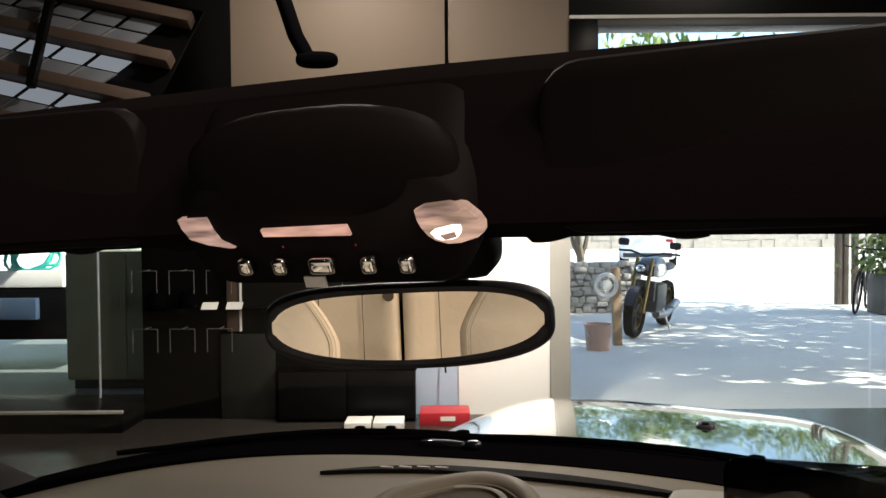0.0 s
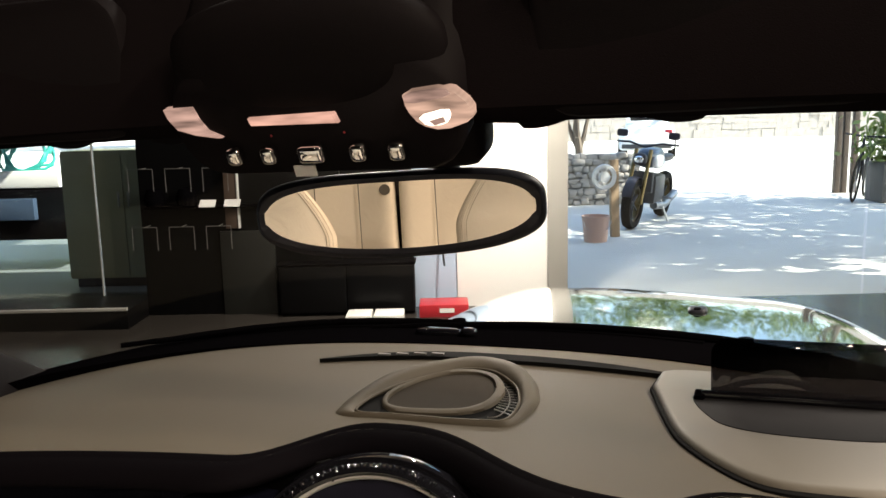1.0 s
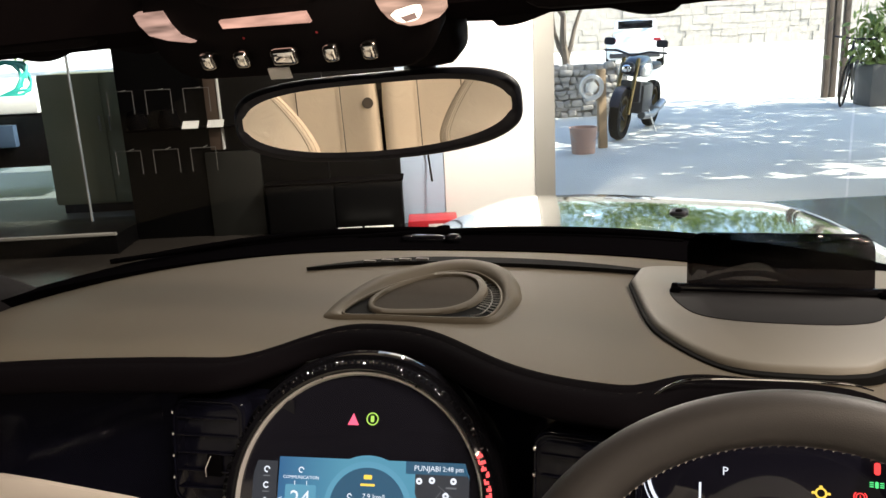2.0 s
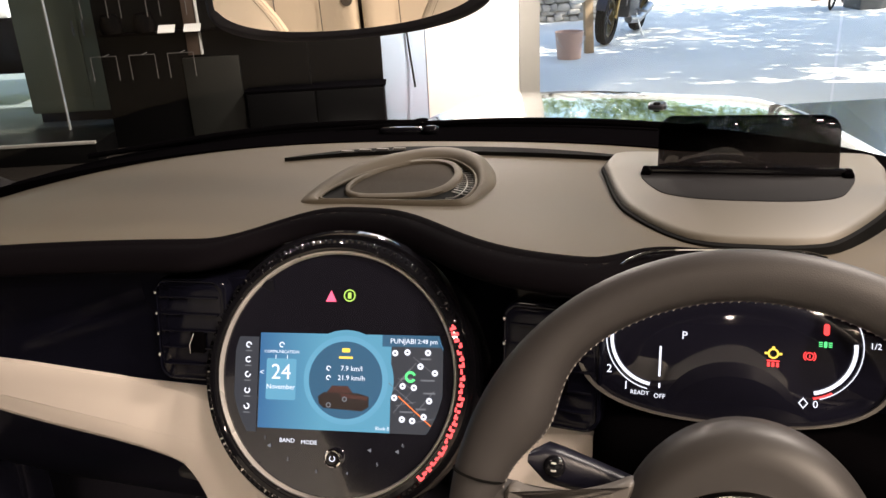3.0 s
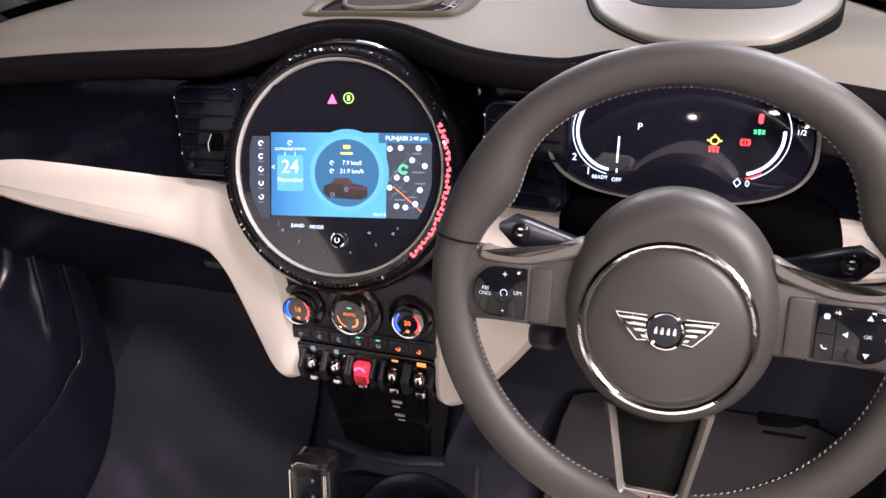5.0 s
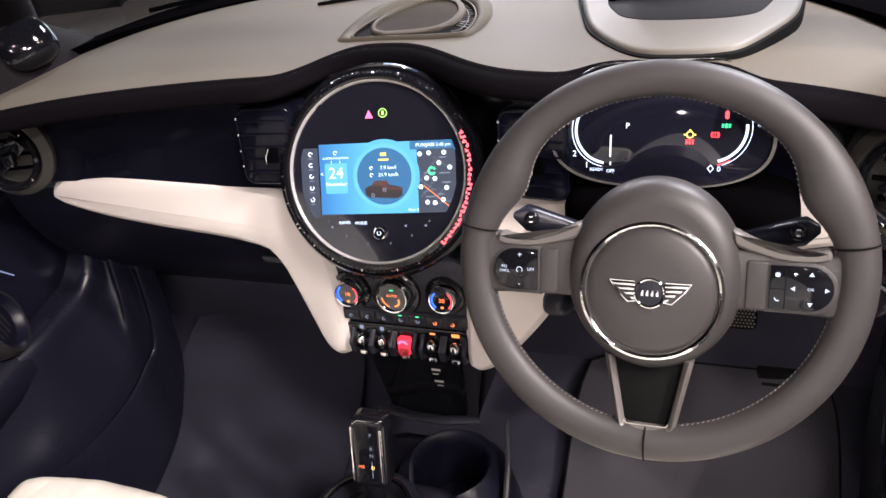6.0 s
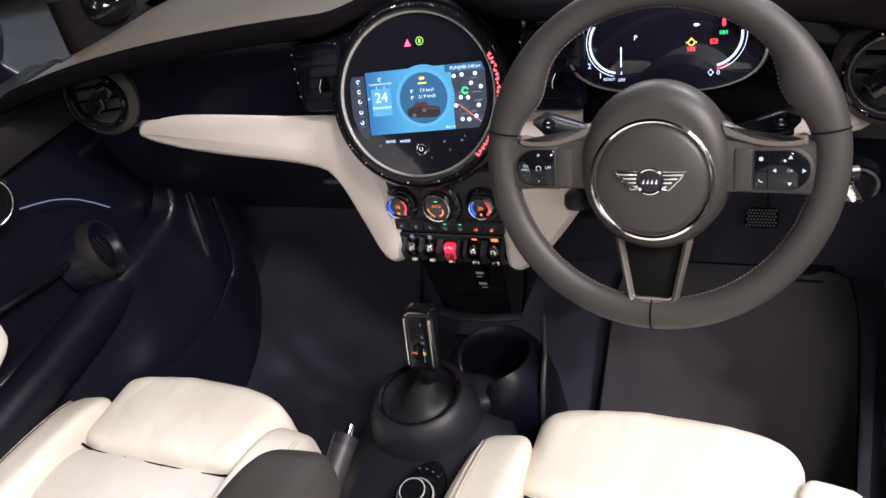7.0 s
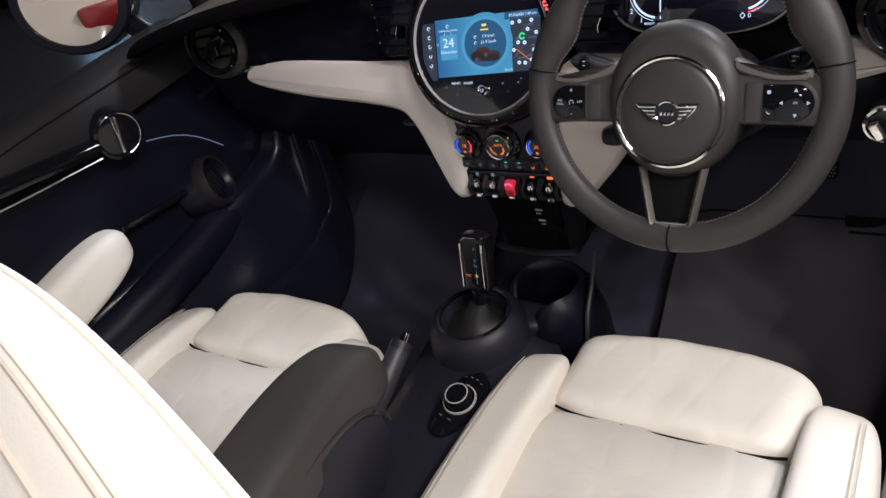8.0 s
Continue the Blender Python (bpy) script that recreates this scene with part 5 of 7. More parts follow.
part("case", prism(B(), [(x * 1.05, y * 1.08) for x, y in ov], -0.05, -0.002, 0.004), GLOSS, clu)
part("face", prism(B(), ov, -0.004, 0.0, 0.0005), FACE2, clu, "dark instrument face")
bm = B()
rings(bm, [[(k * x, k * y, z) for x, y in ov] for k, z in ((1.0, 0.0), (1.0, 0.004), (1.03, 0.004), (1.035, -0.004))], caps=(False, False))
part("rim", bm, SATIN, clu)
bm = B()
tube(bm, [(1.045 * x, 1.06 * y, 0.002) for x, y in ov[6:27]], 0.0014, 6)
part("chrome_strip", bm, CHROME, clu)
part("rev_band", flat(B(), arcband(0.0340, 0.0366, 146, 262, -0.054, 0.008, 28), 0.0012), E_WHITE, clu)
part("rev_line", flat(B(), arcband(0.0390, 0.0398, 140, 260, -0.054, 0.008, 28), 0.0012), E_WHITE, clu)
part("fuel_band", flat(B(), arcband(0.0336, 0.0364, -76, 6, 0.049, 0.0115, 24), 0.0012), E_WHITE, clu)
part("fuel_line", flat(B(), arcband(0.0396, 0.0403, -72, 46, 0.049, 0.0115, 24), 0.0012), E_WHITE, clu)
part("fuel_low_band", flat(B(), arcband(0.0380, 0.0394, -78, -58, 0.049, 0.0115, 10), 0.0014), E_RED, clu)
for s, x, y, h in (("4", -0.0960, 0.0190, 0.0080), ("3", -0.0970, -0.0022, 0.0090), ("2", -0.0903, -0.0180, 0.0090), ("1", -0.0769, -0.0299, 0.0090), ("READY", -0.0662, -0.0345, 0.0046), ("OFF", -0.0513, -0.0358, 0.0050), ("P", -0.0347, 0.0124, 0.0085), ("0", 0.0588, -0.0307, 0.0078), ("1/2", 0.0965, 0.0148, 0.0062)):
    text(s, h, E_WHITE, clu, x, y, 0.0014)
part("scale_bar", flat(B(), rrect(0.0016, 0.0235, 0.0004, -0.0520, -0.0088, 2), 0.0012), E_WHITE, clu)
part("scale_stub", flat(B(), rrect(0.0014, 0.0038, 0.0004, -0.0517, -0.0275, 2), 0.0012), E_WHITE, clu)
part("belt_lamp", flat(B(), rrect(0.0040, 0.0085, 0.0018, 0.0640, 0.0245, 3), 0.0012), E_RED, clu)
brk = part("brake_lamp", flat(B(), arcband(0.0022, 0.0030, 0, 360, 0.0535, 0.0043, 18), 0.0012), E_RED, clu, "red brake symbol")
for q in (-1, 1):
    part("symbol_arc", flat(B(), arcband(0.0036, 0.0044, 90 - q * 90 - 50, 90 - q * 90 + 50, 0.0535, 0.0043, 10), 0.0012), E_RED, brk)
part("symbol_bar", flat(B(), rrect(0.0007, 0.0026, 0.0002, 0.0535, 0.0043, 2), 0.0013), E_RED, brk)
lit = part("light_lamp", flat(B(), rrect(0.0022, 0.0045, 0.0008, 0.0637, 0.0136, 3), 0.0012), E_GREEN, clu, "green side-lamp symbol")
for q in (-1, 1):
    for k in range(3):
        part("symbol_bar", flat(B(), rrect(0.0026, 0.0008, 0.0002, 0.0637 + q * 0.0032, 0.0122 + 0.0014 * k, 2), 0.0012), E_GREEN, lit)
eng = part("engine_lamp", flat(B(), arcband(0.0026, 0.0040, 0, 360, 0.0288, 0.0042, 16), 0.0012), E_YEL, clu, "amber engine symbol")
for q in ((-0.0050, 0.0), (0.0050, 0.0), (0.0, 0.0044)):
    part("symbol_bar", flat(B(), rrect(0.0022, 0.0018, 0.0003, 0.0288 + q[0], 0.0042 + q[1], 2), 0.0013), E_YEL, eng)
wrn = part("warning_lamp", flat(B(), rrect(0.0090, 0.0010, 0.0003, 0.0288, -0.0012, 2), 0.0012), E_RED, clu, "red warning symbol")
for q in range(3):
    part("symbol_bar", flat(B(), rrect(0.0020, 0.0034, 0.0003, 0.0257 + 0.0031 * q, -0.0040, 2), 0.0013), E_RED, wrn)
part("pump_symbol", flat(B(), arcband(0.0024, 0.0034, 0, 360, 0.0506, -0.0303, 4, 1.25), 0.0012), E_WHITE, clu)

# ---- vents ----


SHROUD = mat("satin_shroud", (0.05, 0.048, 0.043), 0.33, grain=900, bump=0.1, depth=0.0004)


def round_vent(x, yaw, lab):
    v = thing("round_air_vent", facing(x, 0.745, 0.968, 6, yaw) @ Matrix.Scale(0.86, 4), lab, "air vent", "round end vents")
    part("shroud", lathe(B(), [(0.001, -0.06), (0.078, -0.06), (0.074, -0.01), (0.062, 0.002), (0.055, -0.004), (0.052, -0.02), (0.001, -0.02)], 48), SHROUD, v)
    part("bezel", lathe(B(), [(0.050, -0.012), (0.051, 0.008), (0.054, 0.012), (0.058, 0.008), (0.058, -0.008)], 48, close=True), GLOSS, v, "gloss black bezel ring")
    part("chrome_ring", lathe(B(), [(0.0475, -0.004), (0.048, 0.006), (0.0505, 0.0065), (0.051, -0.004)], 48, close=True), GLOSS, v)
    for k in range(3):
        part("slat", box(B(), (0, -0.024 + 0.024 * k, -0.006), (0.088 - 0.018 * abs(k - 1), 0.003, 0.012), 0.001), COWLM, v)
    part("flap", box(B(), (0, 0, -0.002), (0.070, 0.030, 0.006), 0.0025, pose(0, 0, 0, 0, 0, 38)), GLOSS, v, "gloss black flap across the vent")
    part("thumb_tab", box(B(), (0.006, -0.006, 0.005), (0.020, 0.024, 0.012), 0.005), GLOSS, v)
    # chrome dots put where the gloss bezel catches highlights
    for k in range(5):
        a = radians(40 + 68 * k)
        part("bead", pillow(B(), (0.0555 * math.cos(a), 0.0555 * math.sin(a), 0.011), (0.0016, 0.0022, 0.0012), 0.9, 0.9, 12, 8), SPARK, v, "small chrome dot in place of a highlight")
    return v


round_vent(-0.548, 14, "round black end vent with a chrome ring")
round_vent(0.578, -10, "round black end vent beside the driver's door")


def side_vent(x, z, yaw, w, h, side):
    v = thing("centre_air_vent", facing(x, 0.770, z, 12, yaw), "upright gloss black vent with added glints along its edge beside the display", "air vent", "centre vents")
    part("frame", prism(B(), rrect(w, h, 0.014), -0.03, 0.004, 0.004), FACEP, v)
    part("opening", prism(B(), rrect(w - 0.012, h - 0.014, 0.010), 0.003, 0.0046, 0.0005), FACEP, v)
    loop = [(a, b, 0.0045) for a, b in rrect(w - 0.006, h - 0.007, 0.012, 0, 0, 8)]
    part("outline", tube(B(), loop, 0.0009, 6, closed=True), FACEP, v)
    edge = [p for p in loop if p[0] * side > 0.1 * w and p[1] > -0.3 * h]
    part("bright_edge", tube(B(), sorted(edge, key=lambda p: p[1] - p[0] * side), 0.0008, 6), SPARK, v, "thin bright edge")
    for k in range(5):
        part("slat", box(B(), (0, (k - 2) * h / 6.2, 0.006), (w - 0.016, 0.0022, 0.004), 0.0008), FACEP, v)
    # highlights along the vent's edge, made as chrome dots
    for k in range(4):
        part("bead", pillow(B(), (side * (w / 2 - 0.003), (0.36 - 0.2 * k) * h, 0.0062), (0.0016, 0.0022, 0.0012), 0.9, 0.9, 12, 8), SPARK, v, "small chrome dot in place of a highlight")
    part("slider", box(B(), (0.008, -0.010, 0.007), (0.014, 0.020, 0.006), 0.002), COWLM, v)
    part("slider_edge", tube(B(), [(0.001, -0.020, 0.0105), (0.001, -0.012, 0.0110), (0.006, -0.001, 0.0105)], 0.0008, 6), SPARK, v)


side_vent(-0.134, 0.980, 4, 0.076, 0.100, -1)
side_vent(0.206, 0.976, -4, 0.084, 0.104, -1)

# ---- climate panel below the display ----
CL = facing(0.0095, 0.752, 0.7464, 9)
cl = thing("climate_panel", CL, "black climate panel with three lit knobs and chrome toggles", "control panel")
part("plate", prism(B(), rrect(0.194, 0.150, 0.02, 0, 0.006), -0.05, 0.0, 0.004), PLAST, cl)
KN = ((-0.0670, 0.0275, 0.0185, "18"), (-0.0025, 0.0285, 0.0230, "AUTO"), (0.0665, 0.030, 0.0180, "20"))
for x, y, r, s in KN:
    part("knob_well", lathe(B(), [(r * 1.55, 0.0), (r * 1.45, 0.004), (r * 1.15, 0.003), (r * 1.1, 0)], 40, Matrix.Translation((x, y, 0)), close=True), GLOSS, cl)
    k = part("knob", lathe(B(), [(0.001, 0), (r, 0), (r, 0.014), (r * 0.93, 0.017), (r * 0.86, 0.0165), (r * 0.84, 0.013), (0.001, 0.013)], 48, Matrix.Translation((x, y, 0))), SPARK, cl, "chrome-rimmed knob")
    part("knob_face", flat(B(), disc(r * 0.85, x, y, 40), 0.0134), FACE, k)
    text(s, r * (0.24 if len(s) > 2 else 0.46), E_ORG, k, x, y + (r * 0.1 if len(s) > 2 else 0), 0.0142)
    if len(s) < 3:
        part("warm_mark", flat(B(), arcband(r * 0.68, r * 0.81, -50, 50, x, y, 14), 0.0140), E_RED, k)
        part("cold_mark", flat(B(), arcband(r * 0.68, r * 0.81, 130, 230, x, y, 14), 0.0140), E_DBLUE, k)
        part("seat_mark", flat(B(), rrect(r * 0.22, r * 0.18, 0.0004, x, y - r * 0.55, 2), 0.0140), E_ORG, k)
    else:
        part("fan_mark", flat(B(), arcband(r * 0.60, r * 0.67, 185, 250, x, y, 14), 0.0140), E_ORG, k)
        part("flow_mark", flat(B(), arcband(r * 0.25, r * 0.36, -90, 30, x + r * 0.1, y - r * 0.25, 10), 0.0140), E_ORG, k)
        part("status_mark", flat(B(), rrect(0.005, 0.0015, 0.0004, x, y + r * 0.45, 2), 0.0140), E_GREEN, k)
row = part("button_panel", prism(B(), rrect(0.186, 0.019, 0.005, 0.004, -0.0065), 0.0, 0.005, 0.002), PLAST, cl)
for i in range(7):
    x = -0.070 + i * 0.0243
    b = part("button", prism(B(), rrect(0.0225, 0.015, 0.002, x, -0.0065), 0.004, 0.0075, 0.0012), PLAST, row)
    part("button_mark", flat(B(), arcband(0.0016, 0.0027, 30 * i, 30 * i + 280, x, -0.0080, 10), 0.0080), E_ORG if i > 4 else E_MAPG, b)
    if i in (3, 4):
        part("button_light", flat(B(), rrect(0.005, 0.0013, 0.0003, x, -0.0010, 2), 0.0080), E_GREEN, b)
part("toggle_strip", prism(B(), rrect(0.180, 0.046, 0.010, 0.006, -0.043), 0.0, 0.004, 0.002), GLOSS, cl)
for i, x in enumerate((-0.056, -0.026, 0.006, 0.045, 0.077)):
    big = i == 2
    m = Matrix.Translation((x, -0.043, 0.004))
    t = part("toggle", box(B(), (0, -0.002, 0.006), (0.019, 0.026, 0.012), 0.005, m, 3) if big else pillow(B(), (0, 0.002, 0.008), (0.0062, 0.0085, 0.0070), 0.8, 0.8, 20, 12, None, m), mat("lit_red_toggle", (0.8, 0.03, 0.05), emit=0.42) if big else CHROME, cl, "glowing red start toggle" if big else "chrome toggle switch")
    if big:
        part("toggle_cap", prism(B(), rrect(0.014, 0.012, 0.002, x, -0.053), 0.012, 0.0178, 0.002), REDM, t)
        part("toggle_mark", flat(B(), arcband(0.005, 0.008, 20, 160, x, -0.042, 14), 0.0172), E_PINK, t)
    for s in (-1, 1):
        part("guard", tube(B(), [(x + s * 0.014, -0.063, 0.002), (x + s * 0.014, -0.059, 0.014), (x + s * 0.014, -0.045, 0.018), (x + s * 0.014, -0.029, 0.004)], 0.0032, 8), PLAST, cl)
    part("toggle_tip", pillow(B(), (x, -0.062, 0.010), (0.006, 0.004, 0.004)), CHROME, t)
    if i > 2:
        part("toggle_light", flat(B(), rrect(0.011 if i == 4 else 0.008, 0.0052 if i == 4 else 0.0026, 0.0008, x, -0.0265, 2), 0.0046), E_ORG, t)
    elif i < 2:
        part("toggle_symbol", flat(B(), rrect(0.006, 0.006, 0.001, x - 0.002, -0.0265, 2), 0.0046), E_MAPG, t)

# ---- centre console ----
con = thing("centre_console", W0, "dark grey plastic centre console between the seats", "centre console")


def con_top(y):
    """The tunnel's top, dropping ahead of the gear lever to the cup bay."""
    k = min(1.0, max(0.0, (y - 0.575) / 0.05))
    return 0.545 - 0.065 * k * k * (3 - 2 * k)


secs = []
for i in range(40):
    y = -0.30 + 1.08 * i / 39
    w = 0.100 + 0.018 * math.exp(-((y - 0.56) / 0.10) ** 2)
    z = con_top(y)
    secs.append([(0.02 + a * w, y, 0.26 + (z - 0.26) * b) for a, b in ((-1.05, 0), (-1.0, 0.8), (-0.94, 0.93), (-0.6, 1.0), (0.6, 1.0), (0.94, 0.93), (1.0, 0.8), (1.05, 0))])
part("tunnel", rings(B(), secs), PLAST, con, "", 60)
part("lower_fascia", sheet(B(), lambda u, v: (0.015 + (u - 0.5) * (0.170 - 0.03 * v), 0.748 + 0.020 * v + 0.10 * max(0.0, abs(2 * u - 1) - 0.82), 0.700 - 0.165 * v), 32, 12, (0, 0.10, 0)), GLOSS, con, "gloss black lower stack with sockets", 50)
part("stack_ledge", tube(B(), [(-0.055, 0.752, 0.562), (0.0, 0.738, 0.566), (0.05, 0.735, 0.568), (0.10, 0.748, 0.566)], 0.008, 12, flat=0.6), PLAST, con, "rounded ledge above the cup bay")
for y, n in ((0.646, 0), (0.622, 1)):
    part("socket_mark", box(B(), (0.044, 0.7478 + (0.700 - y) * 0.121, y), (0.013, 0.001, 0.0042), 0.0004), POSTM, con)
    part("socket_mark", box(B(), (0.043 + 0.003 * n, 0.7475 + (0.692 - y) * 0.121, y - 0.0065), (0.009, 0.001, 0.0020), 0.0004), POSTM, con)


def cup_ring(r, z, dip=0.0):
    """An outline of the cup bay; its near edge dips for the hand."""
    out = []
    for i in range(56):
        t = 2 * math.pi * i / 56
        d = math.exp(-((((math.degrees(t) - 240 + 180) % 360) - 180) / 34) ** 2)
        out.append((0.088 + r * math.cos(t), 0.652 + r * 1.02 * math.sin(t), z - dip * d))
    return out


part("cup_holder", rings(B(), [cup_ring(0.094, 0.400), cup_ring(0.088, 0.500, 0.02), cup_ring(0.078, 0.552, 0.04), cup_ring(0.062, 0.578, 0.052), cup_ring(0.055, 0.584, 0.054), cup_ring(0.0505, 0.581, 0.055), cup_ring(0.048, 0.560, 0.045), cup_ring(0.044, 0.492), cup_ring(0.002, 0.490)], caps=(False, True)), DOORM, con, "black cup holder with a dipped edge", 50)
part("cup_saddle", pillow(B(), (0.058, 0.600, 0.540), (0.050, 0.034, 0.024), 0.7, 0.7, 32, 16), PLAST, con, "sloping black plastic behind the cup holder", 70)
part("side_arch", tube(B(), [(0.150, 0.720, 0.60), (0.166, 0.660, 0.585), (0.170, 0.620, 0.560), (0.166, 0.600, 0.50), (0.160, 0.59, 0.40)], 0.004, 8), PLASTG, con)

gear = thing("gear_selector", pose(0.011, 0.548, 0.552), "gloss black gear selector on a round leather boot", "gear lever")
part("base_dish", lathe(B(), [(0.086, -0.06), (0.084, -0.01), (0.078, 0.018), (0.070, 0.036), (0.062, 0.041), (0.056, 0.040), (0.052, 0.030), (0.050, 0.018), (0.001, 0.016)], 56), PLAST, gear, "round black base drum")
part("trim_ring", lathe(B(), [(0.0545, 0.038), (0.0560, 0.0425), (0.0600, 0.0425), (0.0615, 0.039)], 56, close=True), GLOSS, gear, "gloss ring round the boot")
secs = []
for k in range(11):
    f = k / 10
    r = 0.050 - 0.035 * f ** 0.45
    secs.append([(r * (1 + 0.045 * math.sin(5 * t + 0.5 * k)) * math.cos(t) + 0.012 * f, r * math.sin(t) + 0.010 * f, 0.020 + 0.014 * math.sin(math.pi * f * 0.8) + 0.032 * f ** 2) for t in [2 * math.pi * i / 40 for i in range(40)]])
part("boot", rings(B(), secs), BOOT, gear, "soft black leather boot", 60)
part("stem", tube(B(), [(0.012, 0.010, 0.04), (0.016, 0.016, 0.085)], 0.014, 16), GLOSS, gear)
GT = pose(0.016, 0.016, 0.076, 72, 0, 2)
h = part("grip", box(B(), (0, 0.050, 0), (0.046, 0.096, 0.034), 0.013, GT, 5), GLOSS, gear, "gloss black grip")
for s in (-1, 1):
    part("side_band", box(B(), (s * 0.0185, 0.048, 0.0135), (0.0040, 0.072, 0.0080), 0.0016, GT), SPARK, h, "bright side band")
part("top_band", tube(B(), [(-0.017, 0.088, 0.0150), (-0.010, 0.0935, 0.0160), (0.010, 0.0935, 0.0160), (0.017, 0.088, 0.0150)], 0.0010, 6), SPARK, h).matrix_local = GT
part("cap", prism(B(), rrect(0.024, 0.014, 0.005, 0, 0), 0, 0.003, 0.001), CHROME, h).matrix_local = GT @ pose(0, 0.0945, 0.002, -90, 0, 0)
for s, x, y in (("P", 0.006, 0.076), ("R", 0.006, 0.058), ("N", 0.006, 0.049), ("D", 0.007, 0.033)):
    text(s, 0.0065, E_YEL if s == "D" else E_MAPG, h, x, y, 0.0178, m=GT)
text("M/S", 0.0055, E_ORG, h, -0.008, 0.033, 0.0178, m=GT)
part("gate_mark", flat(B(), rrect(0.0008, 0.022, 0.0002, 0.006, 0.030, 2), 0), E_MAPG, h).matrix_local = GT @ pose(0, 0, 0.0176)

dial = thing("rotary_controller", pose(0.056, 0.400, 0.557, 8, 4, -12) @ Matrix.Scale(0.77, 4), "black rotary controller with chrome rim and buttons", "rotary control")
part("plate", prism(B(), [(0.036 * math.cos(2 * math.pi * i / 40), 0.078 * spow(math.sin(2 * math.pi * i / 40), 0.8)) for i in range(40)], -0.02, 0.006, 0.004), GLOSS, dial)
kn = part("knob", lathe(B(), [(0.001, 0.0), (0.027, 0.0), (0.026, 0.020), (0.023, 0.024), (0.019, 0.0235), (0.001, 0.022)], 40, Matrix.Translation((0, 0.005, 0.004))), GLOSS, dial)
part("chrome_rim", lathe(B(), [(0.0205, 0.0225), (0.0210, 0.0252), (0.0228, 0.0248), (0.0234, 0.0220)], 40, Matrix.Translation((0, 0.005, 0.004)), close=True), RINGM, kn)
part("chrome_collar", lathe(B(), [(0.0305, 0.0), (0.0310, 0.0050), (0.0328, 0.0045), (0.0334, 0.0)], 40, Matrix.Translation((0, 0.005, 0.006)), close=True), RINGM, dial)
for i in range(4):
    x = -0.0195 + 0.013 * i
    b = part("button", prism(B(), rrect(0.011, 0.011, 0.002, x, 0.050 + (0.004 if i in (1, 2) else 0)), 0.004, 0.0095, 0.001), GLOSS, dial)
    part("button_mark", flat(B(), rrect(0.005, 0.0010, 0.0003, x, 0.051 + (0.004 if i in (1, 2) else 0), 2), 0.0100), POSTM, b)
for i in range(2):
    b = part("button", prism(B(), rrect(0.018, 0.014, 0.003, -0.010 + 0.021 * i, -0.040), 0.004, 0.0095, 0.001), GLOSS, dial)
    part("button_mark", flat(B(), rrect(0.007, 0.0010, 0.0003, -0.010 + 0.021 * i, -0.040, 2), 0.0100), POSTM, b)

hb = thing("handbrake", pose(-0.048, 0.212, 0.533), "dark handbrake lever with a chrome release button", "handbrake")
part("lever", tube(B(), [(0, -0.02, 0), (0.004, 0.08, 0.045), (0.012, 0.17, 0.085)], 0.013, 12), PLAST, hb)
part("grip", tube(B(), [(0.006, 0.10, 0.054), (0.012, 0.16, 0.081), (0.016, 0.205, 0.102)], lambda k: 0.0190 - 0.003 * k, 16), PLASTG, hb)
part("collar", tube(B(), [(0.0155, 0.200, 0.0995), (0.0165, 0.212, 0.105)], 0.0172, 16), PLAST, hb)
part("button", tube(B(), [(0.0165, 0.210, 0.104), (0.0176, 0.226, 0.1112)], lambda k: 0.0074 - 0.0015 * k, 14), CHROME, hb, "chrome button")
part("gaiter", box(B(), (0, -0.02, -0.01), (0.075, 0.16, 0.05), 0.02), SOFT, hb)

arm = thing("armrest_box", pose(0.024, 0.070, 0.508, 0, 0, 6), "dark grey leather centre armrest box", "armrest")
part("lid", pillow(B(), (-0.018, -0.002, 0.205), (0.060, 0.274, 0.052), 0.45, 0.38, 48, 20, lambda q, p: (q.x * (1 - 0.10 * p.y), q.y, q.z + 0.012 * (1 - p.y ** 2) - 0.02 * max(0, p.y) ** 3)), ARML, arm, "padded grey lid", 60)
part("box", box(B(), (-0.022, -0.05, 0.10), (0.110, 0.42, 0.17), 0.03, None, 3), PLAST, arm)
bm = B()
tube(bm, [(0.0385, 0.055 + 0.158 * math.cos(a), 0.140 + 0.087 * math.sin(a)) for a in [math.pi * i / 20 for i in range(21)]], 0.0022, 8)
part("hinge_cover", bm, PLASTG, arm, "grey hinge arc")
bm = B()
prism(bm, [(0.150 * math.cos(2 * math.pi * i / 40), 0.080 * math.sin(2 * math.pi * i / 40)) for i in range(40)], 0, 0.012, 0.004)
bm.transform(pose(0.028, 0.055, 0.140, 90, 0, 90))
part("hinge_plate", bm, PLAST, arm, "oval black hinge plate")

# ---- steering wheel ----
SW = facing(0.352, 0.616, 0.944, 25)
sw = thing("steering_wheel", SW, "dark leather steering wheel with chrome hub ring and button pads", "steering wheel")
def grip_at(a):
    """How much the rim swells inwards for the thumbs, at an angle in degrees."""
    return max(math.exp(-((((a - c + 180) % 360) - 180) / 12.5) ** 2) for c in (28, 152))


def rim_at(a):
    """Middle radius, half width and half depth of the rim."""
    g = grip_at(a)
    low = 0.5 - 0.5 * math.sin(radians(a))
    return 0.1715 - 0.0076 * g - 0.0014 * low, 0.0163 + 0.0078 * g + 0.0016 * low, 0.0138 + 0.003 * g


secs = []
N = 120
for i in range(N):
    a = 2 * math.pi * i / N
    r0, rr, rz = rim_at(math.degrees(a))
    secs.append([((r0 + rr * math.cos(t)) * math.cos(a), (r0 + rr * math.cos(t)) * math.sin(a), rz * math.sin(t)) for t in [2 * math.pi * k / 18 for k in range(18)]])
secs.append(secs[0])
bm = rings(B(), secs, caps=(False, False))
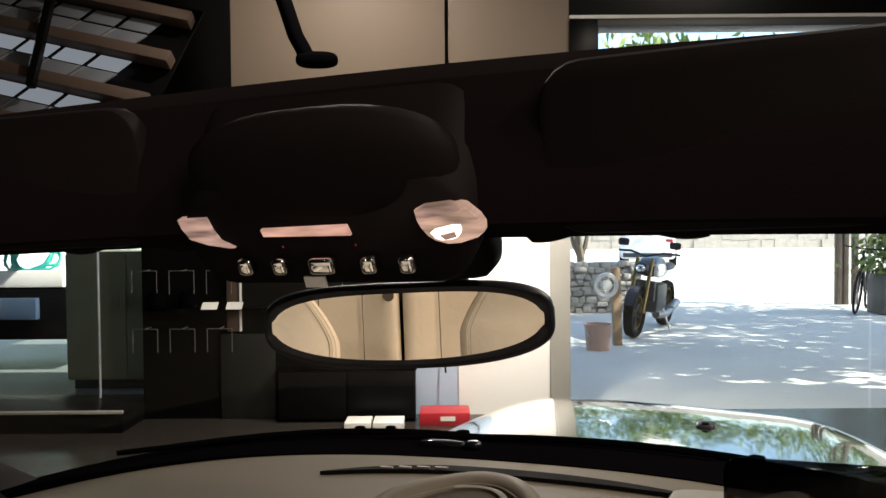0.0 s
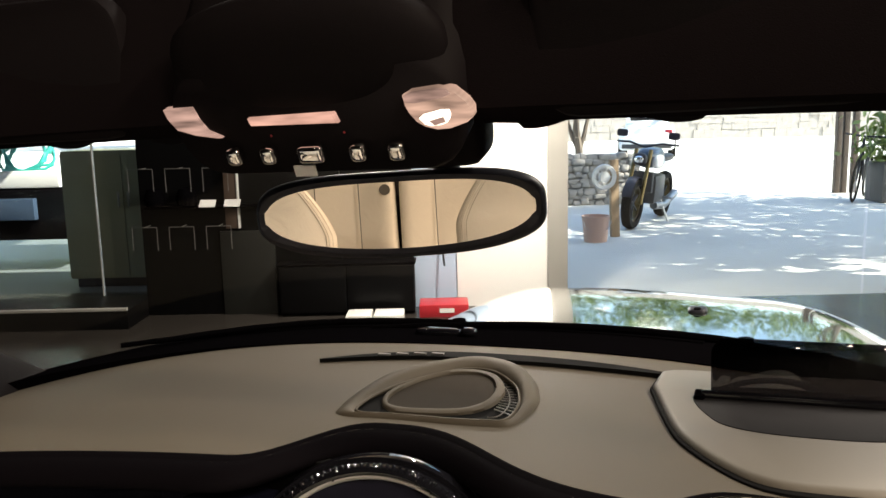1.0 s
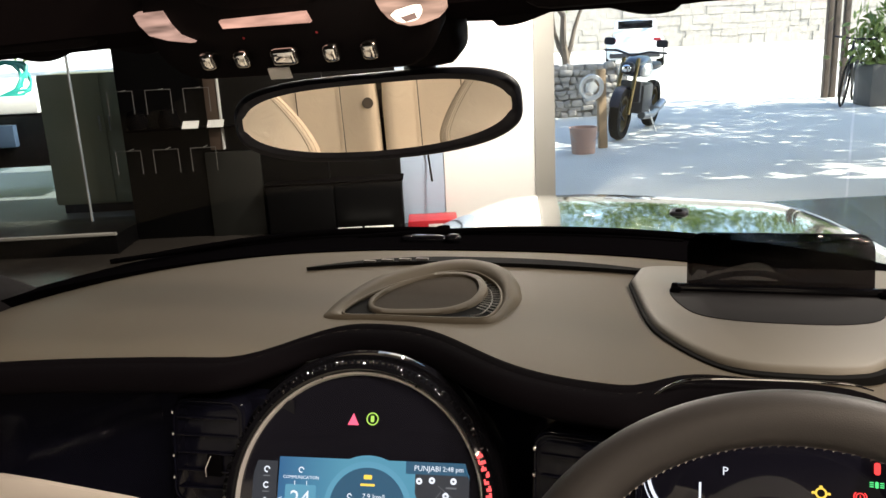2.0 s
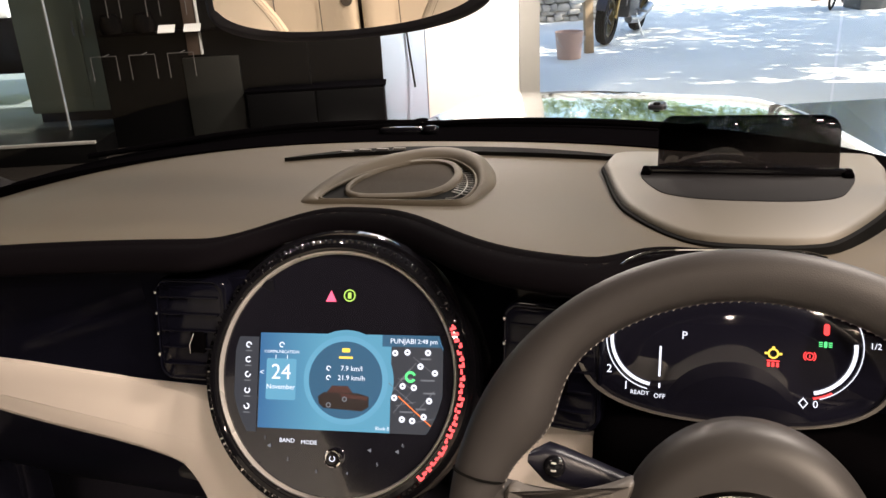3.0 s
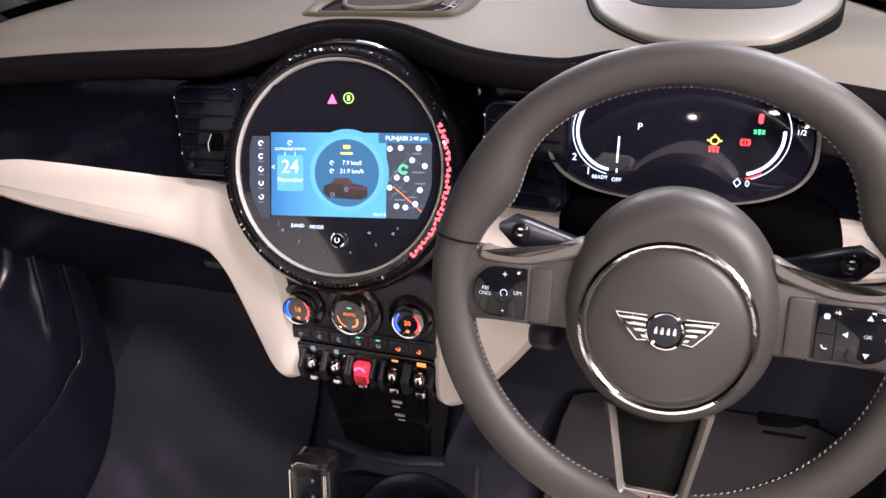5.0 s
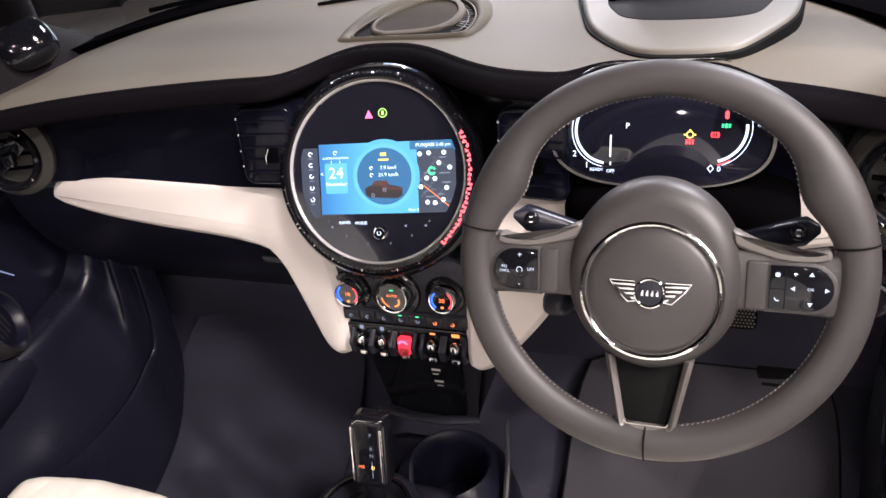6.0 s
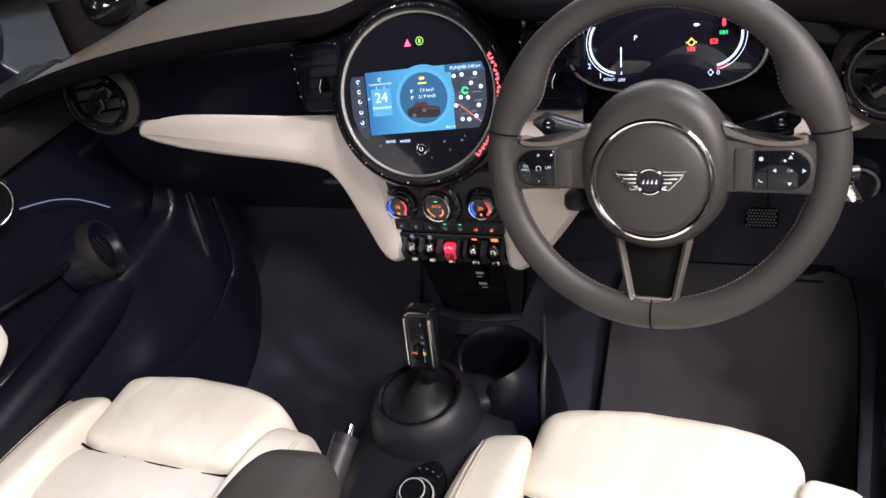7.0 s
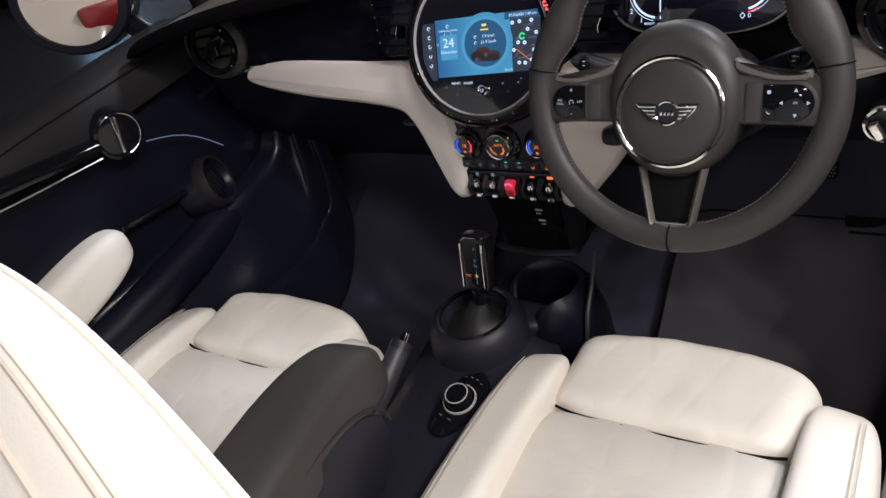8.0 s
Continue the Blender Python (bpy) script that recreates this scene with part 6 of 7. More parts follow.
bmesh.ops.remove_doubles(bm, verts=bm.verts, dist=1e-6)
rim = part("rim", bm, SOFT, sw, "thick dark leather rim", 70)
bm = B()
for i in range(200):
    a = 360 * i / 200
    if 171 < a < 194 or 346 < a or a < 9 or 258 < a < 282:
        continue
    r0, rr, rz = rim_at(a)
    box(bm, (0, 0, 0), (0.0008, 0.0027, 0.0007), 0, pose(0, 0, 0, 0, 0, a) @ pose(r0 - rr * 0.990, 0, rz * 0.12, 0, 0, 28))
st = part("stitching", bm, STITCH, rim, "pale stitches round the inside")
st["kind"] = "stuff"
for a in (10, 170, 270):
    bm = B()
    tube(bm, [((0.1705 + 0.0176 * math.cos(t)) * math.cos(radians(a)), (0.1705 + 0.0176 * math.cos(t)) * math.sin(radians(a)), 0.0163 * math.sin(t)) for t in [math.pi * k / 16 - 0.3 for k in range(19)]], 0.0009, 5)
    part("seam", bm, RUBBER, rim)
hub = part("hub", lathe(B(), [(0.001, -0.050), (0.074, -0.050), (0.082, -0.020), (0.081, 0.000), (0.076, 0.012), (0.066, 0.018), (0.060, 0.0185), (0.001, 0.0185)], 64, Matrix.Translation((0, -0.007, 0)) @ Matrix.Diagonal((0.98, 1.10, 1, 1))), HUBM, sw, "round padded hub", 50)
part("chrome_ring", lathe(B(), [(0.0590, 0.016), (0.0595, 0.0205), (0.0615, 0.022), (0.0640, 0.0205), (0.0650, 0.016)], 80, Matrix.Translation((0, -0.0190, 0)), close=True), SPARK, sw, "polished chrome hub ring")
part("hub_pad", lathe(B(), [(0.001, 0.012), (0.059, 0.012), (0.058, 0.019), (0.052, 0.0225), (0.03, 0.0245), (0.001, 0.025)], 64, Matrix.Translation((0, -0.0190, 0))), HUBM, sw, "", 60)
# plain winged badge
badge = part("badge", lathe(B(), [(0.0115, 0.0235), (0.0118, 0.0270), (0.0130, 0.0280), (0.0142, 0.0270), (0.0145, 0.0235)], 40, Matrix.Translation((0, -0.0190, 0)), close=True), CHROME, sw, "chrome winged badge")
part("badge_face", prism(B(), disc(0.0116, 0, -0.0190, 32), 0.0235, 0.0262, 0.0004), PLAST, badge)
for k in range(4):
    part("badge_mark", box(B(), (-0.0066 + 0.0044 * k, -0.0190, 0.0265), (0.0024, 0.0056, 0.0010), 0.0002), CHROME, badge)
for s in (-1, 1):
    for k in range(4):
        y = -0.0120 - 0.0042 * k
        x1 = 0.0345 - 0.0055 * k
        pts = [(s * 0.0130, y - 0.0013), (s * (x1 - 0.002), y - 0.0013 + 0.0002), (s * x1, y + 0.0016), (s * 0.0130, y + 0.0013)]
        part("wing_bar", prism(B(), pts if s > 0 else pts[::-1], 0.0235, 0.0268, 0.0004), CHROME, badge)
    bm = B()
    tube(bm, [(s * 0.0135, -0.0090, 0.0262), (s * 0.036, -0.0087, 0.0262), (s * 0.030, -0.0170, 0.0262), (s * 0.0195, -0.0280, 0.0262), (s * 0.0125, -0.0270, 0.0262)], 0.0009, 6)
    part("wing_outline", bm, CHROME, badge)
# side spokes with button pads
for s in (-1, 1):
    bm = B()
    secs = []
    for k in range(9):
        f = k / 8
        x = s * (0.068 + 0.098 * f)
        top, low = 0.026 - 0.010 * f + 0.012 * f ** 4, -0.034 - 0.004 * f ** 4
        secs.append([(x, (top + low) / 2 + (top - low) / 2 * a, -0.008 + b * 0.016) for a, b in ((-1, -0.8), (1, -0.8), (1.0, 0), (0.93, 0.75), (0.8, 0.95), (-0.8, 0.95), (-0.93, 0.75), (-1.0, 0))])
    sp = part("spoke", rings(bm, secs), HUBM, sw, "grey spoke", 50)
    pts = [(0.066, 0.026), (0.082, 0.0195), (0.112, 0.0115), (0.140, 0.0125), (0.150, 0.0165), (0.147, 0.0275), (0.136, 0.0235), (0.112, 0.0230), (0.084, 0.0320), (0.066, 0.0420)]
    pts = chaikin([(s * x, y) for x, y in (pts if s > 0 else pts[::-1])])
    # satin blade; its pale colour includes the light on an upward-facing ledge
    part("spoke_blade", rings(B(), [[(x, y, z) for x, y in inset(pts, d)] for d, z in ((0.0, -0.010), (0.0, 0.004), (0.0012, 0.0075), (0.0035, 0.0095))]), BLADE, sw, "satin blade along the spoke, paled for light from above")
    x0, x1 = (0.107, 0.150) if s < 0 else (0.100, 0.1515)
    cy, hh = (-0.0085, 0.0200) if s < 0 else (-0.0085, 0.0195)
    n = [(x1 - hh + hh * math.cos(radians(t)), cy + hh * math.sin(radians(t))) for t in range(-90, 91, 12)]
    pts = n + [(x0, cy + hh), (x0, cy - hh)]
    pts = pts if s > 0 else [(-x, y) for x, y in pts][::-1]
    pad = part("button_pad", prism(B(), pts, 0.002, 0.0115, 0.0015), GLOSS, sw, "gloss black button pad")
    part("pad_bed", prism(B(), inset(pts, -0.004), 0.0, 0.0088, 0.003), SOFT, pad, "soft dark surround")
    part("pad_cheek", prism(B(), rrect(0.018, 0.044, 0.003, s * (x0 - 0.0105), cy), 0.0, 0.0092, 0.002), HUBM, pad, "dark grey cheek beside the buttons")
    if s > 0:
        part("button_gap", box(B(), (0.1125, cy, 0.0114), (0.0008, 0.037, 0.0006)), RUBBER, pad)
        part("button_gap", box(B(), (0.1062, cy - 0.001, 0.0114), (0.0115, 0.0008, 0.0006)), RUBBER, pad)
    else:
        part("button_gap", tube(B(), [(-0.1245 + 0.0085 * math.cos(t), cy + 0.0085 * math.sin(t), 0.0114) for t in [math.pi * k / 16 for k in range(32)]], 0.0004, 5, closed=True), RUBBER, pad)
    cx = -0.1275 if s < 0 else 0.1285
    if s < 0:
        text("+", 0.008, E_DIM, pad, cx + 0.003, 0.0055, 0.0119)
        text("-", 0.008, E_DIM, pad, cx + 0.003, -0.0225, 0.0119)
        text("RES", 0.0038, E_DIM, pad, cx - 0.0120, -0.0065, 0.0119)
        text("CNCL", 0.0038, E_DIM, pad, cx - 0.0120, -0.0107, 0.0119)
        text("LIM", 0.0044, E_DIM, pad, cx + 0.0140, -0.0080, 0.0119)
        part("cruise_mark", flat(B(), arcband(0.0024, 0.0031, -40, 240, cx + 0.003, -0.0090, 14), 0.0119), E_DIM, pad)
    else:
        for x, y, a in ((0.0045, 0.0045, 90), (0.0045, -0.0215, -90), (-0.0095, -0.0085, 180), (0.0170, -0.0085, 0)):
            ca, sa = math.cos(radians(a)), math.sin(radians(a))
            tri = [(0.0024, 0), (-0.0014, 0.0022), (-0.0014, -0.0022)]
            part("arrow_mark", flat(B(), [(cx + x + p * ca - q * sa, y + p * sa + q * ca) for p, q in tri], 0.0119), E_DIM, pad)
        text("OK", 0.0038, E_DIM, pad, cx + 0.0045, -0.0085, 0.0119)
        part("talk_mark", flat(B(), rrect(0.004, 0.004, 0.001, cx - 0.0225, 0.003, 2), 0.0119), E_DIM, pad)
        part("phone_mark", flat(B(), arcband(0.0020, 0.0030, 180, 300, cx - 0.0215, -0.0175, 10), 0.0119), E_DIM, pad)
# lower spoke, a frame round a gloss window
out_ = [(-0.0270, -0.1560), (-0.0200, -0.1605), (0.0200, -0.1605), (0.0270, -0.1560), (0.0410, -0.0850), (-0.0410, -0.0850)]
in_ = [(-0.0205, -0.1495), (-0.0180, -0.1520), (0.0180, -0.1520), (0.0205, -0.1495), (0.0325, -0.0850), (-0.0325, -0.0850)]
mid_ = [(0.5 * (a[0] + b[0]), 0.5 * (a[1] + b[1])) for a, b in zip(out_, in_)]
bm = rings(B(), [[(x, y, z) for x, y in q] for q, z in ((out_, -0.006), (out_, 0.003), (mid_, 0.0085), (in_, 0.0045), (in_, -0.006), (out_, -0.006))], caps=(False, False))
bmesh.ops.remove_doubles(bm, verts=bm.verts, dist=1e-6)
part("lower_spoke", bm, BLADE, sw, "satin grey lower spoke frame", 60)
part("lower_window", prism(B(), inset(in_, -0.002), -0.010, -0.002, 0.001), RUBBER, sw, "gloss black window in the lower spoke")
part("window_edge", tube(B(), [(x, y, 0.0046) for x, y in in_[:4]], 0.0007, 6), SILV, sw)

part("column_cowl", pillow(B(), (0.362, 0.772, 0.898), (0.122, 0.050, 0.050), 0.35, 0.45, 40, 18), COWLM, dash, "black cowl under the instruments", 60)
col = thing("steering_column", SW @ pose(0, -0.01, -0.10), "black steering column cover with two stalks", "steering column")
part("cover", pillow(B(), (0, 0, -0.03), (0.075, 0.060, 0.09), 0.5, 0.6), PLAST, col)
for s in (-1, 1):
    secs = []
    for k in range(9):
        f = k / 8
        x, y, z = s * (0.055 + 0.085 * f), 0.025 + 0.024 * f, 0.040 + 0.026 * f
        h, d = (0.008 + 0.007 * f) * math.sqrt(max(0.02, 1 - max(0.0, f - 0.86) / 0.15)), 0.010 + 0.004 * f
        secs.append([(x, y + h * spow(math.sin(t), 0.7), z + d * spow(math.cos(t), 0.7)) for t in [2 * math.pi * i / 20 for i in range(20)]])
    lv = part("stalk", rings(B(), secs), DOORM, col, "black wedge-shaped stalk", 50)
    part("stalk_button", pillow(B(), (s * 0.122, 0.0460, 0.0765), (0.0075, 0.0075, 0.0035), 0.9, 0.95), GLOSS, lv)
    for k in (-1, 1):
        part("stalk_mark", pillow(B(), (s * 0.122, 0.0460 + 0.0025 * k, 0.0800), (0.0018, 0.0007, 0.0004)), WHITEP, lv)
part("adjust_lever", pillow(B(), (-0.105, -0.050, 0.010), (0.016, 0.014, 0.030), 0.7, 0.7), PLAST, col, "black column release lever")

# ---- rear-view mirror and overhead console ----
MR = facing(0.0205, 0.8555, 1.271, -1.55, 11.5, 1.3)
rv = thing("rear_view_mirror", MR, "frameless-looking rear-view mirror in a black case showing cream seats", "mirror")


def mirror_outline(k):
    pts = []
    for i in range(64):
        a = 2 * math.pi * i / 64
        x = 0.1262 * spow(math.cos(a), 0.62)
        y = 0.0378 * spow(math.sin(a), 0.62) * (0.97 if math.sin(a) > 0 else 1.0 - 0.10 * (x / 0.118) ** 2) + 0.0015 * (x / 0.118) ** 2 - 0.0035
        pts.append((x - math.copysign(k, x) * min(1, abs(x) / 0.02), y - math.copysign(k, math.sin(a)) * min(1, abs(math.sin(a)) * 4)))
    return pts


bm = B()
rings(bm, [[(x * 0.8, y * 0.7, -0.035) for x, y in mirror_outline(0)], [(x * 0.97, y * 0.96, -0.018) for x, y in mirror_outline(0)], [(x, y, -0.004) for x, y in mirror_outline(0)], [(x, y, 0.001) for x, y in mirror_outline(0.0012)], [(x, y, 0.0042) for x, y in mirror_outline(0.0045)], [(x, y, 0.0015) for x, y in mirror_outline(0.0086)]])
part("case", bm, PLAST, rv, "black rounded case", 60)
bm = B()
flat(bm, mirror_outline(0.0088), 0.0026)
part("mirror_glass", bm, MIRROR, rv, "clear mirror glass")
part("stem", tube(B(), [(0.03, 0.0, -0.03), (0.04, 0.04, -0.03), (0.045, 0.085, -0.02)], 0.014, 12), PLAST, rv)

OC = facing(0.0, 0.751, 1.346, -24)
oc = thing("overhead_console", OC, "black overhead console with lit map lamps and chrome switches", "overhead console")
bm = B()
rings(bm, [[(x * k, y * k2 + dy, z) for x, y in rrect(0.235, 0.080, 0.034)] for k, k2, dy, z in ((1.06, 1.5, 0.03, -0.06), (1.04, 1.25, 0.015, -0.03), (1.0, 1.05, 0.0, -0.006), (0.97, 0.97, 0.0, 0.0))])
part("housing", bm, HEADL, oc, "", 60)
part("dome", pillow(B(), (0.0, 0.045, -0.02), (0.11, 0.045, 0.025), 0.8, 0.8), HEADL, oc)
RL = [(0.079, 0.021), (0.113, 0.024), (0.128, 0.009), (0.127, -0.002), (0.104, -0.009), (0.088, -0.004), (0.080, 0.008)]
rl = part("right_lamp", prism(B(), chaikin(RL[::-1], 1), -0.004, 0.006, 0.003), LENSW, oc, "lit warm map lamp")
part("lens_band", prism(B(), chaikin([(0.081, 0.021), (0.111, 0.0232), (0.116, 0.017), (0.081, 0.012)][::-1], 1), 0.005, 0.0070, 0.001), LENSD, rl)
part("bulb", prism(B(), chaikin([(0.088, 0.004), (0.112, 0.009), (0.113, 0.003), (0.108, -0.003), (0.094, -0.004)][::-1], 1), 0.005, 0.0072, 0.001), BULB, rl, "bright bulb behind the lens")
part("reflector", prism(B(), [(0.0965, 0.0005), (0.1075, 0.003), (0.1085, -0.001), (0.1000, -0.003)][::-1], 0.0065, 0.0080, 0.0005), LENSD, rl)
LL = [(0.0, 0.0), (0.0258, 0.0004), (0.0286, -0.0106), (0.033, -0.019), (0.0445, -0.025), (0.040, -0.0252), (0.021, -0.022), (0.0064, -0.017), (0.001, -0.0075)]
part("left_lamp", prism(B(), [(-0.1185 + x, 0.018 + y) for x, y in LL][::-1], -0.004, 0.003, 0.0), LENSD, oc, "pale map lamp lens")
part("glow_strip", prism(B(), [(-0.047, 0.0075), (-0.0455, 0.0015), (0.0265, 0.0005), (0.0245, 0.0085)][::1], 0.0, 0.005, 0.002), LENSR, oc, "pinkish glowing strip")
for i, x in enumerate((-0.066, -0.036, 0.0, 0.038, 0.068)):
    bm = box(B(), (x, -0.021, 0.006), (0.022 if i == 2 else 0.013, 0.014, 0.012), 0.0055, None, 4)
    part("switch", bm, SPARK if i != 2 else CHROME, oc, "chrome toggle switch" if i != 2 else "black centre switch")
part("label_tag", box(B(), (-0.011, -0.036, 0.004), (0.018, 0.009, 0.002), 0.0005), WHITEP, oc, "small white tag")
for x in (-0.03, 0.03):
    part("indicator", flat(B(), disc(0.0010, x, -0.006, 10), 0.0052), REDM, oc)
part("mount_neck", box(B(), (0.072, -0.027, -0.10), (0.060, 0.11, 0.05), 0.02, None, 3), HEADL, oc)

# ---- seats ----


def crease(x, y, pitch=0.078, fan=0.2):
    """Depth of the quilting: slanting seams that cross in long diamonds on the thigh pad, lengthwise ones behind it, and broad soft dents."""
    d = 0.0
    for k in ((0.34, -0.34) if fan > 1 else (0.05,)):
        f = ((x * (1 + 0.4 * fan * y) + k * y) / pitch + 0.5) % 1.0
        d = max(d, math.exp(-(min(f, 1 - f) * pitch / (0.0050 if fan > 1 else 0.0036)) ** 2))
    return d + 0.35 * math.sin(9 * y + 40 * x) * math.sin(23 * y - 31 * x)


PIPEC = mat("cream_seam", (0.50, 0.45, 0.38), 0.7)


def padded(bm, at, half, tilt, bow, depth, fan, corner=0.06):
    """A stitched leather pad: softly rounded all round, its front edge bowed, quilting pressed into the top."""
    def f(u, v):
        p, q = 2 * u - 1, 2 * v - 1
        x = half[0] * p * (1 - (0.06 + corner * 0.6) * q ** 8)
        y = half[1] * q * (1 - corner * p ** 6) - bow * p * p * max(0.0, q) ** 2
        edge = max(0.0, (1 - p ** 8) * (1 - q ** 8))
        z = half[2] * edge ** 0.38 + tilt * q - depth * crease(x, y, 0.078, fan) * min(1.0, 3 * edge)
        z += 0.0013 * math.sin(46 * x + 21 * y + at[1] * 9) * math.sin(37 * y - 13 * x + 1.3) + 0.0004 * math.sin(120 * x + 63 * y) * math.sin(71 * y + 2)
        return (at[0] + x, at[1] + y, at[2] + z)
    return sheet(bm, f, 110, 64, (0, 0, -0.03))


def seat(cx, dy, label, bx=0.0, by=0.015, bz=0.0, bt=12.3, HW=0.2485):
    s = thing("front_seat", pose(cx, dy, 0.29), label, "car seat", "front seats")
    part("rail_base", box(B(), (0, 0.12, 0.06), (0.42, 0.46, 0.12), 0.03), PLAST, s)
    part("shell", pillow(B(), (0, 0.17, 0.165), (0.252, 0.30, 0.07), 0.35, 0.4), PIPE, s, "dark seat shell")
    cu = part("cushion", padded(B(), (0, 0.135, 0.215), (0.178, 0.290, 0.052), 0.02, 0.0, 0.0006, 0.4, 0.02), CREAMP, s, "slightly greyer cream quilted cushion", 70)
    th = part("thigh_support", padded(B(), (0, 0.493, 0.211), (0.172, 0.087, 0.074), 0.0, 0.022, 0.0006, 1.2, 0.13), CREAM, s, "cream thigh support", 70)
    # seam drawn black, with the shadow line of the overlapping pad put in
    bm = B()
    tube(bm, [(0.152 * p, 0.493 - 0.0875 * (1 - 0.13 * p ** 6), 0.2690 - 0.004 * p ** 8) for p in [i / 14 - 1 for i in range(29)]], 0.0022, 6)
    part("seam", bm, RUBBER, th)
    for sx in (-1, 1):
        bo = part("side_bolster", pillow(B(), (sx * 0.208, 0.245, 0.230), (0.047, 0.268, 0.056), 0.42, 0.42, 44, 20, lambda q, p: (q.x - sx * 0.008 * max(0.0, p.y) ** 2, q.y, q.z + 0.018 * (1 - p.y ** 2) - 0.010 * sx * p.x)), CREAM, s, "cream side bolster", 70)
        for off in (0.019, 0.025):
            tops = [(0.02 + 0.46 * i / 24) for i in range(25)]
            part("stitch_line", tube(B(), [(sx * (0.208 + off - 0.008 * max(0.0, (y - 0.245) / 0.268) ** 2), y, 0.2850 + 0.018 * (1 - ((y - 0.245) / 0.268) ** 2) - 0.056 * (1 - max(0.0, 1 - abs((y - 0.245) / 0.268) ** 4.76) ** 0.21)) for y in tops], 0.0007, 5), STITCHC, bo)
        bm = B()
        tube(bm, [(sx * 0.255, -0.02 + 0.50 * i / 16, 0.226 + 0.020 * math.sin(math.pi * i / 16)) for i in range(17)], 0.004, 6)
        part("piping", bm, PIPE, bo)
    BK = pose(bx, by, 0.25 + bz, bt, 0, 0)
    H0, H1, LEANF = 0.535, 0.7565, 0.096

    def half(h):
        if h <= H0:
            return HW * (0.80 + 0.20 * math.sin(math.pi / 2 * min(1.0, max(0.0, h + 0.05) / 0.30)))
        return HW * max(0.0, 1 - ((h - H0) / (H1 - H0)) ** 1.264) ** (1 / 1.835)

    def skin(x, h, sign=1):
        """The front (or back) of the backrest at x across and h up; its head leans forward."""
        u = max(0.0, (h - H0) / (H1 - H0))
        dep = (0.045 + 0.02 * max(0.0, 1 - h / H0)) * (1 - 0.5 * u * u) * math.sqrt(max(0.0, 1 - u ** 6))
        return LEANF * u * u + sign * dep * max(0.0, 1 - min(1.0, abs(x) / max(1e-4, half(h))) ** 3) ** (1 / 3)

    hs = [-0.05 + 0.585 * k / 24 for k in range(24)] + [H0 + (H1 - H0) * math.sin(math.pi / 2 * k / 30) for k in range(30)] + [H1 - 0.00005]
    rows = []
    for h in hs:
        w, ring = half(h), []
        for i in range(56):
            t = 2 * math.pi * i / 56
            x = w * spow(math.cos(t), 0.67)
            ring.append(BK @ Vector((x, skin(x, h, 1 if math.sin(t) >= 0 else -1), h)))
        rows.append(ring)
    back = part("backrest", rings(B(), rows), CREAM, s, "cream leather backrest with domed top", 70)
    for side, lines in ((1, ((0.972, 0.0008, STITCHC), (0.948, 0.0028, CREAM), (0.930, 0.0024, CREAM), (0.920, 0.0008, PIPEC))), (-1, ((0.994, 0.0007, STITCHC), (0.986, 0.0008, PIPEC), (0.93, 0.0012, STITCHC)))):
        for k, rad, ma in lines:
            pts = []
            for i in range(-60, 61):
                h = 0.10 + (H1 - 0.10) * math.sin(math.pi / 2 * (1 - abs(i) / 60))
                x = math.copysign(k * half(h), i) if i else 0.0
                h2 = min(h, H0) + max(0.0, h - H0) * (0.30 + 0.70 * k)
                pts.append(BK @ Vector((x, skin(x, h2, side) + side * 0.0004, h2)))
            part("stitch_line", tube(B(), pts, rad, 5), ma, back)
    part("lumbar_pad", pillow(B(), (0, 0.045, 0.25), (0.150, 0.028, 0.20), 0.5, 0.5, 40, 20, None, BK), CREAM, s, "cream lumbar pad", 70)
    for sx in (-1, 1):
        part("back_bolster", pillow(B(), (sx * 0.195, 0.045, 0.22), (0.042, 0.045, 0.21), 0.7, 0.6, 36, 20, None, BK), CREAM, s, "cream back bolster", 70)
    return s


seat(0.347, 0.020, "cream leather driver seat with quilted cushion and stitched headrest", 0.035, -0.094, 0.0085, 10.7, 0.2525)
seat(-0.373, -0.032, "cream leather passenger seat with quilted cushion", 0.0, -0.015)

rear = thing("rear_bench", pose(0, -0.78, 0.30), "cream leather rear bench with upright seams", "rear seat")
part("bench_cushion", pillow(B(), (0, 0.16, 0.16), (0.56, 0.25, 0.075), 0.35, 0.25), CREAM, rear, "", 70)
for sx in (-1, 1):
    b = part("backrest", pillow(B(), (sx * 0.285, -0.06, 0.55), (0.281, 0.075, 0.42), 0.35, 0.3, 48, 20, lambda q, p: (q.x, q.y + 0.02 * math.cos(q.x * 22) * (p.y > 0.3) - 0.12 * (q.z / 0.33) * 0.3, q.z)), CREAM, rear, "cream rear backrest", 70)
    for x in (0.11, 0.235, 0.43):
        bm = B()
        tube(bm, [(sx * x, 0.036 - 0.036 * (k / 8 - 1) - 0.01, 0.25 + 0.62 * k / 16) for k in range(17)], 0.0016, 5)
        part("seam", bm, PIPE, b)
part("belt_anchor", lathe(B(), [(0.001, 0), (0.016, 0), (0.014, 0.010), (0.001, 0.012)], 24, facing(-0.035, 0.005, 0.78, 10)), PIPE, rear, "small dark anchor cover")

# ---- doors and outside mirrors ----


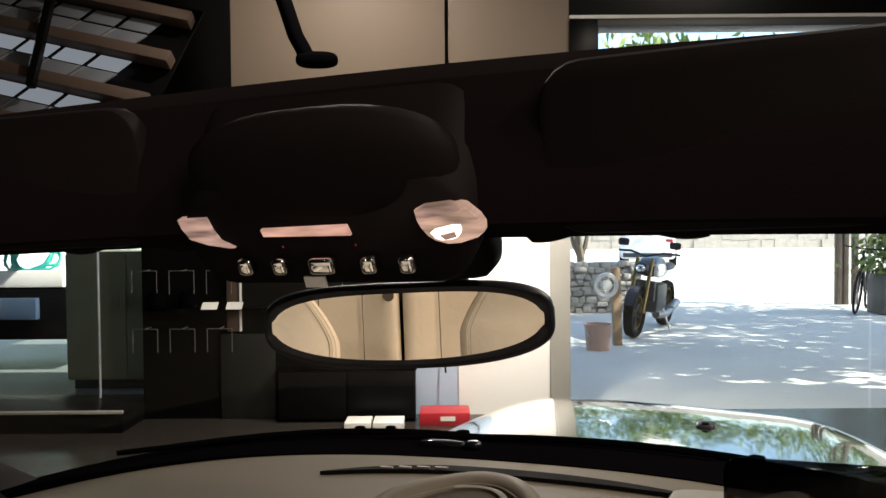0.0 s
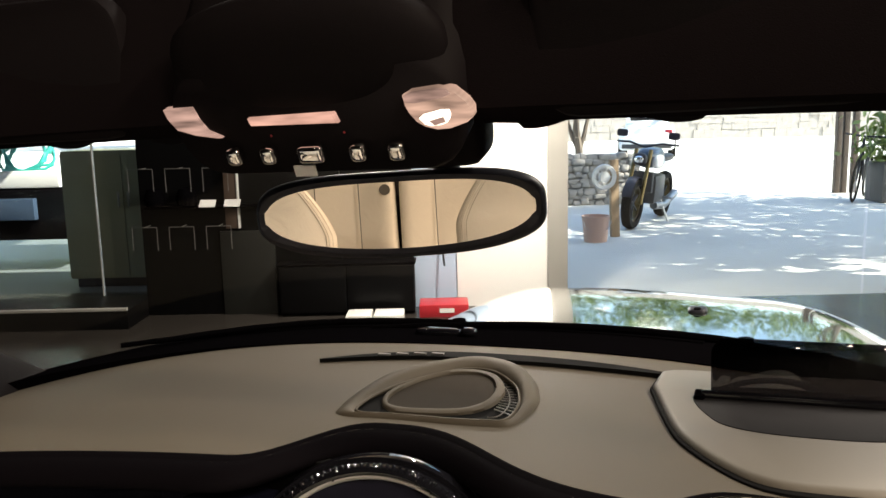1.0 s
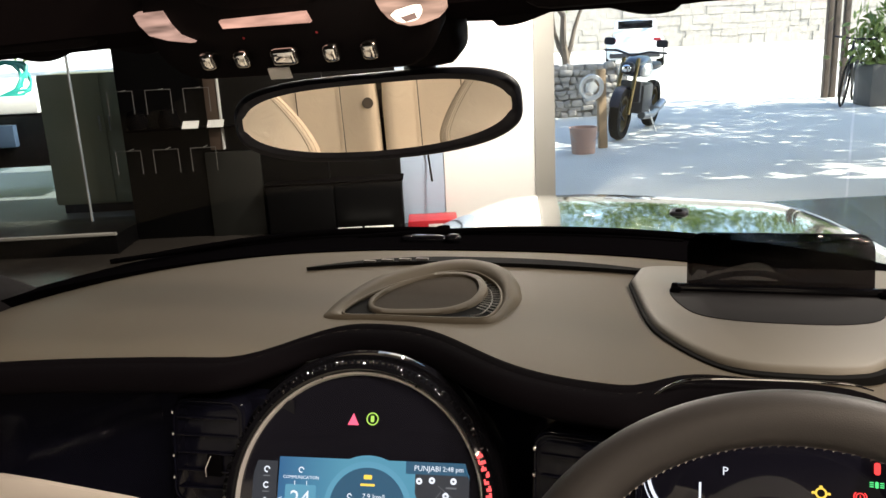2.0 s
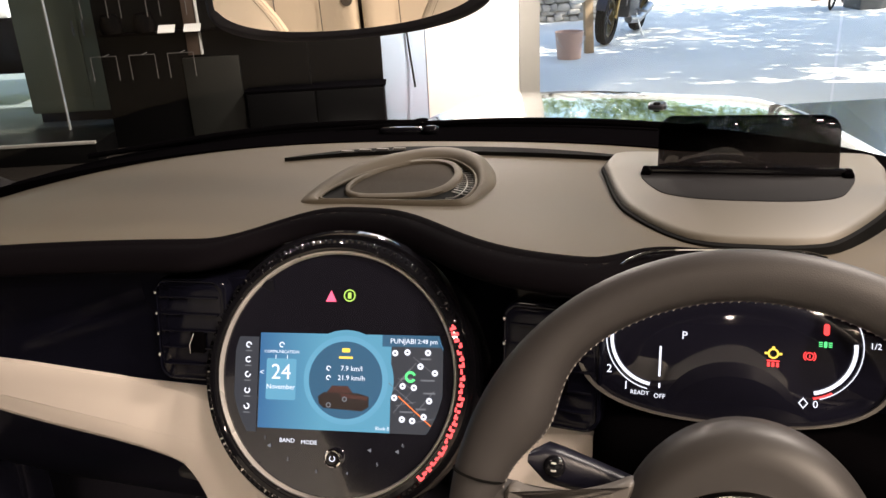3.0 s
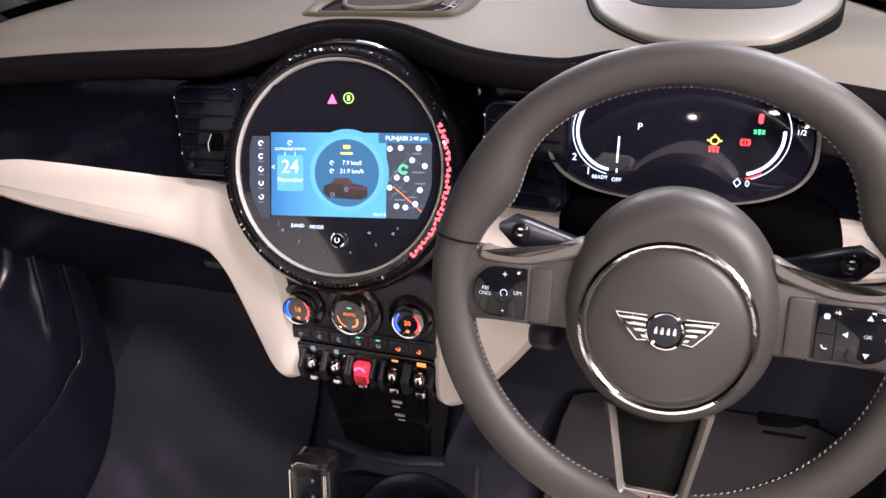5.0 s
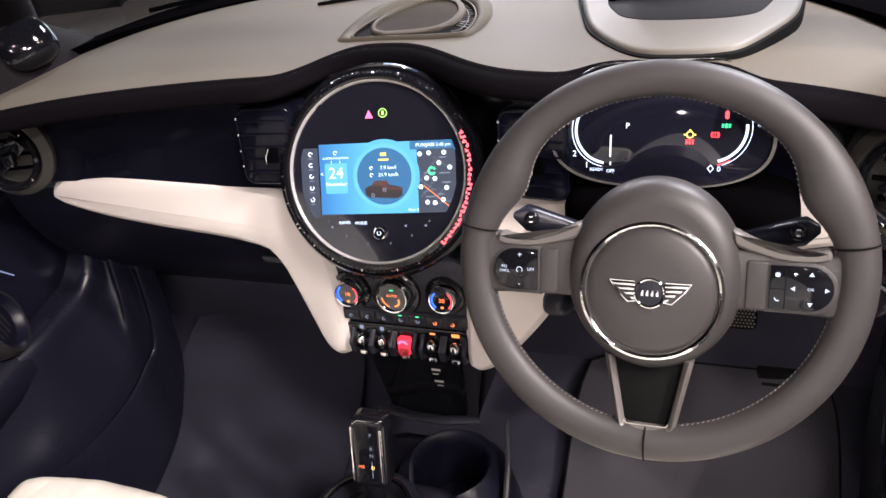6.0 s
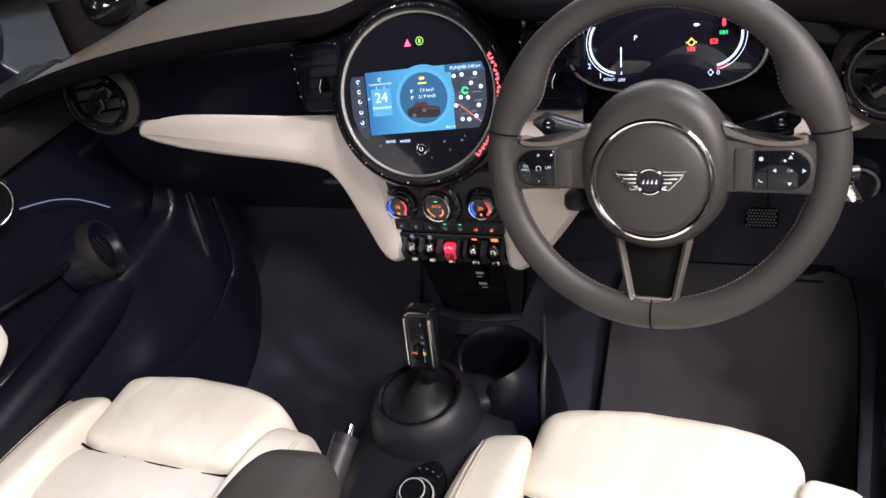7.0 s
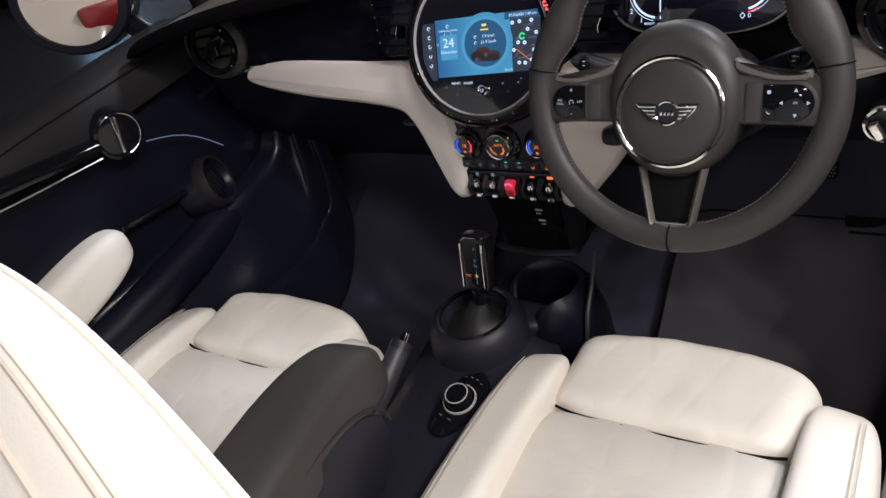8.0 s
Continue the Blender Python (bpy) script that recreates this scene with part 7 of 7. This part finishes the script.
def door(s, label, swing=0.0):
    d = thing("car_door", pose(s * 0.702, 0.874, 0.30, 0, 0, swing) @ pose(0, -0.53, 0), label, "car door", "doors")

    def f(u, v):
        y = -0.55 + 1.08 * u
        z = 0.06 + 0.62 * v
        return (s * (0.0 + 0.05 * math.sin(math.pi * v) ** 2 * -0.6 + 0.015 * (v > 0.9) - 0.03 * max(0, v - 0.8)), y, z)

    part("inner_panel", sheet(B(), f, 30, 24, (s * 0.06, 0, 0)), DOORM, d, "black moulded inner panel", 60)
    part("top_ledge", tube(B(), [(s * 0.02, -0.55, 0.675), (s * 0.02, 0.1, 0.680), (s * 0.015, 0.50, 0.675)], 0.045, 14, flat=0.55), DOORT, d, "padded door top")
    part("upper_pad", sheet(B(), lambda u, v: (s * (0.045 - 0.085 * math.sin(math.pi / 2 * v)), -0.55 + 1.03 * u, 0.702 - 0.085 * (1 - math.cos(math.pi / 2 * v)) ** 1.3 - 0.02 * max(0, u - 0.85)), 30, 12, (s * 0.012, 0, 0)), DOORT, d, "brown-grey padded upper door", 60)
    part("armrest", pillow(B(), (-s * 0.05, -0.115, 0.409), (0.040, 0.22, 0.052), 0.6, 0.5, 40, 20, lambda q, p: (q.x, q.y, q.z + 0.03 * p.y)), CREAM, d, "cream leather armrest", 70)
    RR = pose(-s * 0.060, 0.198, 0.606, 0, -s * 90, s * 14)
    hd = part("release_ring", lathe(B(), [(0.036, -0.020), (0.037, 0.004), (0.040, 0.009), (0.045, 0.006), (0.048, -0.030)], 48, RR, close=True), GLOSS, d, "gloss ring round the door release")
    part("ring_cup", lathe(B(), [(0.001, -0.016), (0.030, -0.014), (0.037, 0.0)], 40, RR), GLOSS, hd, "dark recess of the door release")
    part("release_lever", box(B(), (0, 0, 0.0), (0.070, 0.010, 0.010), 0.004, RR @ pose(0, 0, 0, 0, 0, s * 8)), SPARK, hd, "chrome release lever")
    part("inner_ring", tube(B(), [RR @ Vector((0.0385 * math.cos(t), 0.0385 * math.sin(t), 0.007)) for t in [2 * math.pi * i / 48 for i in range(30)]], 0.0009, 6), SPARK, hd)
    part("gloss_strip", tube(B(), [(-s * 0.030, -0.50, 0.690), (-s * 0.040, -0.20, 0.668), (-s * 0.046, -0.02, 0.640), (-s * 0.048, 0.150, 0.607)], 0.022, 14, flat=0.7), GLOSS, d, "gloss black strip running to the release")
    # silver line standing in for window reflections in the gloss strip
    part("strip_edge", tube(B(), [(-s * 0.040, -0.50, 0.660), (-s * 0.050, -0.20, 0.640), (-s * 0.056, -0.03, 0.612), (-s * 0.056, 0.150, 0.585)], 0.0016, 6), SILV, d)
    part("ambient_strip", tube(B(), [(-s * 0.049, y, z) for y, z in ((0.248, 0.559), (0.275, 0.549), (0.305, 0.536), (0.330, 0.521), (0.352, 0.504), (0.375, 0.481), (0.399, 0.4535))], 0.0013, 6), mat("ambient_glow", (0.60, 0.64, 0.90), emit=0.11), d, "thin pale blue light line")
    SK = pose(-s * 0.048, 0.318, 0.408, 0, -s * 76, -s * 30)
    sk = part("door_speaker", lathe(B(), [(0.001, -0.04), (0.054, -0.04), (0.053, 0.026), (0.047, 0.034), (0.042, 0.030), (0.038, 0.020), (0.001, 0.018)], 48, SK), DOORM, d, "round door speaker")
    part("speaker_ring", lathe(B(), [(0.046, 0.024), (0.047, 0.034), (0.051, 0.035), (0.0555, 0.026), (0.0555, 0.010)], 48, SK, close=True), DOORT, sk, "dull black ring")
    for k in range(4):
        part("speaker_slot", box(B(), (0, -0.018 + 0.012 * k, 0.0195), (0.050 - 0.010 * abs(k - 1.5), 0.003, 0.004), 0.001, SK), DOORT, sk)
    part("pocket_strip", tube(B(), [(-s * 0.052, 0.112, 0.454), (-s * 0.054, 0.224, 0.435), (-s * 0.050, 0.27, 0.428)], 0.007, 8), GLOSS, d, "gloss edge of the door pocket")
    part("map_pocket", tube(B(), [(-s * 0.045, -0.45, 0.30), (-s * 0.060, 0.0, 0.30), (-s * 0.055, 0.40, 0.33)], 0.040, 14, flat=1.2), DOORM, d)
    sh = part("outer_skin", box(B(), (s * 0.11, -0.01, 0.34), (0.05, 1.06, 0.66), 0.02), PAINT, d)
    return d


door(-1, "black passenger door with cream armrest and round release")
door(1, "black driver door with cream armrest, standing open", 62)


def side_mirror(s):
    m = thing("side_mirror", pose(s * 0.885, 0.735, 1.085), "round side mirror in a black case", "mirror", "side mirrors")
    F = facing(0, 0, 0, 4, -s * 27)
    part("case", lathe(B(), [(0.104, 0.004), (0.118, 0.0), (0.122, -0.03), (0.108, -0.075), (0.070, -0.105), (0.001, -0.115)], 48, F @ Matrix.Diagonal((1.1, 0.92, 1, 1))), GLOSS, m, "gloss black case", 60)
    part("rim", lathe(B(), [(0.094, 0.0), (0.096, 0.010), (0.112, 0.008), (0.120, -0.01)], 48, F @ Matrix.Diagonal((1.1, 0.92, 1, 1)), close=True), PLAST, m)
    part("mirror_glass", lathe(B(), [(0.001, 0.002), (0.096, 0.002), (0.096, 0.006), (0.001, 0.006)], 48, F @ Matrix.Diagonal((1.1, 0.92, 1, 1))), MIRROR, m)
    part("foot", tube(B(), [(-s * 0.04, 0.06, -0.06), (-s * 0.13, 0.06, -0.12)], 0.022, 10), DOORM, m)


side_mirror(-1)
side_mirror(1)

# wipers lying at the foot of the glass
for x0, x1 in ((0.30, -0.22), (-0.10, -0.50)):
    wp = thing("wiper", W0, "black wiper arm resting at the foot of the windscreen", "wiper", "wipers")
    xs = [x0 + (x1 - x0) * k / 14 for k in range(15)]
    part("arm", tube(B(), [(x, ws_base(x) + 0.030 - 0.03 * k / 14, 1.048 + 0.006 * math.sin(math.pi * k / 14)) for k, x in enumerate(xs)], lambda f: 0.006 - 0.002 * f, 8), COWLM, wp)
    part("blade", tube(B(), [(x - 0.05, ws_base(x - 0.05) + 0.012, 1.046) for x in xs], 0.004, 8), COWLM, wp)
    part("pivot", lathe(B(), [(0.001, 0.0), (0.011, 0.0), (0.010, 0.010), (0.001, 0.012)], 20, pose(x0, ws_base(x0) + 0.032, 1.044)), COWLM, wp)
wj = thing("wiper_joint", pose(-0.085, 1.262, 1.050), "glossy black wiper joint on the cowl", "wiper joint")
part("body", pillow(B(), (-0.02, 0, 0.003), (0.034, 0.009, 0.006), 0.6, 0.6, 28, 14), GLOSS, wj)
part("cap", pillow(B(), (0.026, -0.004, 0.006), (0.012, 0.009, 0.006), 0.8, 0.8, 20, 10), GLOSS, wj)
nz = thing("washer_jet", pose(0.225, 1.62, 1.008), "small black washer jet on the hood", "washer jet")
part("body", pillow(B(), (0, 0, 0.0), (0.016, 0.020, 0.010)), PLAST, nz)
part("nozzle", pillow(B(), (0, -0.010, 0.008), (0.006, 0.006, 0.004)), RUBBER, nz)

# the car leans a little: its right side stands higher
for ob in [o for o in scene.objects if o not in BEFORE_CAR and o.parent is None and o.type in ("EMPTY", "MESH")]:
    ob.matrix_world = LEAN @ ob.matrix_basis
